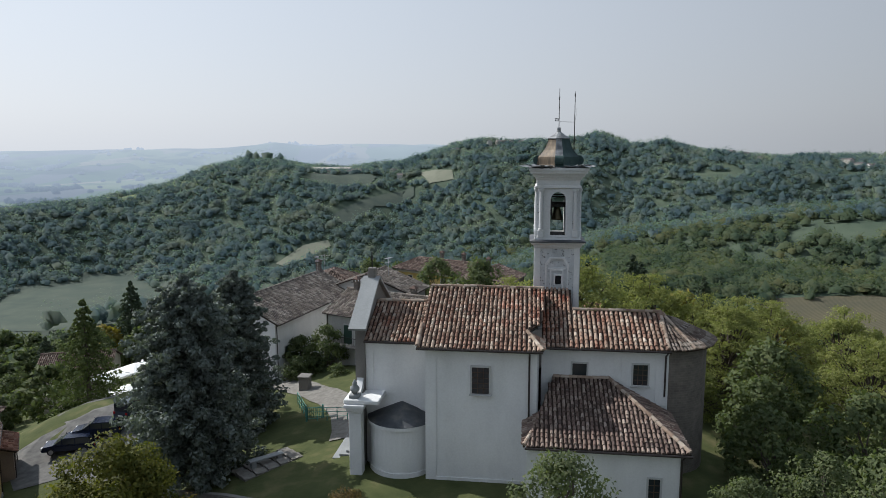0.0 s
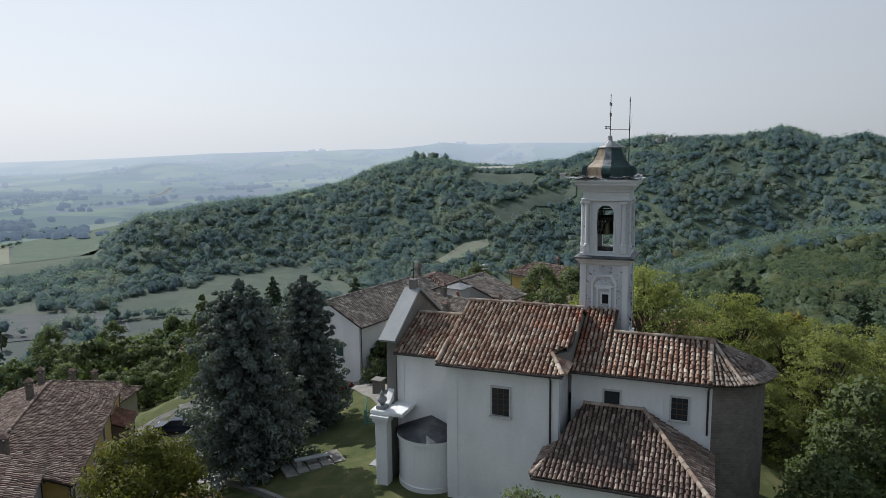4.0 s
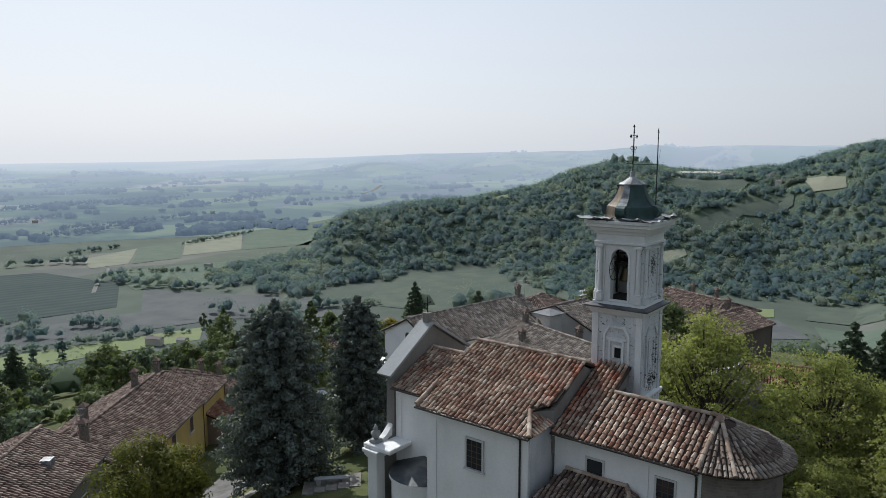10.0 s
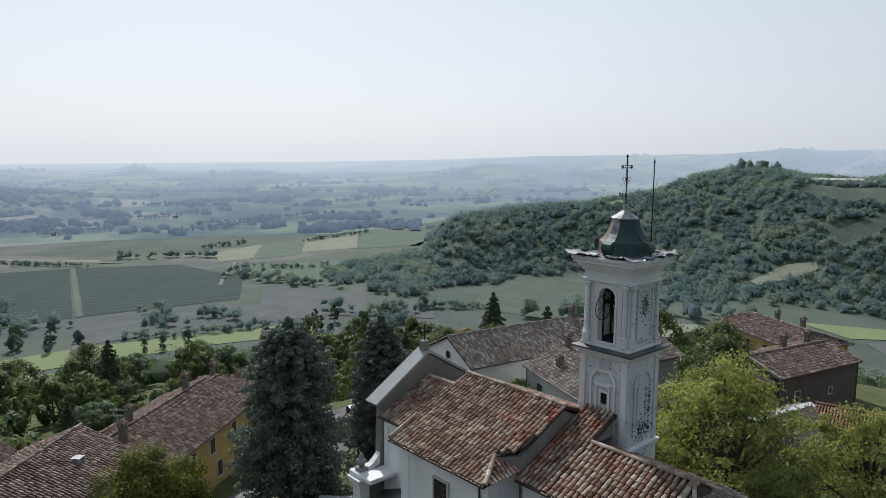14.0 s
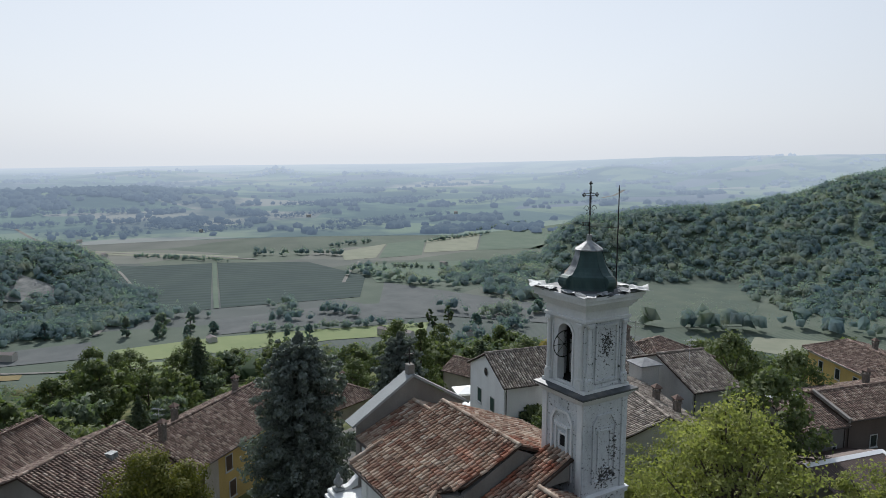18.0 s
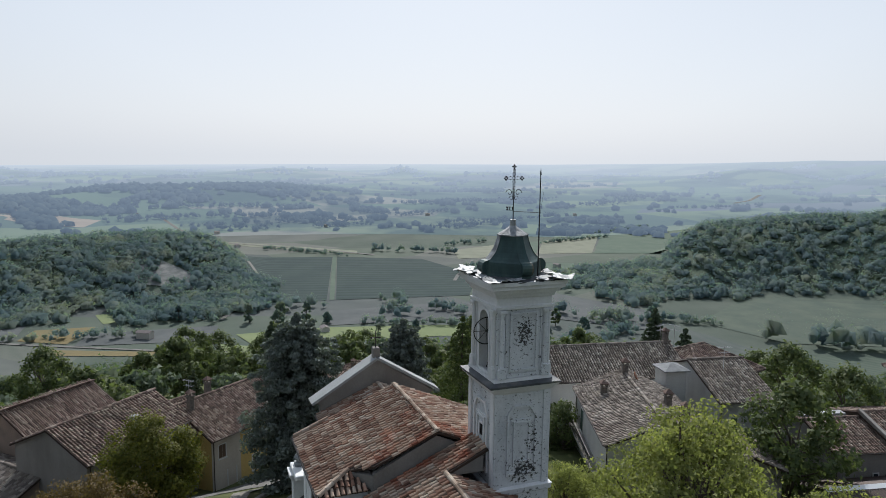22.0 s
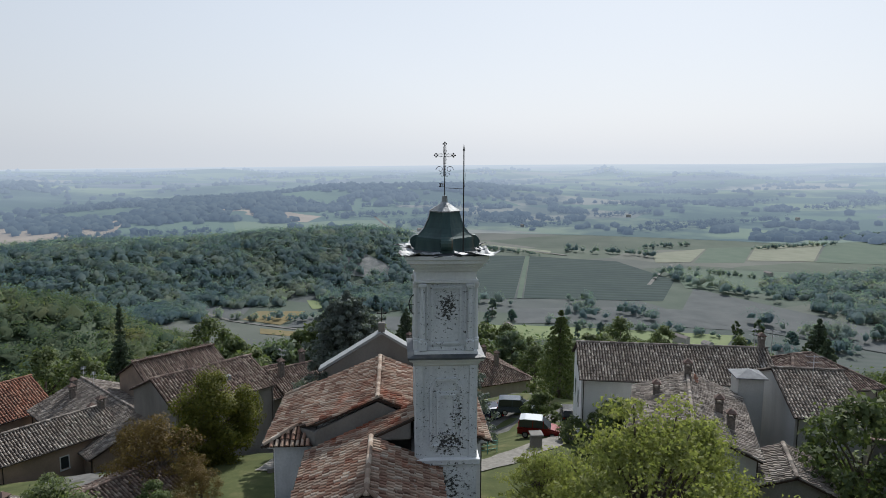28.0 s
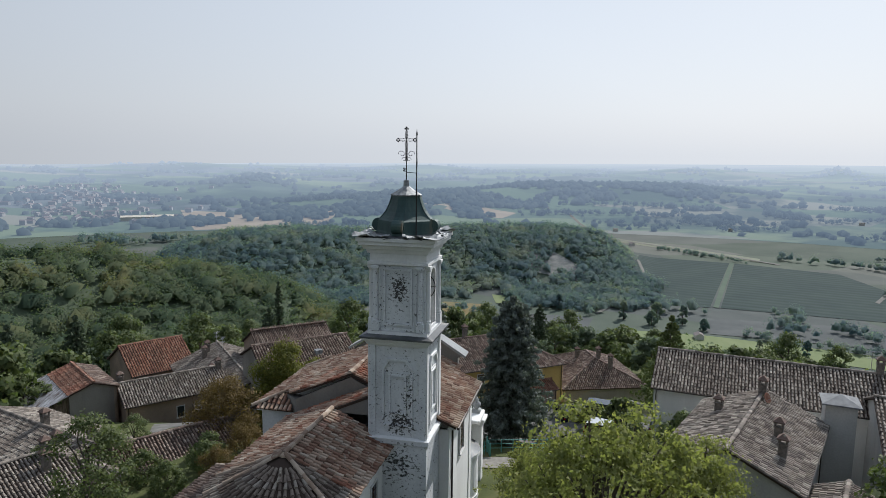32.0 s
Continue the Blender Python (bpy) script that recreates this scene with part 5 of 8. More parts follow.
CAP = [(1.5, 0.26, 18.56), (1.44, 0.26, 18.72), (1.42, 0.25, 19.1), (1.4, 0.24, 19.22), (1.28, 0.24, 19.3), (1.13, 0.23, 19.45), (0.97, 0.22, 19.66), (0.84, 0.2, 19.92), (0.74, 0.18, 20.2), (0.68, 0.17, 20.44)]
part("copper_cap", lozenge(CAP), M_COPPER, tower, "dark green oxidised copper bell-shaped cap")
# south-west side of the cap is browner and paler than the others
part("brown_side", lozenge([(r + 0.006, w, z) for r, w, z in CAP], (5,)), M_COPPER_BROWN, tower, "brown side of the cap")
for side in (0, 2, 4, 6):
    part("cap_strip", lozenge([(r + 0.03, w + 0.01, z) for r, w, z in CAP[3:]], (side,)), M_TIN if side == 6 else M_COPPER, tower)
part("cap_tip", lozenge([(0.74, 0.2, 20.42), (0.74, 0.2, 20.47), (0.42, 0.14, 20.66), (0.2, 0.07, 20.82), (0.14, 0.05, 20.88), (0.12, 0.05, 21.16)]), M_TIN, tower, "pale metal point of the cap")
for k in range(4):
    a = math.pi / 2 * k
    c, s = math.cos(a), math.sin(a)
    bm = bmesh.new()
    add_cyl(bm, (1.36 * c - 0.27 * s, 1.36 * s + 0.27 * c, 18.98), (1.36 * c + 0.27 * s, 1.36 * s - 0.27 * c, 18.98), 0.33, 0.33, 14)
    add_cyl(bm, (1.36 * c - 0.3 * s, 1.36 * s + 0.3 * c, 18.98), (1.36 * c + 0.3 * s, 1.36 * s - 0.3 * c, 18.98), 0.12, 0.12, 10)
    part("cap_scroll", bm, M_COPPER, tower)
cross = thing("iron_cross", "ornate wrought iron cross with a small weathervane flag", "cross", 0, 0, 21.12)
bm = bmesh.new()
add_cyl(bm, (0, 0, 0), (0, 0, 2.55), 0.028, 0.018, 6)
for z0, z1 in ((1.0, 1.9), (2.08, 2.4)):
    for y in (-0.055, 0.055):
        add_cyl(bm, (0, y, z0), (0, y, z1), 0.012, 0.012, 5)
    for k in range(int((z1 - z0) / 0.15) + 1):
        add_cyl(bm, (0, -0.055, z0 + 0.15 * k), (0, 0.055, z0 + 0.15 * k), 0.012, 0.012, 5)
for z in (1.94, 2.04):
    add_cyl(bm, (0, -0.42, z), (0, 0.42, z), 0.013, 0.013, 5)
for k in range(8):
    a = math.pi * (k + 0.5) / 4
    add_cyl(bm, (0, 0.07 * math.cos(a), 1.99 + 0.07 * math.sin(a)), (0, 0.24 * math.cos(a), 1.99 + 0.24 * math.sin(a)), 0.012, 0.006, 4)
part("shaft", bm, M_IRON, cross)
for c in ((0, 0.42, 1.98), (0, -0.42, 1.98), (0, 0, 2.52)):
    bm = bmesh.new()
    for d in ((0, 0.07, 0), (0, -0.07, 0), (0, 0, 0.07), (0, 0, -0.07)):
        add_cyl(bm, (-0.015, c[1] + d[1], c[2] + d[2]), (0.015, c[1] + d[1], c[2] + d[2]), 0.042, 0.042, 8)
    part("trefoil_end", bm, M_IRON, cross)
for side in (-1, 1):
    for cy, cz, r0, dr, step, n, th in ((0.23, 1.3, 0.19, 0.013, 32, 12, 0.014), (0.12, 1.05, 0.12, 0.008, 40, 9, 0.012)):
        bm = bmesh.new()
        last = None
        for k in range(n):
            a = radians(k * step)
            r = r0 - dr * k
            p = (0, side * (cy + r * math.cos(a)), cz + r * math.sin(a))
            if last:
                add_cyl(bm, last, p, th, th, 5)
            last = p
        part("scroll", bm, M_IRON, cross)
bm = bmesh.new()
for x0, z0, x1, z1 in ((-0.3, 0.46, -0.02, 0.485), (-0.3, 0.615, -0.02, 0.64), (-0.3, 0.485, -0.265, 0.615), (-0.06, 0.485, -0.02, 0.615), (-0.2, 0.485, -0.16, 0.615), (-0.37, 0.46, -0.3, 0.52), (-0.37, 0.58, -0.3, 0.64)):
    add_box(bm, x0, -0.012, z0, x1, 0.012, z1)
bmesh.ops.rotate(bm, verts=bm.verts, cent=(0, 0, 0), matrix=Matrix.Rotation(radians(40), 3, "Z"))
part("weathervane_flag", bm, M_IRON, cross)
rod = thing("lightning_rod", "thin dark lightning rod braced to the cross", "rod", 1.08, 0.81, 18.6)
bm = bmesh.new()
add_cyl(bm, (0, 0, 0), (0, 0, 4.8), 0.035, 0.025, 6)
add_cyl(bm, (0, 0, 4.7), (0, 0, 5.0), 0.05, 0.005, 6)
part("pole", bm, M_IRON, rod)
part("brace", add_cyl(bmesh.new(), (0, 0, 2.95), (-1.08, -0.81, 2.95), 0.014, 0.014, 5), M_IRON, rod)
part("whip", add_cyl(bmesh.new(), (0, 0, 2.7), (0.14, 0.1, 3.9), 0.008, 0.004, 4), M_IRON, rod)
# bells
for y, r, z in ((-0.35, 0.42, 15.0), (0.45, 0.36, 15.1)):
    WY = -0.72 if y < 0 else 0.3
    bell_ob = thing("bell", "bronze church bell on an iron yoke with a wheel", "bell", 0, y, z, group="tower bells")
    bm = bmesh.new()
    add_lathe(bm, [(r, 0), (r * 0.93, 0.1), (r * 0.72, 0.35), (r * 0.62, 0.6), (r * 0.45, 0.75), (r * 0.1, 0.82)], 18)
    part("bell_body", bm, M_BRONZE, bell_ob, smooth=True)
    part("yoke", box(-0.95, -0.09, 0.85, 0.95, 0.09, 1.05, 0.02), M_IRON, bell_ob)
    bm = bmesh.new()
    last = None
    for k in range(25):
        a = 2 * math.pi * k / 24
        p = (-0.42, WY + 0.66 * math.cos(a), 0.75 + 0.66 * math.sin(a))
        if last:
            add_cyl(bm, last, p, 0.025, 0.025, 5)
        last = p
    for k in range(4):
        a = math.pi * k / 4
        add_cyl(bm, (-0.42, WY + 0.64 * math.cos(a), 0.75 + 0.64 * math.sin(a)), (-0.42, WY - 0.64 * math.cos(a), 0.75 - 0.64 * math.sin(a)), 0.015, 0.015, 4)
    part("wheel", bm, M_IRON, bell_ob)
    bm = bmesh.new()
    add_box(bm, 0.62, -0.05, -1.0, 0.72, 0.05, 1.6)
    add_box(bm, -0.95, -0.05, -1.0, -0.85, 0.05, 1.6)
    add_box(bm, -0.9, -0.04, 1.5, 0.7, 0.04, 1.6)
    part("bell_frame", bm, M_IRON, bell_ob)


# ---- houses ----
def chimney(parent, x, y, z, h=1.1, w=0.5, hood=True):
    c = new("chimney")
    c.parent = parent
    c.matrix_basis = pose(x, y, z)
    part("chimney_shaft", box(-w / 2, -w / 2, -0.6, w / 2, w / 2, h, 0.02), M_BRICK, c)
    if hood:
        bm = bmesh.new()
        add_box(bm, -w * 0.62, -w * 0.62, h, w * 0.62, w * 0.62, h + 0.08)
        for sx in (-1, 1):
            for sy in (-1, 1):
                add_box(bm, sx * w * 0.42 - 0.06, sy * w * 0.42 - 0.06, h + 0.08, sx * w * 0.42 + 0.06, sy * w * 0.42 + 0.06, h + 0.34)
        part("vent", bm, M_BRICK, c)
        bm = bmesh.new()
        add_lathe(bm, [(w * 0.72, h + 0.34), (w * 0.72, h + 0.4), (0.05, h + 0.68)], square=True)
        part("hood", bm, M_TILE_BROWN, c)
    return c


def house_window(parent, x, y, z, w, h, ang, shut, wall_frame=None):
    """A shuttered window; ang: the way its face is turned, 0 is towards -y."""
    win = new("window")
    win.parent = parent
    win.matrix_basis = pose(x, y, z, 0, 0, ang)
    bm = bmesh.new()
    t = 0.08
    add_box(bm, -w / 2 - t, -0.05, -t, -w / 2, 0.04, h + t)
    add_box(bm, w / 2, -0.05, -t, w / 2 + t, 0.04, h + t)
    add_box(bm, -w / 2, -0.05, h, w / 2, 0.04, h + t)
    part("frame", bm, M_FRAME, win)
    part("pane", box(-w / 2, -0.01, 0, w / 2, 0.02, h), M_GLASS, win)
    part("sill", box(-w / 2 - 0.12, -0.12, -0.16, w / 2 + 0.12, 0.04, -0.083), M_FRAME, win)
    if shut:
        for s in (-1, 1):
            part("shutter", box(min(s * 0.01, s * w / 2), -0.045, 0.01, max(s * 0.01, s * w / 2), -0.014, h - 0.01), shut, win)
    return win


def house(label, x, y, rz, length, width, z0, ze, zr, wall, tile, hips=(0, 0), windows=(), chimneys=(), over=0.45, pitch=0.26, row=0.4, seg=3, shut=None, doors=(), category="house", dz=0.0, name="house"):
    """A gabled or hipped house whose ridge runs along its own x axis. Heights are in the world. hips: how far each ridge end draws in.
    windows: (side, along, z, w, h), sides 0 -y, 1 +x, 2 +y, 3 -x. chimneys: (x, y, height)."""
    h = thing(name, label, category, x, y, 0, rz)
    a, b = length / 2, width / 2
    ha, hb = hips
    body = [(-b, z0), (b, z0), (b, ze), (0, zr - 0.12), (-b, ze)]
    if ha or hb:
        bm = bmesh.new()
        lo = [bm.verts.new(p) for p in ((-a, -b, z0), (a, -b, z0), (a, b, z0), (-a, b, z0))]
        hi = [bm.verts.new(p) for p in ((-a, -b, ze), (a, -b, ze), (a, b, ze), (-a, b, ze))]
        r = [bm.verts.new((-a + ha, 0, zr - 0.12)), bm.verts.new((a - hb, 0, zr - 0.12))]
        for f in ((lo[0], lo[1], hi[1], hi[0]), (lo[1], lo[2], hi[2], hi[1]), (lo[2], lo[3], hi[3], hi[2]), (lo[3], lo[0], hi[0], hi[3]), (hi[0], hi[1], r[1], r[0]), (hi[2], hi[3], r[0], r[1]), (hi[1], hi[2], r[1]), (hi[3], hi[0], r[0]), tuple(reversed(lo))):
            bm.faces.new(f)
        part("wall", bm, wall, h)
    else:
        part("wall", prism(body, "x", -a, a), wall, h)
    o = over
    k = (zr - ze) / b
    zo = ze - o * k + 0.06
    g0, g1 = (-a - 0.25 if not ha else -a - o), (a + 0.25 if not hb else a + o)
    r0, r1 = (-a - 0.25 if not ha else -a + ha), (a + 0.25 if not hb else a - hb)
    planes = [[(g0, -b - o, zo), (g1, -b - o, zo), (r1, 0, zr), (r0, 0, zr)], [(g1, b + o, zo), (g0, b + o, zo), (r0, 0, zr), (r1, 0, zr)]]
    if hb:
        planes.append([(g1, -b - o, zo), (g1, b + o, zo), (r1, 0, zr)])
    if ha:
        planes.append([(g0, b + o, zo), (g0, -b - o, zo), (r0, 0, zr)])
    for p in planes:
        deck(p, h)
        tile_sheet(p, tile, h, pitch, row, seg, seed=int(x * 7 + y))
    caps = [((r0, 0, zr + 0.06), (r1, 0, zr + 0.06))]
    if hb:
        caps += [((g1, -b - o, zo + 0.06), (r1, 0, zr + 0.06)), ((g1, b + o, zo + 0.06), (r1, 0, zr + 0.06))]
    if ha:
        caps += [((g0, -b - o, zo + 0.06), (r0, 0, zr + 0.06)), ((g0, b + o, zo + 0.06), (r0, 0, zr + 0.06))]
    for c in caps:
        ridge_caps(*c, tile, h, 0.15, 0.45)
    for s in (-1, 1):
        part("gutter", add_cyl(bmesh.new(), (-a, s * (b + o + 0.05), zo - 0.03), (a, s * (b + o + 0.05), zo - 0.03), 0.07, 0.07, 6), M_PIPE, h)
        for e in (-1, 1):
            part("downpipe", add_cyl(bmesh.new(), (e * (a - 0.2), s * (b + 0.08), zo - 0.05), (e * (a - 0.2), s * (b + 0.08), z0), 0.045, 0.045, 6), M_PIPE, h)
    for side, u, z, w, hh in windows:
        px, py, ang = {0: (u, -b, 0), 1: (a, u, 90), 2: (u, b, 180), 3: (-a, u, 270)}[side]
        house_window(h, px, py, z, w, hh, ang, shut)
    for side, u, w, hh in doors:
        px, py, ang = {0: (u, -b, 0), 1: (a, u, 90), 2: (u, b, 180), 3: (-a, u, 270)}[side]
        d = new("door")
        d.parent = h
        d.matrix_basis = pose(px, py, z0 + dz, 0, 0, ang)
        part("door_frame", add_box(box(-w / 2 - 0.1, -0.06, 0, -w / 2, 0.03, hh + 0.1), w / 2, -0.06, 0, w / 2 + 0.1, 0.03, hh + 0.1), M_FRAME, d)
        part("door_leaf", box(-w / 2, -0.03, 0, w / 2, 0.02, hh), M_WOOD, d)
    for cx, cy, ch in chimneys:
        chimney(h, cx, cy, zr - abs(cy) * k, ch)
    return h


# north side of the church square
nh = house("long plastered village house with a lichened tile roof", -28.57, 23.7, 79.4, 17.2, 8.2, -5.0, 3.25, 5.27, M_WHITE, M_TILE_GREY, shut=M_SHUTG, over=0.5,
      windows=((3, -1.5, -0.3, 0.9, 1.4), (3, 1.6, -0.3, 0.9, 1.4), (0, -6.5, -1.0, 0.9, 1.4)), chimneys=((8.3, 0.1, 0.9),))
oculus = new("window")
oculus.parent = nh
oculus.matrix_basis = pose(-8.6, 0, 3.35)
part("frame", add_cyl(bmesh.new(), (-0.05, 0, 0), (0.04, 0, 0), 0.5, 0.5, 24), M_FRAME, oculus)
part("pane", add_cyl(bmesh.new(), (-0.07, 0, 0), (0.03, 0, 0), 0.4, 0.4, 24), M_GLASS, oculus)
eb = house("plastered house block with a grey tile roof", -20.0, 31.9, 78, 5.2, 10.6, -5.5, 3.5, 5.5, M_PALE, M_TILE_GREY, over=0.5, windows=((0, -1.2, 0.6, 0.8, 1.2),), shut=M_SHUTG)
cr = house("lower gabled wing of the village house with a tile roof", -14.9, 19.6, -21.7, 12.4, 7.9, -5.0, 3.6, 5.26, M_PALE, M_TILE_GREY, over=0.35,
      windows=((1, -0.6, 1.2, 0.7, 0.9), (0, -3.5, 0.6, 1.0, 1.9), (0, -1.4, -2.4, 0.8, 1.2), (0, 0.6, -2.3, 0.9, 1.3), (0, 2.8, -2.3, 1.2, 1.3)), shut=M_SHUTG,
      chimneys=((-5.2, 0.0, 0.75), (-2.6, -2.4, 0.6), (0.6, 2.0, 0.8), (3.0, 2.6, 0.9)))
bm = box(-5.5, -4.75, 0.35, 3.5, -3.95, 0.5)
part("balcony", bm, M_CEMENT, cr)
bm = bmesh.new()
for k in range(37):
    add_box(bm, -5.45 + k * 0.245, -4.72, 0.5, -5.42 + k * 0.245, -4.69, 1.4)
add_box(bm, -5.5, -4.74, 1.4, 3.5, -4.67, 1.45)
part("balcony_rail", bm, M_IRON, cr)
lantern = thing("roof_lantern", "square plastered stair turret with a pale metal pyramid roof", "turret", -20.0, 26.8, 0, 79)
part("turret_wall", box(-1.0, -1.0, -4.5, 1.0, 1.0, 5.1), M_PALE, lantern)
bm = bmesh.new()
add_lathe(bm, [(1.25, 5.1), (1.25, 5.2), (0.05, 5.66)], square=True)
part("turret_roof", bm, M_ZINC, lantern, "grey folded metal pyramid roof")
part("turret_window", box(0.998, -0.5, 3.6, 1.03, 0.5, 4.7), M_GLASS, lantern)
shed = house("low lean-to roof beside the wing", -8.3, 23.6, -21.7, 5.0, 4.2, -4.5, 2.3, 3.2, M_CEMENT, M_TILE_GREY, over=0.3)
wall_link = house("hipped tile roof behind the lantern", -26.3, 35.4, 100, 9.0, 8.5, -6.0, 2.9, 4.9, M_CREAM, M_TILE_BROWN, hips=(3.5, 3.5))
wh = house("hipped village house with a red-brown tile roof", -62.0, 9.0, 20, 12.5, 11.0, -15.5, -7.6, -5.1, M_CREAM, M_TILE_BROWN, hips=(4.5, 4.5), chimneys=((1.5, 0.6, 1.2), (-0.8, -1.6, 1.0), (3.5, 1.6, 1.2)), shut=M_SHUT,
      windows=((0, -3.0, -11.5, 0.9, 1.5), (0, 0.5, -11.5, 0.9, 1.5), (1, 0.0, -11.5, 0.9, 1.5)))
# west row below the lawn
yh = house("long ochre and white village house with a brown tile roof", -42.6, -9.6, 128, 15.8, 9.6, -9.5, -1.75, 0.5, M_YELLOW, M_TILE_BROWN, shut=M_SHUT, over=0.4, dz=2.0,
      windows=((0, -6.7, -3.9, 0.8, 1.25), (0, -3.0, -3.9, 0.85, 1.4), (0, 0.4, -3.9, 0.85, 1.4), (0, -2.6, -6.6, 0.85, 1.5), (0, 1.6, -6.6, 0.85, 1.5), (0, 4.6, -3.9, 0.85, 1.4), (3, 1.0, -3.6, 0.8, 1.2)),
      doors=((0, -5.6, 1.0, 2.1),), chimneys=((-7.0, -1.0, 1.3), (-3.4, 0.9, 1.2), (5.2, 0.6, 1.2)))
part("white_wall_panel", box(-7.9, -4.84, -9.4, -4.5, -4.795, -1.9), M_CREAM, yh, "white painted end of the house front")
part("foundation", box(-7.9, -4.9, -9.5, 7.9, -4.79, -7.4), M_CEMENT, yh)
h2 = house("old stone house with a mixed brown tile roof", -33.6, -21.4, 134, 10.2, 8.6, -8.0, 0.45, 2.42, M_CEMENT, M_TILE_BROWN, over=0.35, windows=((0, 1.5, -2.4, 0.8, 1.2),), shut=M_SHUT, pitch=0.28)
part("skylight", box(0.8, -2.6, 1.15, 1.5, -1.9, 1.75), M_TIN, h2)
mid = house("narrow linking house between two taller ones", -38.2, -16.6, 128, 4.5, 7.5, -8.0, -1.2, 0.7, M_CEMENT, M_TILE_BROWN, windows=((0, 0.4, -3.4, 0.8, 1.3),), shut=M_SHUT)
yh2 = house("far end of the ochre house row with hipped roof", -50.5, -0.5, 128, 8.5, 9.6, -11.0, -2.6, -0.4, M_YELLOW, M_TILE_BROWN, hips=(0, 4.5), chimneys=((0.5, 1.0, 1.1),), shut=M_SHUT)
porch = house("low porch roof with red tiles", -47.0, 2.8, 128, 4.0, 3.0, -9.0, -5.2, -4.5, M_RUBBLE, M_TILE_RED, over=0.3)
barn1 = house("brown corrugated barn roof behind the stone house", -42.5, -27.0, 134, 9.0, 8.0, -9.0, -0.9, 1.2, M_RUBBLE, M_TILE_BROWN, pitch=0.2, row=0.9)
gh = house("long farmhouse with a grey lichened tile roof", -37.6, -31.9, 43, 17.2, 10.5, -9.5, -4.1, -1.87, M_RUBBLE, M_TILE_GREY, chimneys=((-6.5, -1.6, 1.0), (-5.2, -2.2, 1.0), (2.0, -2.8, 1.1)), over=0.4, windows=((0, 4.0, -6.5, 0.8, 1.1),))
h4 = house("rendered stone house with a patched tile roof", -30.2, -35.0, 140, 10.5, 6.4, -9.5, -3.0, -1.55, M_RUBBLE, M_TILE_GREY, over=0.3, windows=((0, 0.0, -5.2, 0.7, 1.1), (0, 3.4, -5.4, 0.7, 1.1), (0, 0.2, -8.2, 1.0, 1.9)), chimneys=((5.0, -0.4, 0.7), (-5.0, 0.3, 0.7)))
red = house("barn with a bright red tile roof", -43.2, -47.0, 145, 7.6, 9.4, -13.0, -5.0, -2.3, M_RUBBLE, M_TILE_RED, over=0.25, pitch=0.3, row=0.4)


# north-east of the church
bh = house("brown village house with a tile roof in two steps", -7.7, 43.9, 76, 13.3, 7.4, -5.0, 2.25, 3.46, M_BROWNWALL, M_TILE_BROWN, over=0.35, chimneys=((1.0, 1.2, 1.0), (4.6, 0.9, 1.0)), windows=((0, 2.0, -0.6, 0.5, 0.6), (0, -3.4, -0.6, 0.7, 1.0)))
part("parapet", prism([(-4.1, 2.05), (0.0, 3.4), (0.0, 3.75), (-4.1, 2.45)], "x", -6.85, -6.55), M_CEMENT, bh, "cement parapet between two roofs")
bh2 = house("lower end of the brown house with a tile roof", -9.9, 35.1, 76, 4.8, 7.4, -5.0, 1.8, 3.0, M_CEMENT, M_TILE_BROWN, over=0.35, windows=((0, 1.2, -0.6, 0.4, 0.5),))
part("roof_light", box(-2.2, 0.5, 2.75, 1.6, 1.3, 3.2, 0.02), M_TIN, bh2, "pale blue-grey glazed strip along the ridge")
ylw = house("ochre yellow villa with white-framed windows", -15.1, 60.7, -27.4, 14.0, 8.0, -8.0, 1.05, 2.3, M_YELLOW, M_TILE_BROWN, hips=(1.6, 1.6), over=0.5, shut=None,
            windows=((0, -4.2, -1.2, 0.8, 1.2), (0, -1.0, -1.2, 0.8, 1.2), (0, 2.2, -1.2, 0.8, 1.2), (1, 1.5, -1.2, 0.8, 1.2), (1, -1.5, -1.2, 0.8, 1.2)), chimneys=((-1.0, 0.4, 0.9), (3.0, 0.8, 1.0)))
part("eaves_band", box(-7.0, -4.06, 0.45, 7.0, -3.99, 0.85), M_CREAM, ylw, "cream band under the eaves")


def corrugated(parent, poly, mat, pitch=0.2, amp=0.03, name="roof_sheet"):
    """A corrugated sheet over a four-cornered roof plane: eave from corner 0 to 1, top from 3 to 2."""
    a, b, c, d = [Vector(p) for p in poly]
    n = (b - a).cross(d - a).normalized()
    n = n if n.z > 0 else -n
    k = int((b - a).length / pitch) * 2
    vs = []
    for i in range(k + 1):
        f = i / k
        lift = n * (amp if i % 2 else -amp)
        for lo in (0.0, 0.025):
            vs += [tuple(a.lerp(b, f) + lift + n * lo), tuple(d.lerp(c, f) + lift + n * lo)]
    fs = []
    for i in range(k):
        p, q = 4 * i, 4 * i + 4
        fs += [(p + 2, q + 2, q + 3, p + 3), (p, p + 1, q + 1, q), (p, q, q + 2, p + 2), (p + 1, p + 3, q + 3, q + 1)]
    return link_mesh(name, vs, fs, mat, parent)


barn = thing("barn", "barn with a brown corrugated sheet roof and white verge flashing", "barn", -1.05, 31.2, 0, 78)
part("wall", prism([(-1.4, -6), (5.2, -6), (5.2, -0.35), (2.2, 0.72), (-1.4, -0.5)], "x", -4.0, 3.9), M_CEMENT, barn)
corrugated(barn, [(-4.3, -1.8, -0.42), (4.1, -1.8, -0.42), (4.1, 2.2, 0.92), (-4.3, 2.2, 0.92)], M_BROWNSHEET, 0.24, 0.035)
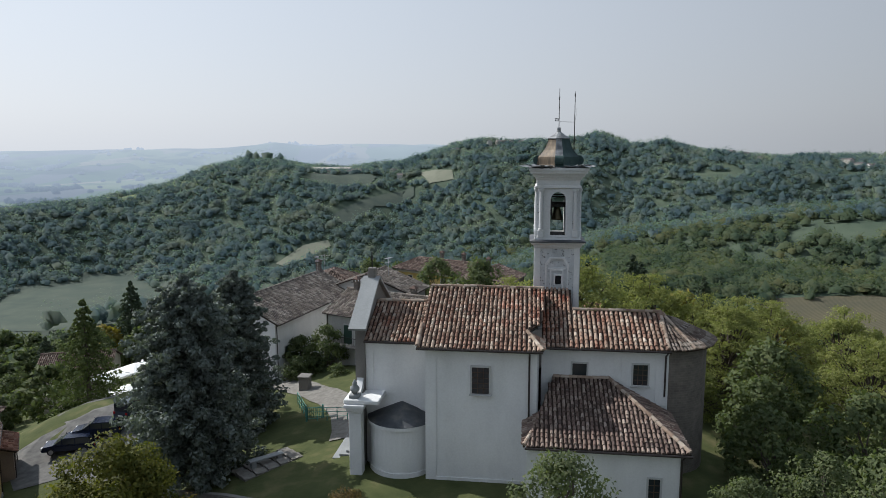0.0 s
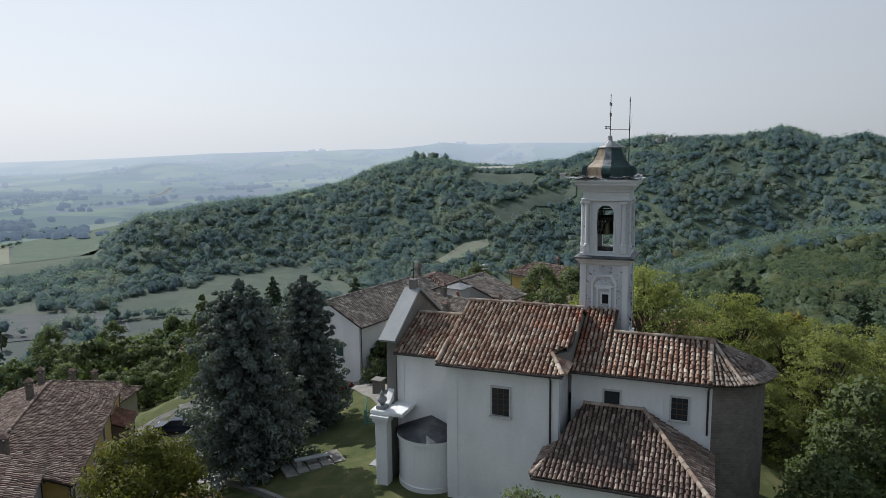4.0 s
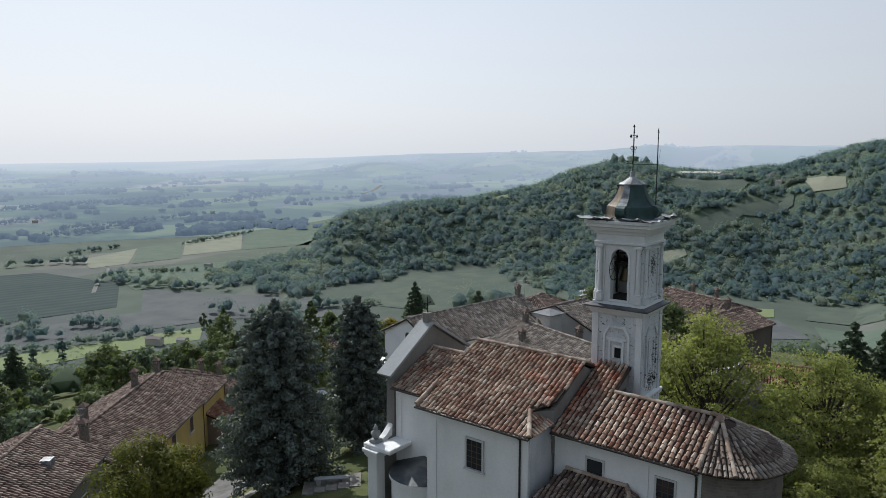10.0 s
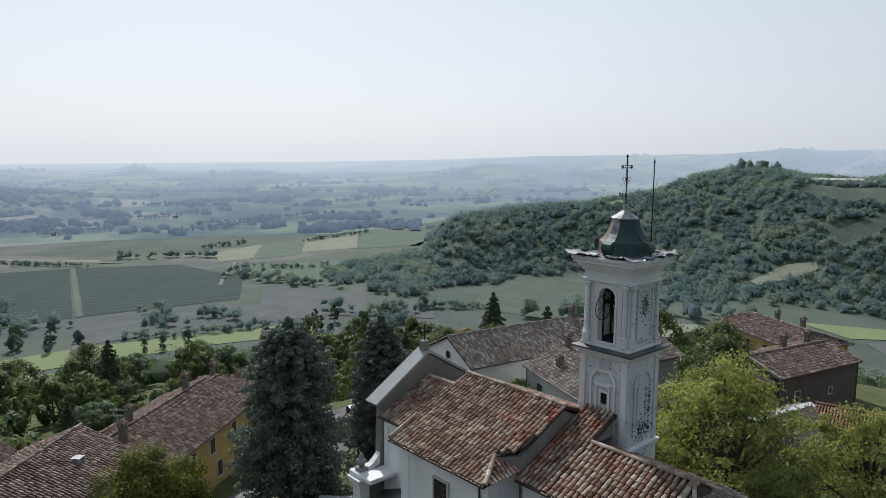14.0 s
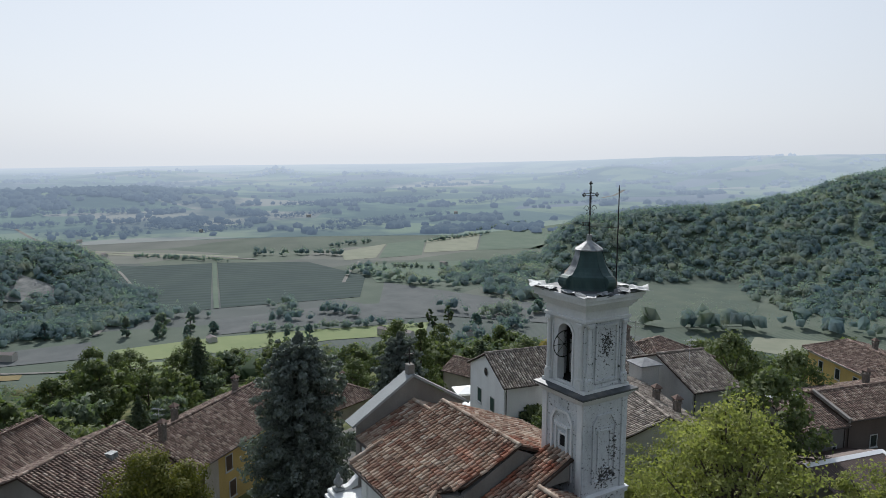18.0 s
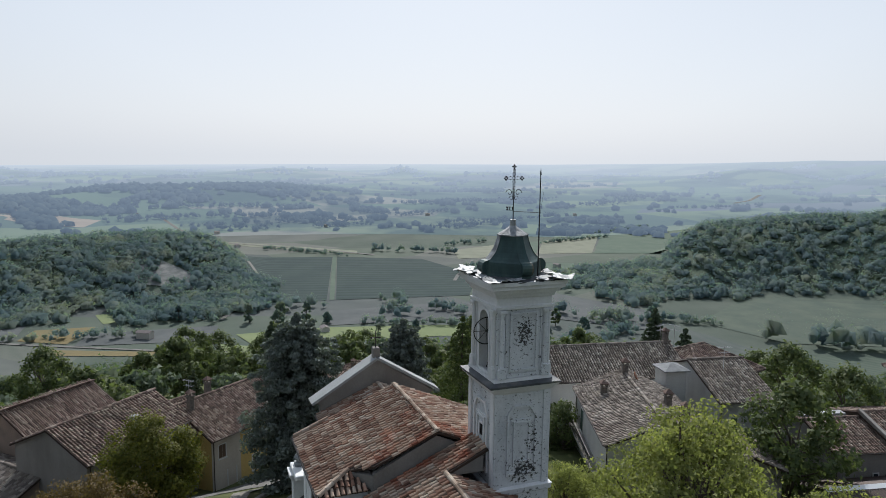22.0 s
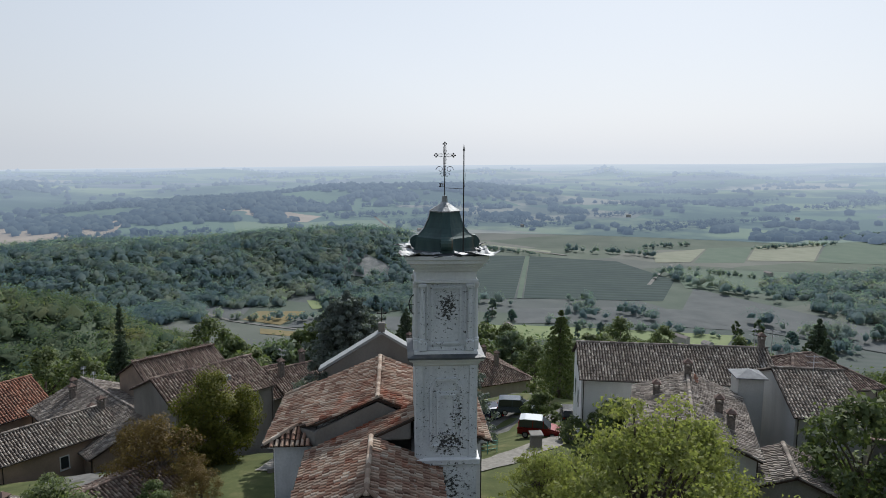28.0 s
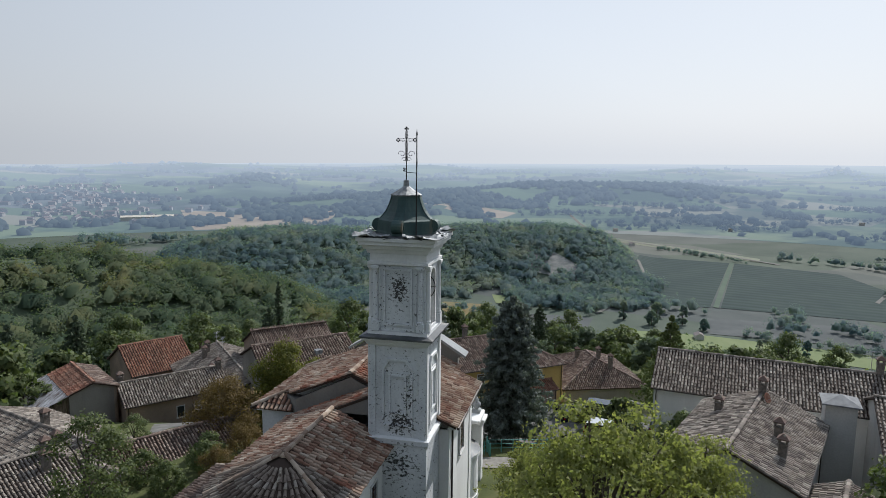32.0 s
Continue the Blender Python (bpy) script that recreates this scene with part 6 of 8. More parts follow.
corrugated(barn, [(4.1, 5.5, -0.25), (-4.3, 5.5, -0.25), (-4.3, 2.2, 0.92), (4.1, 2.2, 0.92)], M_BROWNSHEET, 0.24, 0.035)
part("ridge_flashing", prism([(1.85, 0.86), (2.2, 1.05), (2.55, 0.84), (2.2, 1.0)], "x", -4.3, 4.1), M_LAMPW, barn, "white metal ridge flashing")
part("verge_flashing", prism([(-1.9, -0.4), (2.2, 0.98), (2.2, 1.02), (-1.9, -0.36)], "x", 3.8, 4.2), M_LAMPW, barn, "white metal verge flashing")
redshed = house("low shed with a red tile roof", 2.6, 36.8, 12, 8.8, 5.6, -6.5, -0.2, 1.0, M_CEMENT, M_TILE_RED, over=0.3)

# near farm to the south-west
farm = house("long farm building with a weathered tile roof", -10.4, -33.0, 73, 13.5, 8.4, -6.0, -0.6, 1.0, M_RUBBLE, M_TILE_GREY, over=0.35, chimneys=((4.6, -1.2, 0.8), (0.5, 0.3, 0.8), (6.0, 0.6, 0.7)))
farm2 = house("hipped farmhouse with two brick chimneys", -2.7, -28.6, -26, 12.0, 8.4, -6.0, 0.0, 1.7, M_RUBBLE, M_TILE_GREY, hips=(3.2, 0), over=0.35, chimneys=((-2.6, 0.5, 0.9), (-2.2, 1.6, 0.9)))
low = house("long low outbuilding with a ribbed tile roof", -12.9, -23.3, 144, 10.5, 5.4, -4.0, -0.75, 0.3, M_RUBBLE, M_TILE_BROWN, over=0.3)

# open shed: a tiled ridge with a rusty sheet lean-to on timber posts
SH = 55.0
open_shed = thing("open_shed", "open timber shed with rusty sheets and old red tiles", "shed", -25.7, -42.3, 0, SH)
east = lambda v: -0.5 - 0.37 * v
for u0, u1, v0, v1, kind in ((-4.2, 4.2, 0.0, 2.3, "tile"), (-4.4, 4.2, 2.2, 6.0, "sheet")):
    plane = [(u0, -v1, east(v1)), (u1, -v1, east(v1)), (u1, -v0, east(v0)), (u0, -v0, east(v0))]
    if kind == "tile":
        deck(plane, open_shed)
        tile_sheet(plane, M_TILE_RED, open_shed, 0.28, 0.45, 3)
    else:
        corrugated(open_shed, plane, M_SHEET, 0.22, 0.03)
plane = [(4.2, 2.4, -1.35), (-4.2, 2.4, -1.35), (-4.2, 0, -0.5), (4.2, 0, -0.5)]
deck(plane, open_shed)
tile_sheet(plane, M_TILE_BROWN, open_shed, 0.28, 0.45, 3)
ridge_caps((-4.2, 0, -0.42), (4.2, 0, -0.42), M_TILE_RED, open_shed, 0.15, 0.45)
part("back_wall", box(-4.0, 1.9, -8.5, 4.0, 2.2, -1.35), M_RUBBLE, open_shed)
part("end_wall", prism([(-2.2, -8.5), (2.2, -8.5), (2.2, -1.35), (0, -0.65), (-2.2, -1.45)], "x", 3.7, 4.0), M_CEMENT, open_shed)
for u in (-4.1, -1.4, 1.3, 4.0):
    part("post", add_cyl(bmesh.new(), (u, -5.6, -9.0), (u, -5.6, east(5.7)), 0.13, 0.11, 6), M_WOOD, open_shed)
part("beam", box(-4.3, -5.7, east(5.7) - 0.24, 4.2, -5.5, east(5.7) - 0.04), M_WOOD, open_shed)
for k in range(9):
    part("plank", box(3.6 + 0.02 * (k % 2), -2.4 - 0.36 * k, -8.8, 3.66 + 0.02 * (k % 2), -2.08 - 0.36 * k, east(2.4 + 0.36 * k) - 0.12 - 0.2 * (k % 3)), M_WOOD, open_shed)


# ---- cars ----
def car(label, x, y, z, rz, length, tall, colour, roof=None, van=False, sx=0.0):
    """A parked car facing its own +x: body, glass, wheels and lamps."""
    c = thing("car", label, "car", x, y, z, rz, "parked cars")
    a, w = length / 2, 0.88
    waist = tall * (0.56 if van else 0.6)
    low = [(-a, 0.32), (-a + 0.06, waist * 0.98), (a * 0.55, waist), (a - 0.12, waist * 0.82), (a, 0.52), (a - 0.05, 0.3)]
    bm = prism(low, "y", -w, w)
    es = [e for e in bm.edges if abs(e.verts[0].co.y - e.verts[1].co.y) < 0.01]
    bmesh.ops.bevel(bm, geom=es, offset=0.09, segments=2, affect="EDGES")
    part("body", bm, colour, c, smooth=False)
    top = [(-a + 0.12, waist), (-a + (0.22 if van else 0.5), tall - 0.06), (-a + 0.7, tall), (a * 0.12, tall - 0.02), (a * 0.55, waist)]
    part("glasshouse", prism(top, "y", -w + 0.13, w - 0.13), M_GLASS, c, "dark tinted windows")
    roof_p = [(-a + (0.2 if van else 0.48), tall - 0.05), (-a + 0.7, tall + 0.025), (a * 0.12, tall + 0.005), (a * 0.16, tall - 0.05)]
    part("roof", prism(roof_p, "y", -w + 0.11, w - 0.11), roof or colour, c)
    for s in (-1, 1):
        for px in (-a + 0.16, -a * 0.28, a * 0.2):
            part("pillar", prism([(px - 0.04, waist), (px + 0.04, waist), (px + 0.07, tall - 0.03), (px - 0.01, tall - 0.03)], "y", s * (w - 0.14), s * (w - 0.11)), colour, c)
        for px in (-a * 0.62, a * 0.62):
            wheel = new("wheel")
            wheel.parent = c
            wheel.matrix_basis = pose(px, s * (w - 0.09), 0.31)
            part("tyre", add_cyl(bmesh.new(), (0, -0.1, 0), (0, 0.1, 0), 0.31, 0.31, 16), M_TYRE, wheel)
            part("rim", add_cyl(bmesh.new(), (0, -0.11, 0), (0, 0.11, 0), 0.2, 0.2, 12), M_RIM, wheel)
        part("tail_lamp", box(-a - 0.01, s * 0.68 - 0.1, waist * 0.72, -a + 0.05, s * 0.68 + 0.1, waist * 0.92), M_LAMPR, c)
        part("headlight", box(a - 0.13, s * 0.64 - 0.16, 0.56, a - 0.02, s * 0.64 + 0.16, 0.7), M_LAMPW, c)
        part("mirror", box(a * 0.42, s * (w + 0.02) - 0.07, waist, a * 0.42 + 0.1, s * (w + 0.02) + 0.07, waist + 0.13), colour, c)
    part("number_plate", box(-a - 0.015, -0.25, 0.5, -a + 0.03, 0.25, 0.61), M_LAMPW, c)
    return c


P_NAVY, P_GREY, P_RED, P_BLACK, P_SILVER = paint("navy_car_paint", (0.012, 0.018, 0.04)), paint("slate_car_paint", (0.05, 0.065, 0.085)), paint("dark_red_car_paint", (0.16, 0.012, 0.012)), paint("black_car_paint", (0.012, 0.013, 0.016)), paint("silver_car_paint", (0.45, 0.47, 0.48))


def ground_at(x, y, lift=0.08):
    return float(height(x, y)) + lift


car("dark navy estate car parked beside the lane", -42.6, 6.5, ground_at(-42.6, 6.5), 200, 4.4, 1.45, P_NAVY)
car("second dark navy car parked by the hedge", -41.0, 8.2, ground_at(-41, 8.2), 196, 4.2, 1.45, P_NAVY)
car("slate blue minivan parked below the square", -38.7, 11.0, ground_at(-38.7, 11), 80, 4.5, 1.75, P_GREY, None, True)
car("dark red minivan with a pale roof beside the house", -27.2, 10.9, ground_at(-27.2, 10.9), 75, 4.0, 1.75, P_RED, P_SILVER, True)
car("black car parked in the shade of the square", -36.4, 16.2, ground_at(-36.4, 16.2), 170, 4.2, 1.42, P_BLACK)
car("pale car parked behind the village house", -13.5, 37.6, ground_at(-13.5, 37.6), 120, 4.1, 1.45, P_SILVER)


# ---- terrace with white canopies ----
def canopy(x, y, rz, w, d, top):
    g = ground_at(x, y, 0)
    c = thing("canopy", "white canvas canopy on thin posts over the terrace", "canopy", x, y, g, rz, "terrace canopies")
    h = top - g
    bm = bmesh.new()
    ring = [bm.verts.new((sx * w / 2, sy * d / 2, h - 0.55)) for sx, sy in ((-1, -1), (1, -1), (1, 1), (-1, 1))]
    low = [bm.verts.new((v.co.x, v.co.y, h - 0.8)) for v in ring]
    tip = bm.verts.new((0, 0, h))
    for k in range(4):
        bm.faces.new((ring[k], ring[(k + 1) % 4], tip))
        bm.faces.new((low[k], low[(k + 1) % 4], ring[(k + 1) % 4], ring[k]))
    ob = part("canvas", bm, M_CANVAS, c)
    ob.modifiers.new("thick", "SOLIDIFY").thickness = 0.01
    for sx in (-1, 1):
        for sy in (-1, 1):
            part("post", add_cyl(bmesh.new(), (sx * (w / 2 - 0.08), sy * (d / 2 - 0.08), -0.2), (sx * (w / 2 - 0.08), sy * (d / 2 - 0.08), h - 0.6), 0.04, 0.04, 6), M_FRAME, c)
    return c


for x, y in ((-52.6, 27.6), (-51.4, 31.0), (-50.6, 34.6), (-49.6, 38.2), (-48.6, 24.6)):
    canopy(x, y, 72, 3.4, 3.4, -7.0 if y > 26 else -7.6)
for x, y in ((-48.2, 27.5), (-47.0, 30.5), (-50.4, 23.4), (-46.4, 34)):
    g = ground_at(x, y, 0)
    t = thing("garden_table", "white round garden table on the terrace", "table", x, y, g, 0, "terrace tables")
    part("tabletop", add_cyl(bmesh.new(), (0, 0, 0.7), (0, 0, 0.74), 0.6, 0.6, 16), M_CANVAS, t)
    part("leg", add_cyl(bmesh.new(), (0, 0, -0.1), (0, 0, 0.7), 0.05, 0.05, 8), M_FRAME, t)
    part("foot", add_cyl(bmesh.new(), (0, 0, 0), (0, 0, 0.04), 0.28, 0.25, 12), M_FRAME, t)
restaurant = house("low house with a tile roof beyond the terrace", -63.0, 36.5, 20, 9.0, 6.0, -16, -9.0, -7.6, M_CREAM, M_TILE_BROWN)

# ---- church forecourt ----
fence = thing("railing", "turquoise-green painted metal railing beside the path", "railing")
line = [(-21.0, 6.0), (-18.7, 1.6), (-15.2, 0.5)]
for (x0, y0), (x1, y1) in zip(line, line[1:]):
    n = int(math.hypot(x1 - x0, y1 - y0) / 0.9)
    for k in range(n + 1):
        f = k / n
        x, y = x0 + (x1 - x0) * f, y0 + (y1 - y0) * f
        part("post", add_cyl(bmesh.new(), (x, y, ground_at(x, y, -0.2)), (x, y, ground_at(x, y, 1.05)), 0.035, 0.035, 6), M_GREENPAINT, fence)
        if k < n:
            xn, yn = x0 + (x1 - x0) * (k + 1) / n, y0 + (y1 - y0) * (k + 1) / n
            for h in (0.35, 0.7, 1.03):
                part("rail", add_cyl(bmesh.new(), (x, y, ground_at(x, y, h)), (xn, yn, ground_at(xn, yn, h)), 0.025, 0.025, 6), M_GREENPAINT, fence)
gate = thing("gate", "turquoise-green panel gate at the lawn", "gate", -18.7, 1.4, ground_at(-18.7, 1.4), 20)
for k in range(8):
    part("gate_bar", box(0.1 + 0.145 * k, -0.012, 0.12, 0.125 + 0.145 * k, 0.012, 1.0), M_GREENPAINT, gate)
for z in (0.1, 0.98):
    part("gate_rail", box(0.06, -0.02, z, 1.2, 0.02, z + 0.045), M_GREENPAINT, gate)
part("gate_post", box(-0.06, -0.06, -0.3, 0.06, 0.06, 1.2), M_GREENPAINT, gate)
part("gate_post", box(1.2, -0.06, -0.3, 1.32, 0.06, 1.2), M_GREENPAINT, gate)
steps = thing("steps", "worn stone steps before the church front", "steps", -12.75, YC, 0)
for k in range(3):
    part("step", box(-0.45 - 0.4 * (k + 1), -2.4 - 0.25 * k, -1.2, -0.1 - 0.4 * k, 2.4 + 0.25 * k, 0.3 - 0.16 * (k + 1), 0.02), M_COPING, steps)
bench = thing("bench", "low pale stone bench on the lawn", "bench", -19.1, -5.8, ground_at(-19.1, -5.8), 45)
part("seat", box(-1.2, -0.25, 0.38, 1.2, 0.25, 0.48, 0.02), M_COPING, bench)
for s in (-1, 1):
    part("support", box(s * 0.9 - 0.15, -0.2, -0.2, s * 0.9 + 0.15, 0.2, 0.38), M_COPING, bench)
pad = thing("paving", "square of pale stone paving slabs round the bench", "paving", -19.1, -5.8, 0, 45, kind="structure")
for i in range(5):
    for j in range(3):
        x, y = -2.0 + i * 0.82, -1.3 + j * 0.82
        wx, wy = -19.1 + (x + 0.4 - y - 0.4) * 0.7071, -5.8 + (x + y + 0.8) * 0.7071
        z = ground_at(wx, wy, 0.1)
        part("slab", box(x, y, z - 0.3, x + 0.79, y + 0.79, z + 0.03 + 0.01 * ((i * 3 + j) % 2)), M_GRAVEL, pad)
pedestal = thing("pedestal", "small grey stone pedestal under the trees", "pedestal", -21.5, 9.4, ground_at(-21.5, 9.4))
part("block", box(-0.45, -0.45, -0.3, 0.45, 0.45, 1.1, 0.04), M_CEMENT, pedestal)
part("cap", box(-0.55, -0.55, 1.1, 0.55, 0.55, 1.25, 0.03), M_CEMENT, pedestal)
wall_pts = [(-30.0, -3.0), (-27.6, -5.3), (-24.6, -7.8), (-20.0, -10.3), (-16.5, -12.0)]
retaining = thing("retaining_wall", "low grey retaining wall along the lawn", "wall", kind="structure")
for (x0, y0), (x1, y1) in zip(wall_pts, wall_pts[1:]):
    d = Vector((x1 - x0, y1 - y0, 0)).normalized()
    n = Vector((-d.y, d.x, 0)) * 0.15
    bm = bmesh.new()
    q = []
    for x, y in ((x0, y0), (x1, y1)):
        g = ground_at(x, y, 0)
        q += [(x - n.x, y - n.y, g - 1.5), (x + n.x, y + n.y, g - 1.5), (x + n.x, y + n.y, g + 0.35), (x - n.x, y - n.y, g + 0.35)]
    v = [bm.verts.new(p) for p in q]
    for f in ((0, 1, 2, 3), (7, 6, 5, 4), (0, 4, 5, 1), (1, 5, 6, 2), (2, 6, 7, 3), (3, 7, 4, 0)):
        bm.faces.new([v[k] for k in f])
    part("wall_length", bm, M_CEMENT, retaining)


# ---- aerials ----
def aerial(x, y, z, rz, h=1.8):
    a = thing("aerial", "thin metal television aerial on a roof", "aerial", x, y, z, rz, "roof aerials")
    part("mast", add_cyl(bmesh.new(), (0, 0, -0.6), (0, 0, h), 0.025, 0.02, 6), M_RIM, a)
    for hh, n, ln in ((h - 0.1, 7, 1.2), (h - 0.6, 5, 0.9)):
        part("boom", add_cyl(bmesh.new(), (-ln / 2, 0, hh), (ln / 2, 0, hh), 0.014, 0.014, 5), M_RIM, a)
        for k in range(n):
            x = -ln / 2 + ln * k / (n - 1)
            part("rod", add_cyl(bmesh.new(), (x, -0.26, hh), (x, 0.26, hh), 0.009, 0.009, 4), M_RIM, a)
    return a


for x, y, z, rz in ((-26.6, 32.6, 5.4, 30), (-27.1, 31.2, 5.4, 110), (-38.4, -14.6, 0.9, 40), (-42.6, -37.0, -2.0, 20), (-40.9, -35.2, -2.1, 20), (-18.4, 31.4, 5.4, 75)):
    aerial(x, y, z, rz)


dish = thing("satellite_dish", "small red satellite dish on a roof", "satellite dish", -18.2, 21.4, 4.75, 140)
bm = bmesh.new()
add_lathe(bm, [(0.02, 0.0), (0.18, 0.03), (0.3, 0.09), (0.38, 0.16), (0.36, 0.17), (0.05, 0.03)], 18)
bmesh.ops.rotate(bm, verts=bm.verts, cent=(0, 0, 0), matrix=Matrix.Rotation(radians(65), 3, "X"))
bmesh.ops.translate(bm, verts=bm.verts, vec=(0, 0, 0.75))
part("reflector", bm, M_TILE_RED, dish, smooth=True)
part("mast", add_cyl(bmesh.new(), (0, 0.02, -0.3), (0, 0.02, 0.75), 0.03, 0.03, 6), M_RIM, dish)
part("feed_arm", add_cyl(bmesh.new(), (0, 0, 0.55), (0, -0.42, 0.85), 0.015, 0.015, 5), M_RIM, dish)


# ---- far houses ----
def far_houses(label, spots, seed, size, wall=None, roof=None):
    rng = np.random.default_rng(seed)
    wv, wf, rv, rf = [], [], [], []
    for x, y in spots:
        L, W, H = size * rng.uniform(0.8, 1.8), size * rng.uniform(0.65, 1.0), size * rng.uniform(0.45, 0.8)
        t = rng.choice([0.3, 0.3, 1.9, 1.2]) + rng.normal(0, 0.15)
        c, s = math.cos(t), math.sin(t)
        z = float(height(x, y))
        at = lambda u, v, h: (x + c * u - s * v, y + s * u + c * v, z + h)
        k = len(wv)
        a, b, r = L / 2, W / 2, H + W * 0.22
        wv += [at(-a, -b, -3), at(a, -b, -3), at(a, b, -3), at(-a, b, -3), at(-a, -b, H), at(a, -b, H), at(a, b, H), at(-a, b, H), at(-a, 0, r), at(a, 0, r)]
        wf += [(k, k + 1, k + 5, k + 4), (k + 2, k + 3, k + 7, k + 6), (k + 1, k + 2, k + 6, k + 9, k + 5), (k + 3, k, k + 4, k + 8, k + 7)]
        k = len(rv)
        o = 0.4
        rv += [at(-a - o, -b - o, H - 0.1), at(a + o, -b - o, H - 0.1), at(a + o, 0, r + 0.1), at(-a - o, 0, r + 0.1), at(a + o, b + o, H - 0.1), at(-a - o, b + o, H - 0.1)]
        rf += [(k, k + 1, k + 2, k + 3), (k + 4, k + 5, k + 3, k + 2)]
    far = thing("far_houses", label, "houses", kind="stuff")
    link_mesh("far_walls", wv, wf, wall or M_FARWALL, far)
    link_mesh("far_roofs", rv, rf, roof or M_FARROOF, far)
    return far


def polar(a, r):
    return -r * math.sin(radians(a)), r * math.cos(radians(a))


rng = np.random.default_rng(12)
town = [polar(rng.normal(131.5, 3.2), rng.uniform(1280, 2150)) for _ in range(210)]
# town walls and roofs carry emissive haze over their own colours
m = Mat("hazy_town_plaster", 0.9)
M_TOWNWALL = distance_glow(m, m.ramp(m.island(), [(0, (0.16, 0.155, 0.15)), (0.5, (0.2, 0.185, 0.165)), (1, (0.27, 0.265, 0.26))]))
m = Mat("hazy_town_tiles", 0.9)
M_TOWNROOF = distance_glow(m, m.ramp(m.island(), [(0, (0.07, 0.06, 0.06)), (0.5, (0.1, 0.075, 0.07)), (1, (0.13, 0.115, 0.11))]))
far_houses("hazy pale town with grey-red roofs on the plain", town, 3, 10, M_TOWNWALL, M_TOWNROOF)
far_houses("scattered farmhouses on the valley floor", [(-500, -43), (-480, 85), (-404, 265), (-431, 203), (-415, 215), (-396, 258), (-1000, 60), (-1100, -200), (-900, -420), (-700, 420), (-1250, 240), (-1400, 500), (-1500, -100), (-1300, 820), (-1180, 40)], 4, 6.5)
far_houses("farms and villas along the wooded ridge", [polar(a, r) for a, r in ((18.6, 985), (17.6, 990), (16.2, 985), (15.2, 980), (12.0, 985), (11.4, 960), (6.5, 990), (3.6, 995), (2.6, 1000), (1.7, 1000), (0.8, 1000), (-6.0, 1000), (-16.2, 1000), (-17.2, 1000), (-18.4, 990), (-25.2, 990), (-26.0, 980), (-27.0, 990), (-24.4, 1000))], 5, 9)
for wx, wy, wr, wlab in ((-1073, -810, 128, "at the edge of the town"), (-318, 966, 18, "on top of the wooded ridge")):
    works = thing("works_hall", "long low pale industrial hall " + wlab, "hall", wx, wy, float(height(wx, wy)), wr)
    part("wall", box(-45, -14, -2, 45, 14, 7), M_FARWALL, works)
    part("roof", prism([(-15, 7.02), (15, 7.02), (15, 7.3), (0, 9.5), (-15, 7.3)], "x", -46, 46), M_FARWALL, works)


# ---- trees ----
def leaves(rng, centres, radii, per, size, squash=0.8, droop=0.0, up=0.4, tri=False, round_off=0.5):
    """Leaf tufts scattered in the outer part of many small clumps: folded quads, as vertices, faces and normals."""
    vs, fs = [], []
    c = np.repeat(centres, per, 0)
    mid = centres.mean(0)
    r = np.repeat(radii, per)
    d = rng.normal(size=(len(c), 3))
    d /= np.linalg.norm(d, axis=1)[:, None]
    d[:, 2] *= squash
    p = c + d * (r * rng.uniform(0.45, 1.05, len(c)))[:, None]
    n = d + rng.normal(0, 0.6, d.shape)
    n[:, 2] += up
    n /= np.linalg.norm(n, axis=1)[:, None]
    soft = d + 0.9 * (c - mid) / np.linalg.norm(c - mid, axis=1).max() + np.array((0, 0, 0.3))
    soft /= np.linalg.norm(soft, axis=1)[:, None]
    n[(n * soft).sum(1) < 0] *= -1
    soft = soft * round_off + n * (1 - round_off)
    soft /= np.linalg.norm(soft, axis=1)[:, None]
    t = np.cross(n, rng.normal(size=n.shape))
    t /= np.linalg.norm(t, axis=1)[:, None]
    b = np.cross(n, t)
    s = (size * rng.uniform(0.6, 1.3, len(c)))[:, None]
    b[:, 2] -= droop
    if tri:
        three = np.stack([p - t * s * 0.9 - b * s * 0.3, p + t * s * 0.9 - b * s * 0.3, p + b * s * 1.1 + n * s * 0.1], 1)
        k = np.arange(len(c)) * 3
        return three.reshape(-1, 3), np.stack([k, k + 1, k + 2], 1), np.repeat(soft, 3, 0)
    quad = np.stack([p - t * s, p - b * s * 0.55 + n * s * 0.15, p + t * s, p + b * s * 0.55 + n * s * 0.15], 1)
    k = np.arange(len(c)) * 4
    return quad.reshape(-1, 3), np.stack([k, k + 1, k + 2, k + 3], 1), np.repeat(soft, 4, 0)


def soften(me, normals):
    """Lets loose leaves shade as the round clump they belong to."""
    me.shade_smooth()
    me.attributes.new("custom_normal", "FLOAT_VECTOR", "POINT").data.foreach_set("vector", normals.astype(np.float32).ravel())
    me.update()


def limb_mesh(bm, p, q, r0, r1, rng, bend=0.1, n=4):
    last, rl = Vector(p), r0
    for i in range(1, n + 1):
        f = i / n
        s = Vector(p).lerp(Vector(q), f) + Vector(rng.normal(0, bend, 3)) * (1 if i < n else 0)
        add_cyl(bm, last, s, rl, r0 + (r1 - r0) * f, 5)
        last, rl = s, r0 + (r1 - r0) * f


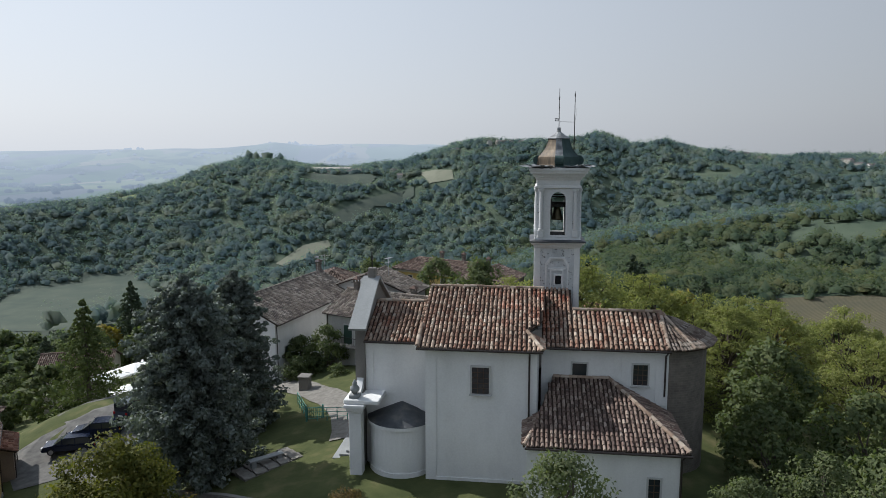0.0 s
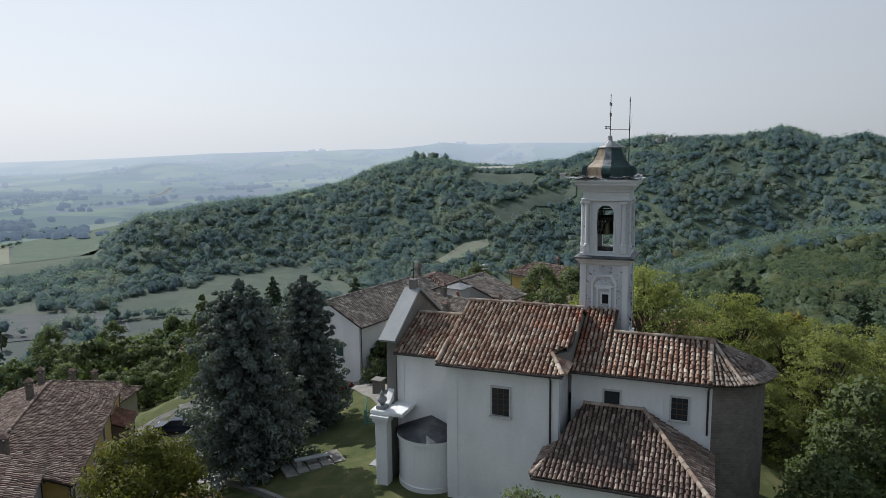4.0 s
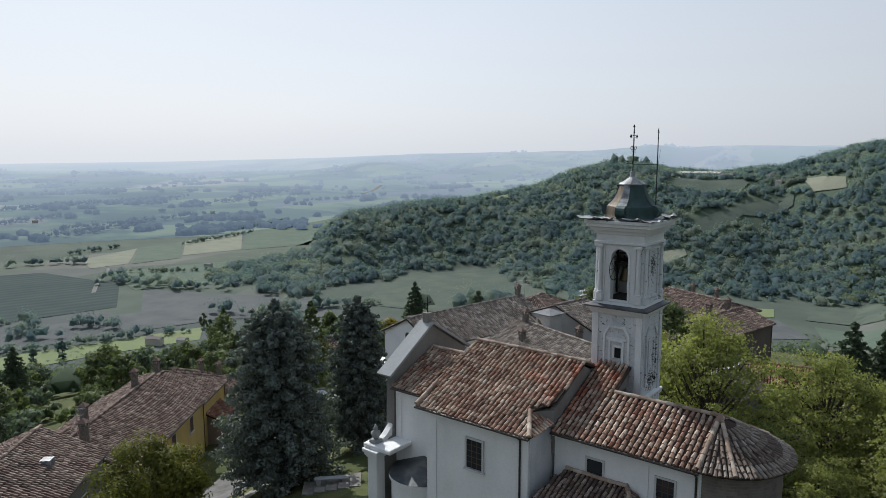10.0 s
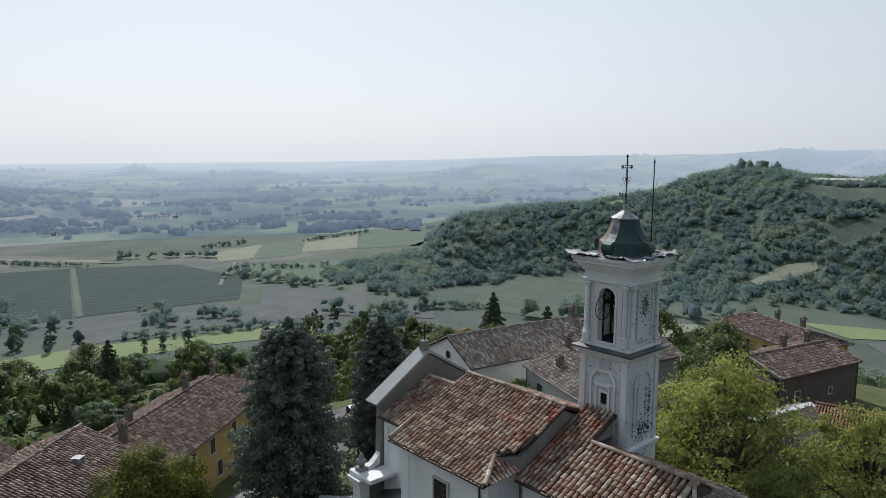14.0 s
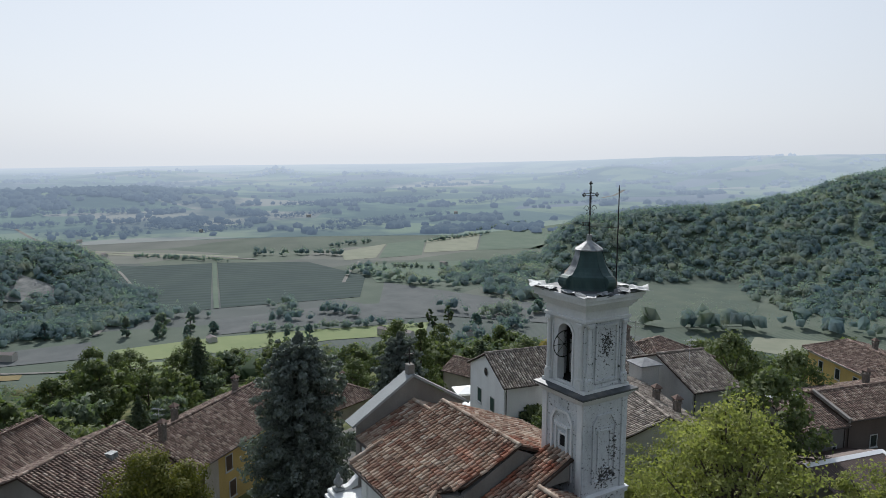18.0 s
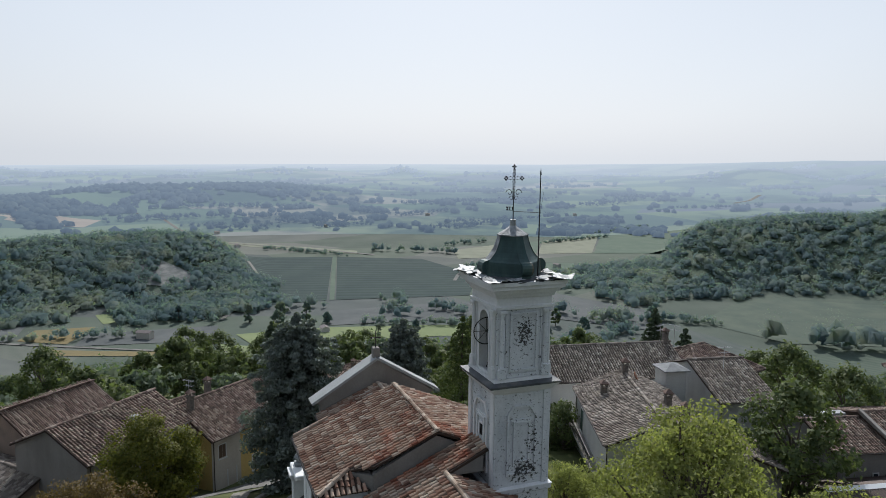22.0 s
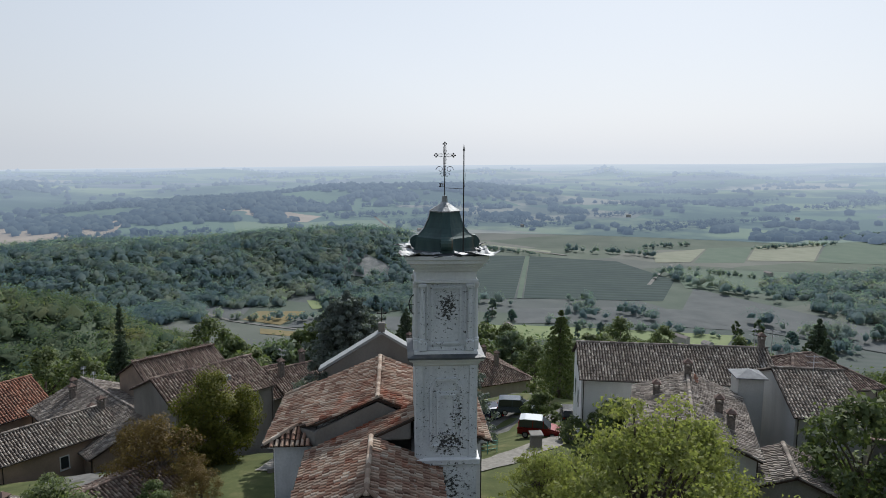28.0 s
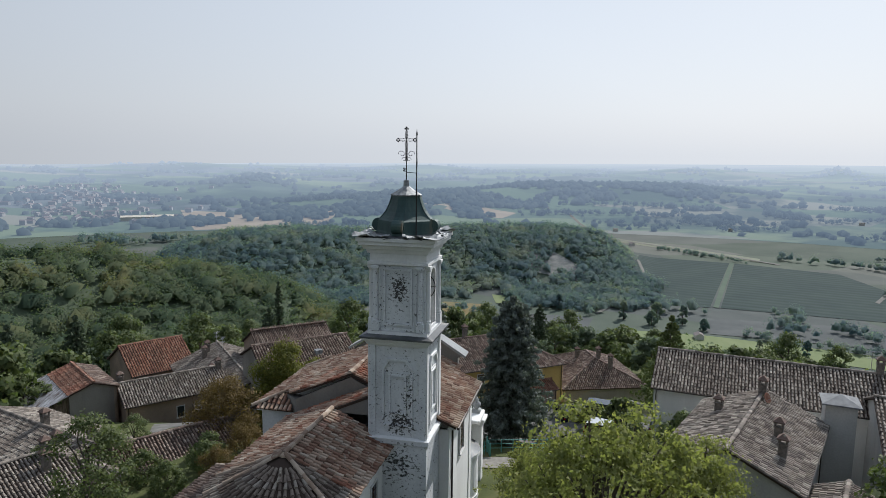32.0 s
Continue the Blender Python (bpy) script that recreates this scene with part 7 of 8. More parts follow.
def broad_tree(label, seed, height_m, spread, leaf, clumps=40, per=70, size=0.22, low=0.25, shape="round", thick=None, name="tree", tri=False, clump=(0.2, 0.36), squash=0.8, round_off=0.5):
    """A broadleaf tree at the origin: trunk, limbs and a ragged crown."""
    rng = np.random.default_rng(seed)
    t = thing(name, label, "tree")
    th = thick or height_m * 0.028
    bm = bmesh.new()
    limb_mesh(bm, (0, 0, -0.4), (rng.normal(0, 0.2), rng.normal(0, 0.2), height_m * 0.6), th, th * 0.4, rng)
    part("trunk", bm, M_BARK, t)
    ce, ra = [], []
    bm = bmesh.new()
    lobes = rng.uniform(0, 6.3, 3)
    uneven = 0.02 if shape == "round" else 0.2
    for k in range(clumps):
        f = rng.uniform(0, 1)
        zz = low + (1 - low) * f
        w = {"round": math.sin(math.pi * min(1, 0.16 + 0.84 * f)) ** 0.6, "cone": (1 - f) ** 0.8 + 0.06, "wide": math.sin(math.pi * min(1, 0.3 + 0.68 * f)) ** 0.7}[shape]
        a = rng.uniform(0, 2 * math.pi)
        rr = spread * w * math.sqrt(rng.uniform(0.12, 1.0)) * (1 + uneven * (math.sin(2 * a + 5 * f + lobes[0]) + 0.7 * math.sin(5 * a - 7 * f + lobes[1]))) * rng.uniform(0.88, 1.14)
        c = (rr * math.cos(a), rr * math.sin(a), height_m * zz * (0.94 + 0.35 * uneven * math.sin(3 * a + lobes[2])))
        ce.append(c)
        ra.append(spread * rng.uniform(*clump))
        if k % 4 == 0:
            limb_mesh(bm, (0, 0, max(height_m * 0.15, c[2] * 0.6)), c, th * 0.35, th * 0.08, rng, 0.12, 3)
    part("limb_frame", bm, M_BARK, t)
    vs, fs, soft = leaves(rng, np.array(ce), np.array(ra), per, size, squash, tri=tri, round_off=round_off)
    soften(link_mesh("crown", vs, fs, leaf, t).data, soft)
    return t


def conifer(label, seed, height_m, spread, leaf, tiers=16, per=9, size=0.3, droop=0.25, low=0.08, full=1.0, tuft=30, name="conifer", curve=0.9):
    """A conifer: straight trunk and tiers of boughs with needle tufts along them."""
    rng = np.random.default_rng(seed)
    t = thing(name, label, "tree")
    part("trunk", add_cyl(bmesh.new(), (0, 0, -0.4), (0, 0, height_m * 0.97), height_m * 0.022, 0.03, 8), M_BARK, t)
    ce, ra = [], []
    bm = bmesh.new()
    for k in range(tiers):
        f = k / (tiers - 1)
        z = height_m * (low + (1 - low) * f)
        reach = spread * ((1 - f) ** curve * full + 0.04) * (rng.uniform(0.84, 1.14) if curve < 0.5 else 1)
        for i in range(per):
            a = 2 * math.pi * (i + 0.5 * (k % 2)) / per + rng.normal(0, 0.18)
            rr = reach * rng.uniform(0.72, 1.12)
            for s in np.linspace(0.3, 1, 4):
                ce.append((rr * s * math.cos(a), rr * s * math.sin(a), z - droop * rr * s * s + rng.normal(0, 0.12)))
                ra.append(max(0.16, reach * 0.2 * (1.15 - 0.5 * s)))
            if i % 3 == 0:
                add_cyl(bm, (0, 0, z), (rr * 0.9 * math.cos(a), rr * 0.9 * math.sin(a), z - droop * rr * 0.8), 0.05, 0.015, 4)
    part("bough_frame", bm, M_BARK, t)
    vs, fs, soft = leaves(rng, np.array(ce), np.array(ra), tuft, size, 0.6, 0.15, round_off=0.15)
    soften(link_mesh("needles", vs, fs, leaf, t).data, soft)
    return t


def put(ob, x, y, rz=0.0, s=1.0, z=None):
    zz = float(height(x, y)) if z is None else z
    ob.matrix_basis = pose(x, y, zz, 0, 0, rz) @ Matrix.Diagonal((s, s, s, 1))
    return ob


def plant(ob, x, y, rz=0.0, s=1.0, z=None, sz=1.0):
    zz = float(height(x, y)) if z is None else z
    c = copy_thing(ob, pose(x, y, zz, 0, 0, rz))
    c.scale = (s, s, s * sz)
    return c


put(conifer("large blue-grey cedar beside the church lawn", 11, 13.9, 4.7, M_LEAF_CEDAR, 24, 12, 0.14, 0.0, 0.08, 0.9, 60, "cedar", 0.36), -23.9, -6.5, 0, 1, -2.5)
put(conifer("tall blue-grey cedar behind the lawn", 12, 12.9, 3.6, M_LEAF_CEDAR, 24, 11, 0.14, 0.0, 0.07, 0.9, 52, "cedar", 0.4), -24.6, 2.5, 0, 1, -2.7)
put(conifer("slim drooping conifer below the square", 13, 12.5, 5.0, M_LEAF_FIR, 14, 7, 0.18, 0.42, 0.18, 0.95, 22, "conifer", 0.9), -48.7, 18.1, 0, 1, -8.7)
acacia = put(broad_tree("large yellow-green acacia behind the church", 21, 12.5, 5.6, M_LEAF_BRIGHT, 360, 84, 0.1, 0.2, "wide", name="acacia", tri=True, clump=(0.07, 0.23), squash=0.4, round_off=0.22), 2.0, 9.9, 0, 1.12, -2.8)
tagged(acacia, group="acacias behind the church")
for x, y, s, rz, top in ((8.5, 14.5, 0.86, 70, 8.6), (-3.6, 14.6, 0.85, 200, 7.8), (-2.2, 7.6, 0.62, 265, 5.6), (-4.2, 6.2, 0.46, 110, 6.0), (-6.8, 8.2, 0.42, 320, 4.4), (14.5, 9.5, 0.8, 140, 7.6), (19.5, 15.0, 0.8, 20, 6.4), (24.0, 6.0, 0.8, 33, 5.4), (27.0, 18.0, 0.85, 190, 5.0), (9.8, 5.4, 0.62, 150, 4.8), (6.0, 7.4, 0.6, 40, 5.6), (12.5, 14.0, 0.8, 250, 7.0)):
    plant(acacia, x, y, rz, s, top - 12.3 * s)
put(broad_tree("round yellow-green tree beside the lane", 22, 8.8, 3.5, M_LEAF_ROUND, 90, 330, 0.11, 0.12, "round"), -22.4, -17.4, 0, 1, -3.2)
bush = put(broad_tree("sparse rusty brown autumn tree", 23, 7.2, 3.0, M_LEAF_RUST, 70, 120, 0.085, 0.2, "wide", tri=True), -16.6, -20.0, 0, 1, -3.2)
plant(bush, -19.5, -22.5, 130, 0.85, -3.4)
plant(bush, -10.8, -15.4, 40, 0.5, -0.9)
plant(bush, -7.6, -15.8, 210, 0.42, -0.6)
plant(bush, -13.6, -16.7, 300, 0.45, -1.0)
sparse = put(broad_tree("thin young ash tree with light foliage", 24, 9.0, 2.5, M_LEAF_ASH, 44, 110, 0.1, 0.3, "round", name="young_tree", tri=True), -0.2, -19.6, 0, 1, -1.7)
for x, y, s, rz, top in ((8.5, -15.5, 0.75, 40, 4.6), (12.2, -14.5, 0.85, 100, 5.6), (14.6, -17.0, 0.95, 220, 6.2), (-8.5, -25.0, 0.6, 77, 2.6), (-5.0, -27.5, 0.62, 290, 2.4), (-12.5, -26.0, 0.5, 10, 1.8)):
    plant(sparse, x, y, rz, s, top - 9 * s)
dark = put(broad_tree("dark leafy tree at the edge of the village", 25, 11.5, 4.0, M_LEAF, 64, 76, 0.22, 0.12, "round", tri=True), -7.2, 27.6, 0, 0.95, -3.0)
for x, y, s, rz, top in ((12.6, -6.5, 0.62, 60, 4.4), (13.5, -1.5, 0.6, 150, 4.8), (16.5, -11.5, 0.7, 200, 4.2), (22.0, -13.0, 0.75, 20, 3.2), (23.0, -3.0, 0.8, 280, 4.2), (15.0, 1.5, 0.72, 250, 6.4), (18.0, -6.0, 0.74, 310, 5.4), (-11.5, 27.0, 0.5, 5, 2.6), (-21.6, 16.6, 0.55, 80, 2.6), (-19.6, 13.2, 0.36, 170, -0.2), (-17.2, 13.4, 0.3, 260, -0.6), (-23.5, 13.2, 0.4, 30, 0.4),
                          (-6.0, -18.5, 0.3, 15, 1.6), (-9.2, -17.6, 0.34, 100, 1.8), (-3.2, -21.5, 0.36, 190, 2.0), (-11.6, -18.8, 0.32, 222, 1.4), (1.2, -17.4, 0.3, 300, 1.6), (4.6, -16.6, 0.4, 45, 2.4), (-7.2, -21.2, 0.34, 77, 1.6), (3.2, -21.0, 0.42, 12, 2.2), (7.5, -19.5, 0.45, 140, 2.4)):
    plant(dark, x, y, rz, s, top - 11.3 * s)
green = put(broad_tree("leafy green tree on the hillside", 31, 9.0, 4.0, M_LEAF, 42, 54, 0.38, 0.15, "round", tri=True), -20, -48, 0)
light = put(broad_tree("yellow-green tree on the hillside", 32, 8.5, 3.8, M_LEAF_ASH, 42, 54, 0.37, 0.15, "round", tri=True), -52, -22, 0)
grey = put(broad_tree("grey-green tree on the hillside", 33, 8.0, 3.4, M_LEAF_OLIVE, 40, 52, 0.37, 0.15, "wide", tri=True), -58, -30, 0)
gold = put(broad_tree("golden autumn tree on the hillside", 34, 8.0, 3.4, M_LEAF_YEL, 40, 52, 0.37, 0.15, "round", tri=True), 24, 24, 0)
fir = put(conifer("dark fir on the hillside", 35, 13, 4.4, M_LEAF_CONIF, 16, 9, 0.24, 0.3, 0.06, 0.95, 14, "fir", 0.72), -58, -14, 0, 0.62)
thin = put(conifer("slender dark cypress on the slope", 36, 14, 1.1, M_LEAF_CONIF, 18, 6, 0.26, -0.2, 0.05, 1.0, 10, "cypress", 0.5), -86.9, -50.7, 0, 1, -17)
# trees that close in on the village
for x, y, s, k, z in ((-75, -28, 1.1, "green", None), (-70, -44, 1.0, "fir", None), (-76, 70, 1.1, "fir", -19), (-47, 52, 1.0, "fir", None), (-24, 46, 0.9, "dark", None), (-31, 49, 1.0, "dark", None), (-14, 42, 0.8, "dark", None), (-40, 43, 0.9, "dark", None), (-33, 40, 0.6, "dark", None),
                      (-32, 12.2, 0.42, "green", None), (-24.5, 17.0, 0.42, "green", None), (-56, 22, 0.8, "green", None), (-66, 24, 0.7, "light", None), (-60, -4, 0.8, "green", None), (-64, -10, 0.9, "grey", None),
                      (-48, -20, 0.9, "light", None), (-54, -34, 1.0, "green", None), (-50, -40, 0.9, "dark", None), (-56, -48, 1.1, "dark", None), (-64, -52, 1.2, "green", None), (-40, -58, 1.0, "green", None), (-30, -58, 0.9, "light", None), (-22, -46, 0.6, "green", None), (-34, -44, 0.5, "green", None), (-45, -60, 1.0, "fir", None), (-36, -62, 1.0, "fir", None), (-62, -66, 1.2, "dark", None)):
    ob = {"fir": fir, "dark": dark, "green": green, "light": light, "grey": grey}[k]
    plant(ob, x, y, (x * 37 + y * 11) % 360, s, z)
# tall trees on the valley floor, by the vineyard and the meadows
poplar = put(broad_tree("tall hazy green tree beside the vineyard", 41, 17, 3.6, M_WOODS_HAZED, 40, 60, 0.55, 0.1, "round", name="tall_tree", tri=True), -520, 78, 0)
leafy = put(broad_tree("spreading hazy green tree on the valley floor", 42, 12, 5.0, M_WOODS_HAZED, 40, 60, 0.55, 0.1, "round", tri=True), -513, 54, 40)
pale = put(broad_tree("tall yellow-green tree beside the meadow", 43, 15, 3.6, M_WOODS_NEAR, 40, 60, 0.5, 0.12, "round", name="tall_tree", tri=True), -439, 265, 70)
for x, y, s, k in ((-527, 33, 1.0, poplar), (-492, 70, 0.7, poplar), (-505, 92, 0.8, leafy), (-541, 60, 1.05, leafy), (-447, 252, 0.8, pale), (-430, 352, 1.0, leafy), (-452, 120, 0.6, poplar), (-450, 132, 0.7, poplar), (-446, 148, 0.8, poplar), (-400, 236, 0.7, poplar), (-415, 276, 1.0, leafy), (-424, 243, 0.8, pale), (-560, -64, 0.9, leafy), (-546, -20, 0.9, poplar)):
    plant(k, x, y, (x * 37 + y * 11) % 360, s)
plant(fir, -92, -0.5, 35, 0.85)
plant(fir, 8.7, 23.6, 40, 0.8)
plant(fir, 10.4, 28.4, 130, 0.75)
plant(gold, 13.1, 19.7, 200, 1.05)
rng = np.random.default_rng(77)
KINDS = [(green, 0.36), (light, 0.2), (grey, 0.2), (gold, 0.03), (dark, 0.19), (fir, 0.02)]


def scatter(n, a0, a1, r0, r1, keep, smin=0.6, smax=1.15):
    """Trees of mixed kinds over a sector of the hillside."""
    placed = []
    for _ in range(n * 8):
        if len(placed) >= n:
            break
        a, r = rng.uniform(a0, a1), math.sqrt(rng.uniform(r0 * r0, r1 * r1))
        x, y = -r * math.sin(radians(a)), r * math.cos(radians(a))
        if not keep(x, y) or any((x - p) ** 2 + (y - q) ** 2 < 16 for p, q in placed):
            continue
        placed.append((x, y))
        ob = KINDS[int(rng.choice(len(KINDS), p=[w for _, w in KINDS]))][0]
        plant(ob, x, y, rng.uniform(0, 360), rng.uniform(smin, smax), float(height(x, y)) - 0.3, rng.uniform(0.85, 1.15))


scatter(115, 40, 140, 68, 128, lambda x, y: not (-66 < x < -30 and -2 < y < 24))
scatter(22, -70, -14, 34, 92, lambda x, y: x > 24)
scatter(26, 8, 44, 66, 110, lambda x, y: True)


# woods that nobody could count, far off: ragged crowns, in one mesh
ico = bmesh.new()
bmesh.ops.create_icosphere(ico, subdivisions=1, radius=1.0)
ICO_V = np.array([tuple(v.co) for v in ico.verts])
ICO_F = np.array([[v.index for v in f.verts] for f in ico.faces if f.calc_center_median().z > -0.3])
ico.free()


def crown_mesh(name, mat, rng, ce, rad, tall=1.15, tufts=0, leaf=0.5):
    """Lumpy crowns of uneven outline at the centres given; tufts: loose leaf sprays on each."""
    k, nv = len(ce), len(ICO_V)
    f = np.full((k, nv), 0.6 if tufts else 1.0)
    for amp, freq in ((0.17, 3.2), (0.12, 6.0)):
        d = rng.normal(size=(k, 3))
        d /= np.linalg.norm(d, axis=1)[:, None]
        f += amp * np.sin(freq * (d @ ICO_V.T) + rng.uniform(0, 6.3, k)[:, None])
    f += rng.normal(0, 0.1, (k, nv))
    wide = rng.uniform(0.8, 1.2, (k, 1))
    size = np.stack([rad[:, None] * f * wide, rad[:, None] * f / wide, rad[:, None] * f * tall * rng.uniform(0.85, 1.25, (k, 1))], -1)
    vs = (ce[:, None, :] + ICO_V[None] * size).reshape(-1, 3)
    fs = (ICO_F[None] + (np.arange(k) * nv)[:, None, None]).reshape(-1, 3)
    nrm = np.tile(ICO_V * 0.5 + np.array((0, 0, 0.7)), (k, 1))
    if tufts:
        d = rng.normal(size=(k * tufts, 3))
        d /= np.linalg.norm(d, axis=1)[:, None]
        d[:, 2] = np.abs(d[:, 2] + 0.15)
        out = rng.uniform(0.8, 1.2, k * tufts)[:, None] * np.repeat(rad, tufts)[:, None]
        p = np.repeat(ce, tufts, 0) + d * out * np.array((1, 1, tall))
        n = d * 0.8 + rng.normal(0, 0.45, d.shape) + np.array((0, 0, 0.35))
        n /= np.linalg.norm(n, axis=1)[:, None]
        u = np.cross(n, rng.normal(size=n.shape))
        u /= np.linalg.norm(u, axis=1)[:, None]
        w = np.cross(n, u)
        q = leaf * rng.uniform(0.6, 1.4, k * tufts)[:, None]
        tv = np.stack([p - u * q - w * q * 0.4, p + u * q - w * q * 0.4, p + w * q * 1.2], 1).reshape(-1, 3)
        tf = np.arange(k * tufts * 3).reshape(-1, 3)
        fs = np.concatenate([fs, tf + len(vs)])
        nrm = np.concatenate([nrm, np.repeat(d * 0.4 + n * 0.3 + np.array((0, 0, 0.7)), 3, 0)])
        vs = np.concatenate([vs, tv])
    me = bpy.data.meshes.new(name)
    me.vertices.add(len(vs))
    me.vertices.foreach_set("co", vs.ravel())
    me.loops.add(fs.size)
    me.loops.foreach_set("vertex_index", fs.ravel().astype(np.int32))
    me.polygons.add(len(fs))
    me.polygons.foreach_set("loop_start", (np.arange(len(fs)) * 3).astype(np.int32))
    me.update(calc_edges=True)
    me.validate()
    me.materials.append(mat)
    soften(me, nrm / np.linalg.norm(nrm, axis=1)[:, None])
    return new(name, me)


def wood_mesh(name, label, mat, r0, r1, a0, a1, count, size, seed, tufts=0, leaf=0.5):
    rng = np.random.default_rng(seed)
    k = count * 14
    a = rng.uniform(a0, a1, k)
    r = np.sqrt(rng.uniform(r0 * r0, r1 * r1, k))
    x, y = -r * np.sin(np.radians(a)), r * np.cos(np.radians(a))
    keep = rng.uniform(0, 1, k) < wooded(x, y)
    x, y = x[keep][:count], y[keep][:count]
    h = size * rng.uniform(0.6, 1.3, len(x)) * (1 + 0.18 * wave(x, y, 60))
    ce = np.stack([x, y, height(x, y) + h * 0.32], 1)
    return tagged(crown_mesh(name, mat, rng, ce, h * 0.78, 0.86, tufts, leaf), label, "woods", kind="stuff")


wood_mesh("woods", "mixed green woods on the northern ridge", M_WOODS_HAZED, 580, 1180, -34, 62, 11500, 8.4, 1, 36, 0.74)
wood_mesh("woods", "thick green woods on the near spur", M_WOODS_NEAR, 390, 720, -50, 6, 3000, 7.4, 7, 44, 0.6)
wood_mesh("woods", "dark woods round the quarry hill", M_WOODS_HAZED, 540, 1000, 82, 130, 4600, 8.2, 2, 38, 0.7)
wood_mesh("woods", "thick woods on the south-western spur", M_WOODS_NEAR, 215, 480, 98, 160, 2600, 6.2, 8, 84, 0.42)
wood_mesh("woods", "bushy woods on the slope below the village", M_WOODS_NEAR, 112, 250, -60, 160, 1500, 5.4, 3, 66, 0.4)
wood_mesh("woods", "trees and scrub down to the valley fields", M_WOODS_NEAR, 235, 470, -50, 100, 4600, 6.2, 4, 34, 0.58)


# tree lines and hedges of the valley: half the width, the height, and the line they stand on
TREE_LINES = (
    (3, 6, (-493, 121), (-477, 155), (-463, 203), (-444, 239)), (5, 11, (-908, 235), (-886, 280), (-862, 330), (-835, 342)),
    (9, 11, (-703, 305), (-620, 322), (-565, 346)),
    (4, 7, (-933, 361), (-961, 451)), (2, 9, (-1020, 731), (-1031, 784)), (3, 5, (-1078, 613), (-1019, 689), (-1080, 850)),
    (7, 11, (-570, 65), (-561, 107)), (6, 12, (-493, 291), (-460, 282), (-419, 366)), (8, 10, (-533, 356), (-470, 400)),
    (5, 5, (-975, 93), (-865, 198)), (8, 9, (-576, -68), (-590, -20), (-530, 10)), (4, 7, (-533, -162), (-516, -118), (-512, -47)),
    (5, 9, (-542, -49), (-569, -27), (-556, 16)), (6, 9, (-531, 199), (-490, 212)), (7, 10, (-585, 178), (-545, 165), (-507, 150)),
    (12, 11, (-818, -724), (-782, -626), (-853, -582)), (4, 6, (-740, 345), (-672, 404), (-589, 383)), (3, 6, (-909, 516), (-935, 590), (-962, 672)),
    (5, 20, (-459, 983), (-420, 1002), (-380, 1016)), (9, 9, (70, 1090), (107, 1092), (140, 1080)), (8, 9, (-452, 330), (-400, 300), (-372, 230)), (5, 8, (-560, -190), (-500, -230), (-440, -240)),
    (8, 19, (-350, 392), (-331, 412), (-308, 434), (-288, 458)), (7, 15, (-292, 480), (-253, 510), (-215, 525)), (4, 12, (-318, 424), (-300, 446)), (4, 7, (-400, 395), (-430, 352)))
FAR_LINES = (
    (9, 14, (-1290, 709), (-1265, 771)), (4, 10, (-1250, 488), (-1246, 562), (-1260, 689)),
    (12, 11, (-1346, 157), (-1343, 241), (-1315, 322)), (9, 10, (-1293, -6), (-1309, 75), (-1327, 155)), (9, 10, (-1476, 364), (-1410, 446), (-1470, 576)),
    (14, 11, (-1402, -148), (-1459, 9), (-1442, 178)), (10, 11, (-1266, 48), (-1238, 141)), (12, 11, (-1163, 415), (-1175, 490), (-1252, 654)),
    (10, 10, (-1245, 215), (-1270, 269), (-1275, 331)), (16, 12, (-1388, -686), (-1465, -517), (-1518, -397)), (12, 10, (-1046, -520), (-1110, -371), (-1144, -310)),
    (14, 12, (-1640, 520), (-1700, 800), (-1650, 960)), (12, 12, (-1560, -250), (-1620, 60), (-1580, 250)), (14, 12, (-1500, 980), (-1620, 1240)), (10, 10, (-1380, 1180), (-1300, 1380)))


def line_mesh(label, mat, lines, seed, gap=0.5):
    """Rows of uneven trees along lines over the land, in one mesh."""
    rng = np.random.default_rng(seed)
    ce, rad = [], []
    for wide, tall, *pts in lines:
        for (x0, y0), (x1, y1) in zip(pts, pts[1:]):
            n = int(math.hypot(x1 - x0, y1 - y0) / (tall * gap)) + 1
            n = int(n * max(1.0, wide / 5))
            for q in rng.uniform(0, 1, n):
                h = tall * rng.uniform(0.45, 1.25)
                x, y = x0 + (x1 - x0) * q + rng.normal(0, wide), y0 + (y1 - y0) * q + rng.normal(0, wide)
                ce.append((x, y, float(height(x, y)) + h * 0.48))
                rad.append(h * 0.52)
    return tagged(crown_mesh("hedgerows", mat, rng, np.array(ce), np.array(rad), 1.1, 60, 0.5), label, "hedgerow", kind="stuff")


line_mesh("hedgerows and rows of trees between the valley fields", M_WOODS_HAZED, TREE_LINES, 5)
# far trees glow a little more than the land, as painted haze
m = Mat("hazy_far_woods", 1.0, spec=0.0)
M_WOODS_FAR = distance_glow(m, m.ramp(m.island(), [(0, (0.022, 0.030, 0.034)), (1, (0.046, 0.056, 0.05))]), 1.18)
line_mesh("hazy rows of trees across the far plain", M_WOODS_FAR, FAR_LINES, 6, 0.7)


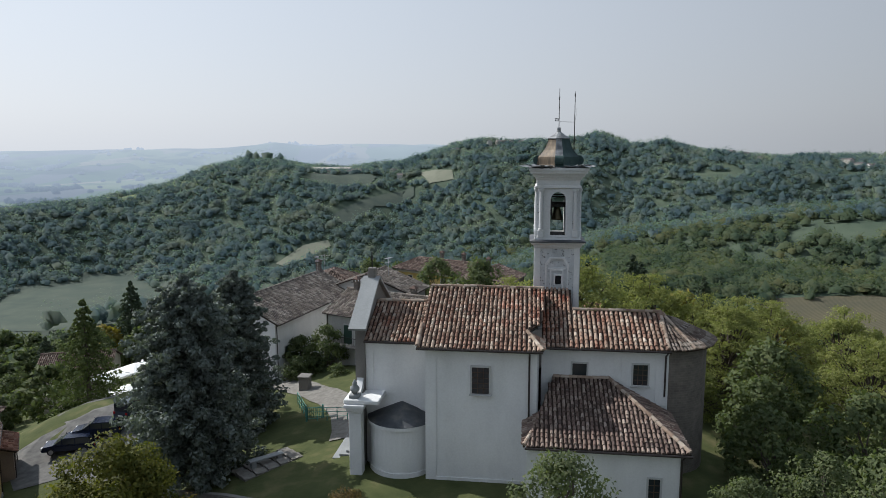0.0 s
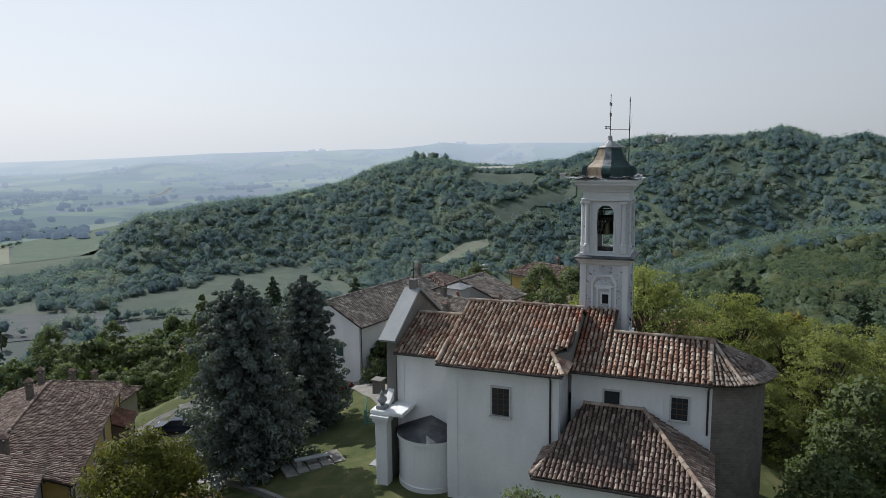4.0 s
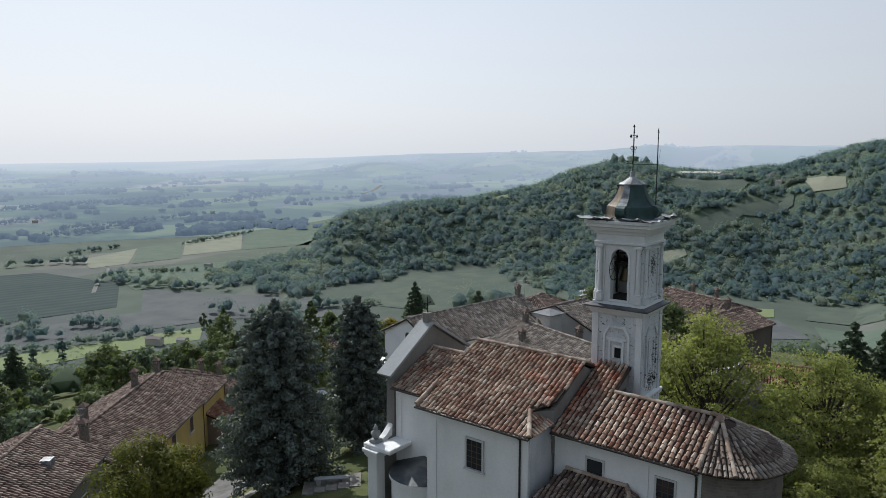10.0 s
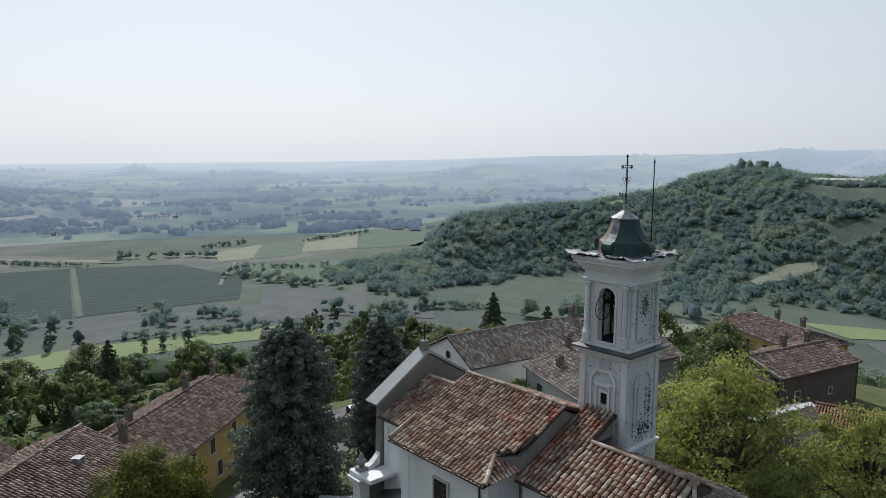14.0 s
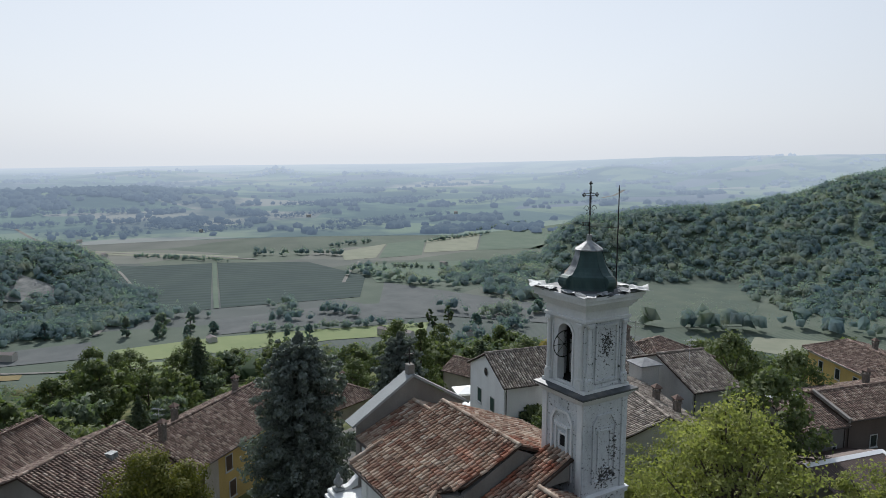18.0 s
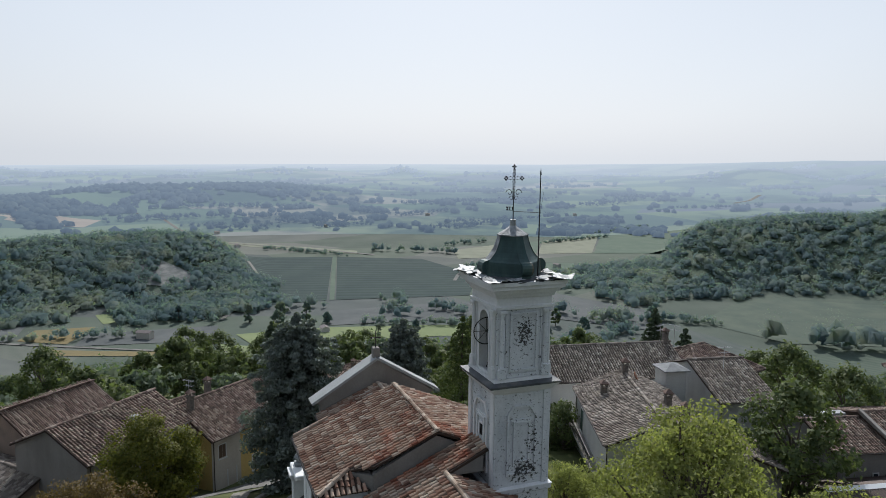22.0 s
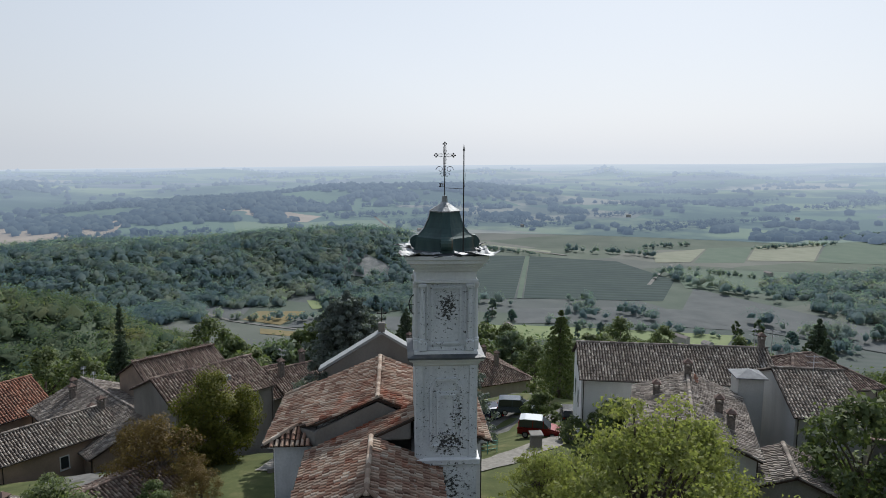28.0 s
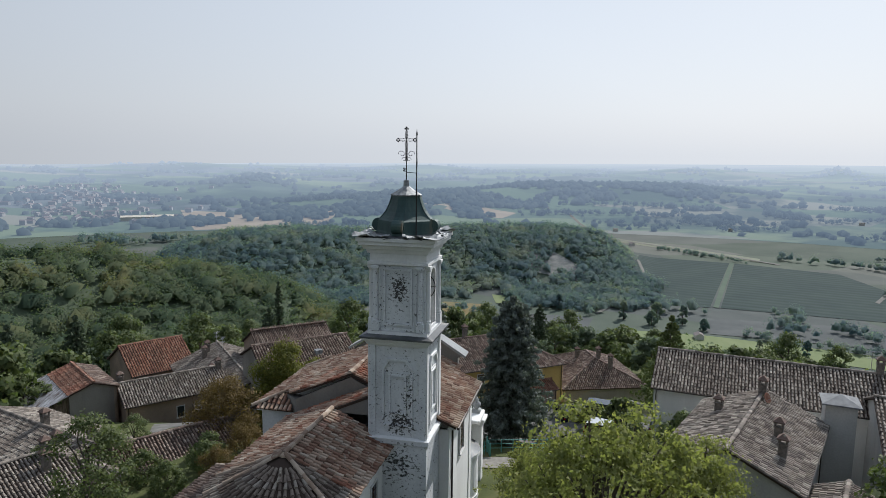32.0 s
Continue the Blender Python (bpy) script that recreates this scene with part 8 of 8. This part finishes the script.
def copses(label, count, seed):
    """Woods on the low rises of the far plain, thick on the rise behind the quarry, and loose hedge trees between."""
    rng = np.random.default_rng(seed)
    k = count * 20
    a, r = rng.uniform(14, 148, k), np.exp(rng.uniform(math.log(1180), math.log(3600), k))
    x, y = -r * np.sin(np.radians(a)), r * np.cos(np.radians(a))
    dense = smooth(0.2, 0.3, wave(x, y, 560, 0.3)) * smooth(0.05, 0.2, wave(x, y, 230, 1.1))
    crest = np.interp(a, [82, 96, 103, 116], [1920, 1820, 1530, 1450])
    band = smooth(240, 120, np.abs(r - crest)) * smooth(74, 80, a) * smooth(122, 112, a) * smooth(-0.35, -0.1, wave(x, y, 330, 0.9))
    band = np.maximum(band, bell(a, 118.6, 2.0) * bell(r, 2350, 120) + bell(a, 72.6, 1.1) * bell(r, 3500, 160))
    rows = 0.35 * (np.abs(wave(x, y, 480, 1.9)) < 0.02) + 0.003
    keep = (rng.uniform(0, 1, k) < np.maximum(np.maximum(dense, band), rows)) & (hill(x, y) < 5)
    x, y = x[keep][:count], y[keep][:count]
    h = 11 * rng.uniform(0.6, 1.25, len(x))
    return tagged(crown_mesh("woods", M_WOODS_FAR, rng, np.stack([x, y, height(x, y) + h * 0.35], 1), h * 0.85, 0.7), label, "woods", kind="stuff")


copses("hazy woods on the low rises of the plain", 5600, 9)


# ---- single tiles of the presbytery's south slope ----
poly = ROOFS[5][0]
o, u, v, n, gu, gv = tile_spots(poly, 0.29, 0.36)
sh, fc = tile_shape(0.29, 0.36, 4)
rng = np.random.default_rng(8)
made = []
for k in range(5):
    me = bpy.data.meshes.new("tile")
    me.from_pydata([tuple(p * (1 + 0.03 * (k - 2))) for p in sh], [], fc)
    me.materials.append(M_TILE_ONE)
    made.append(me)
turn = Matrix((u, v, n)).transposed()
for a, b in zip(gu, gv):
    t = new("tile", made[int(rng.integers(5))])
    t.parent = church
    p = o + u * (a + rng.normal(0, 0.012)) + v * (b + rng.normal(0, 0.02)) + n * rng.normal(0, 0.008)
    t.matrix_basis = Matrix.Translation(p) @ (turn @ Matrix.Rotation(rng.normal(0, 0.035), 3, "Z")).to_4x4()
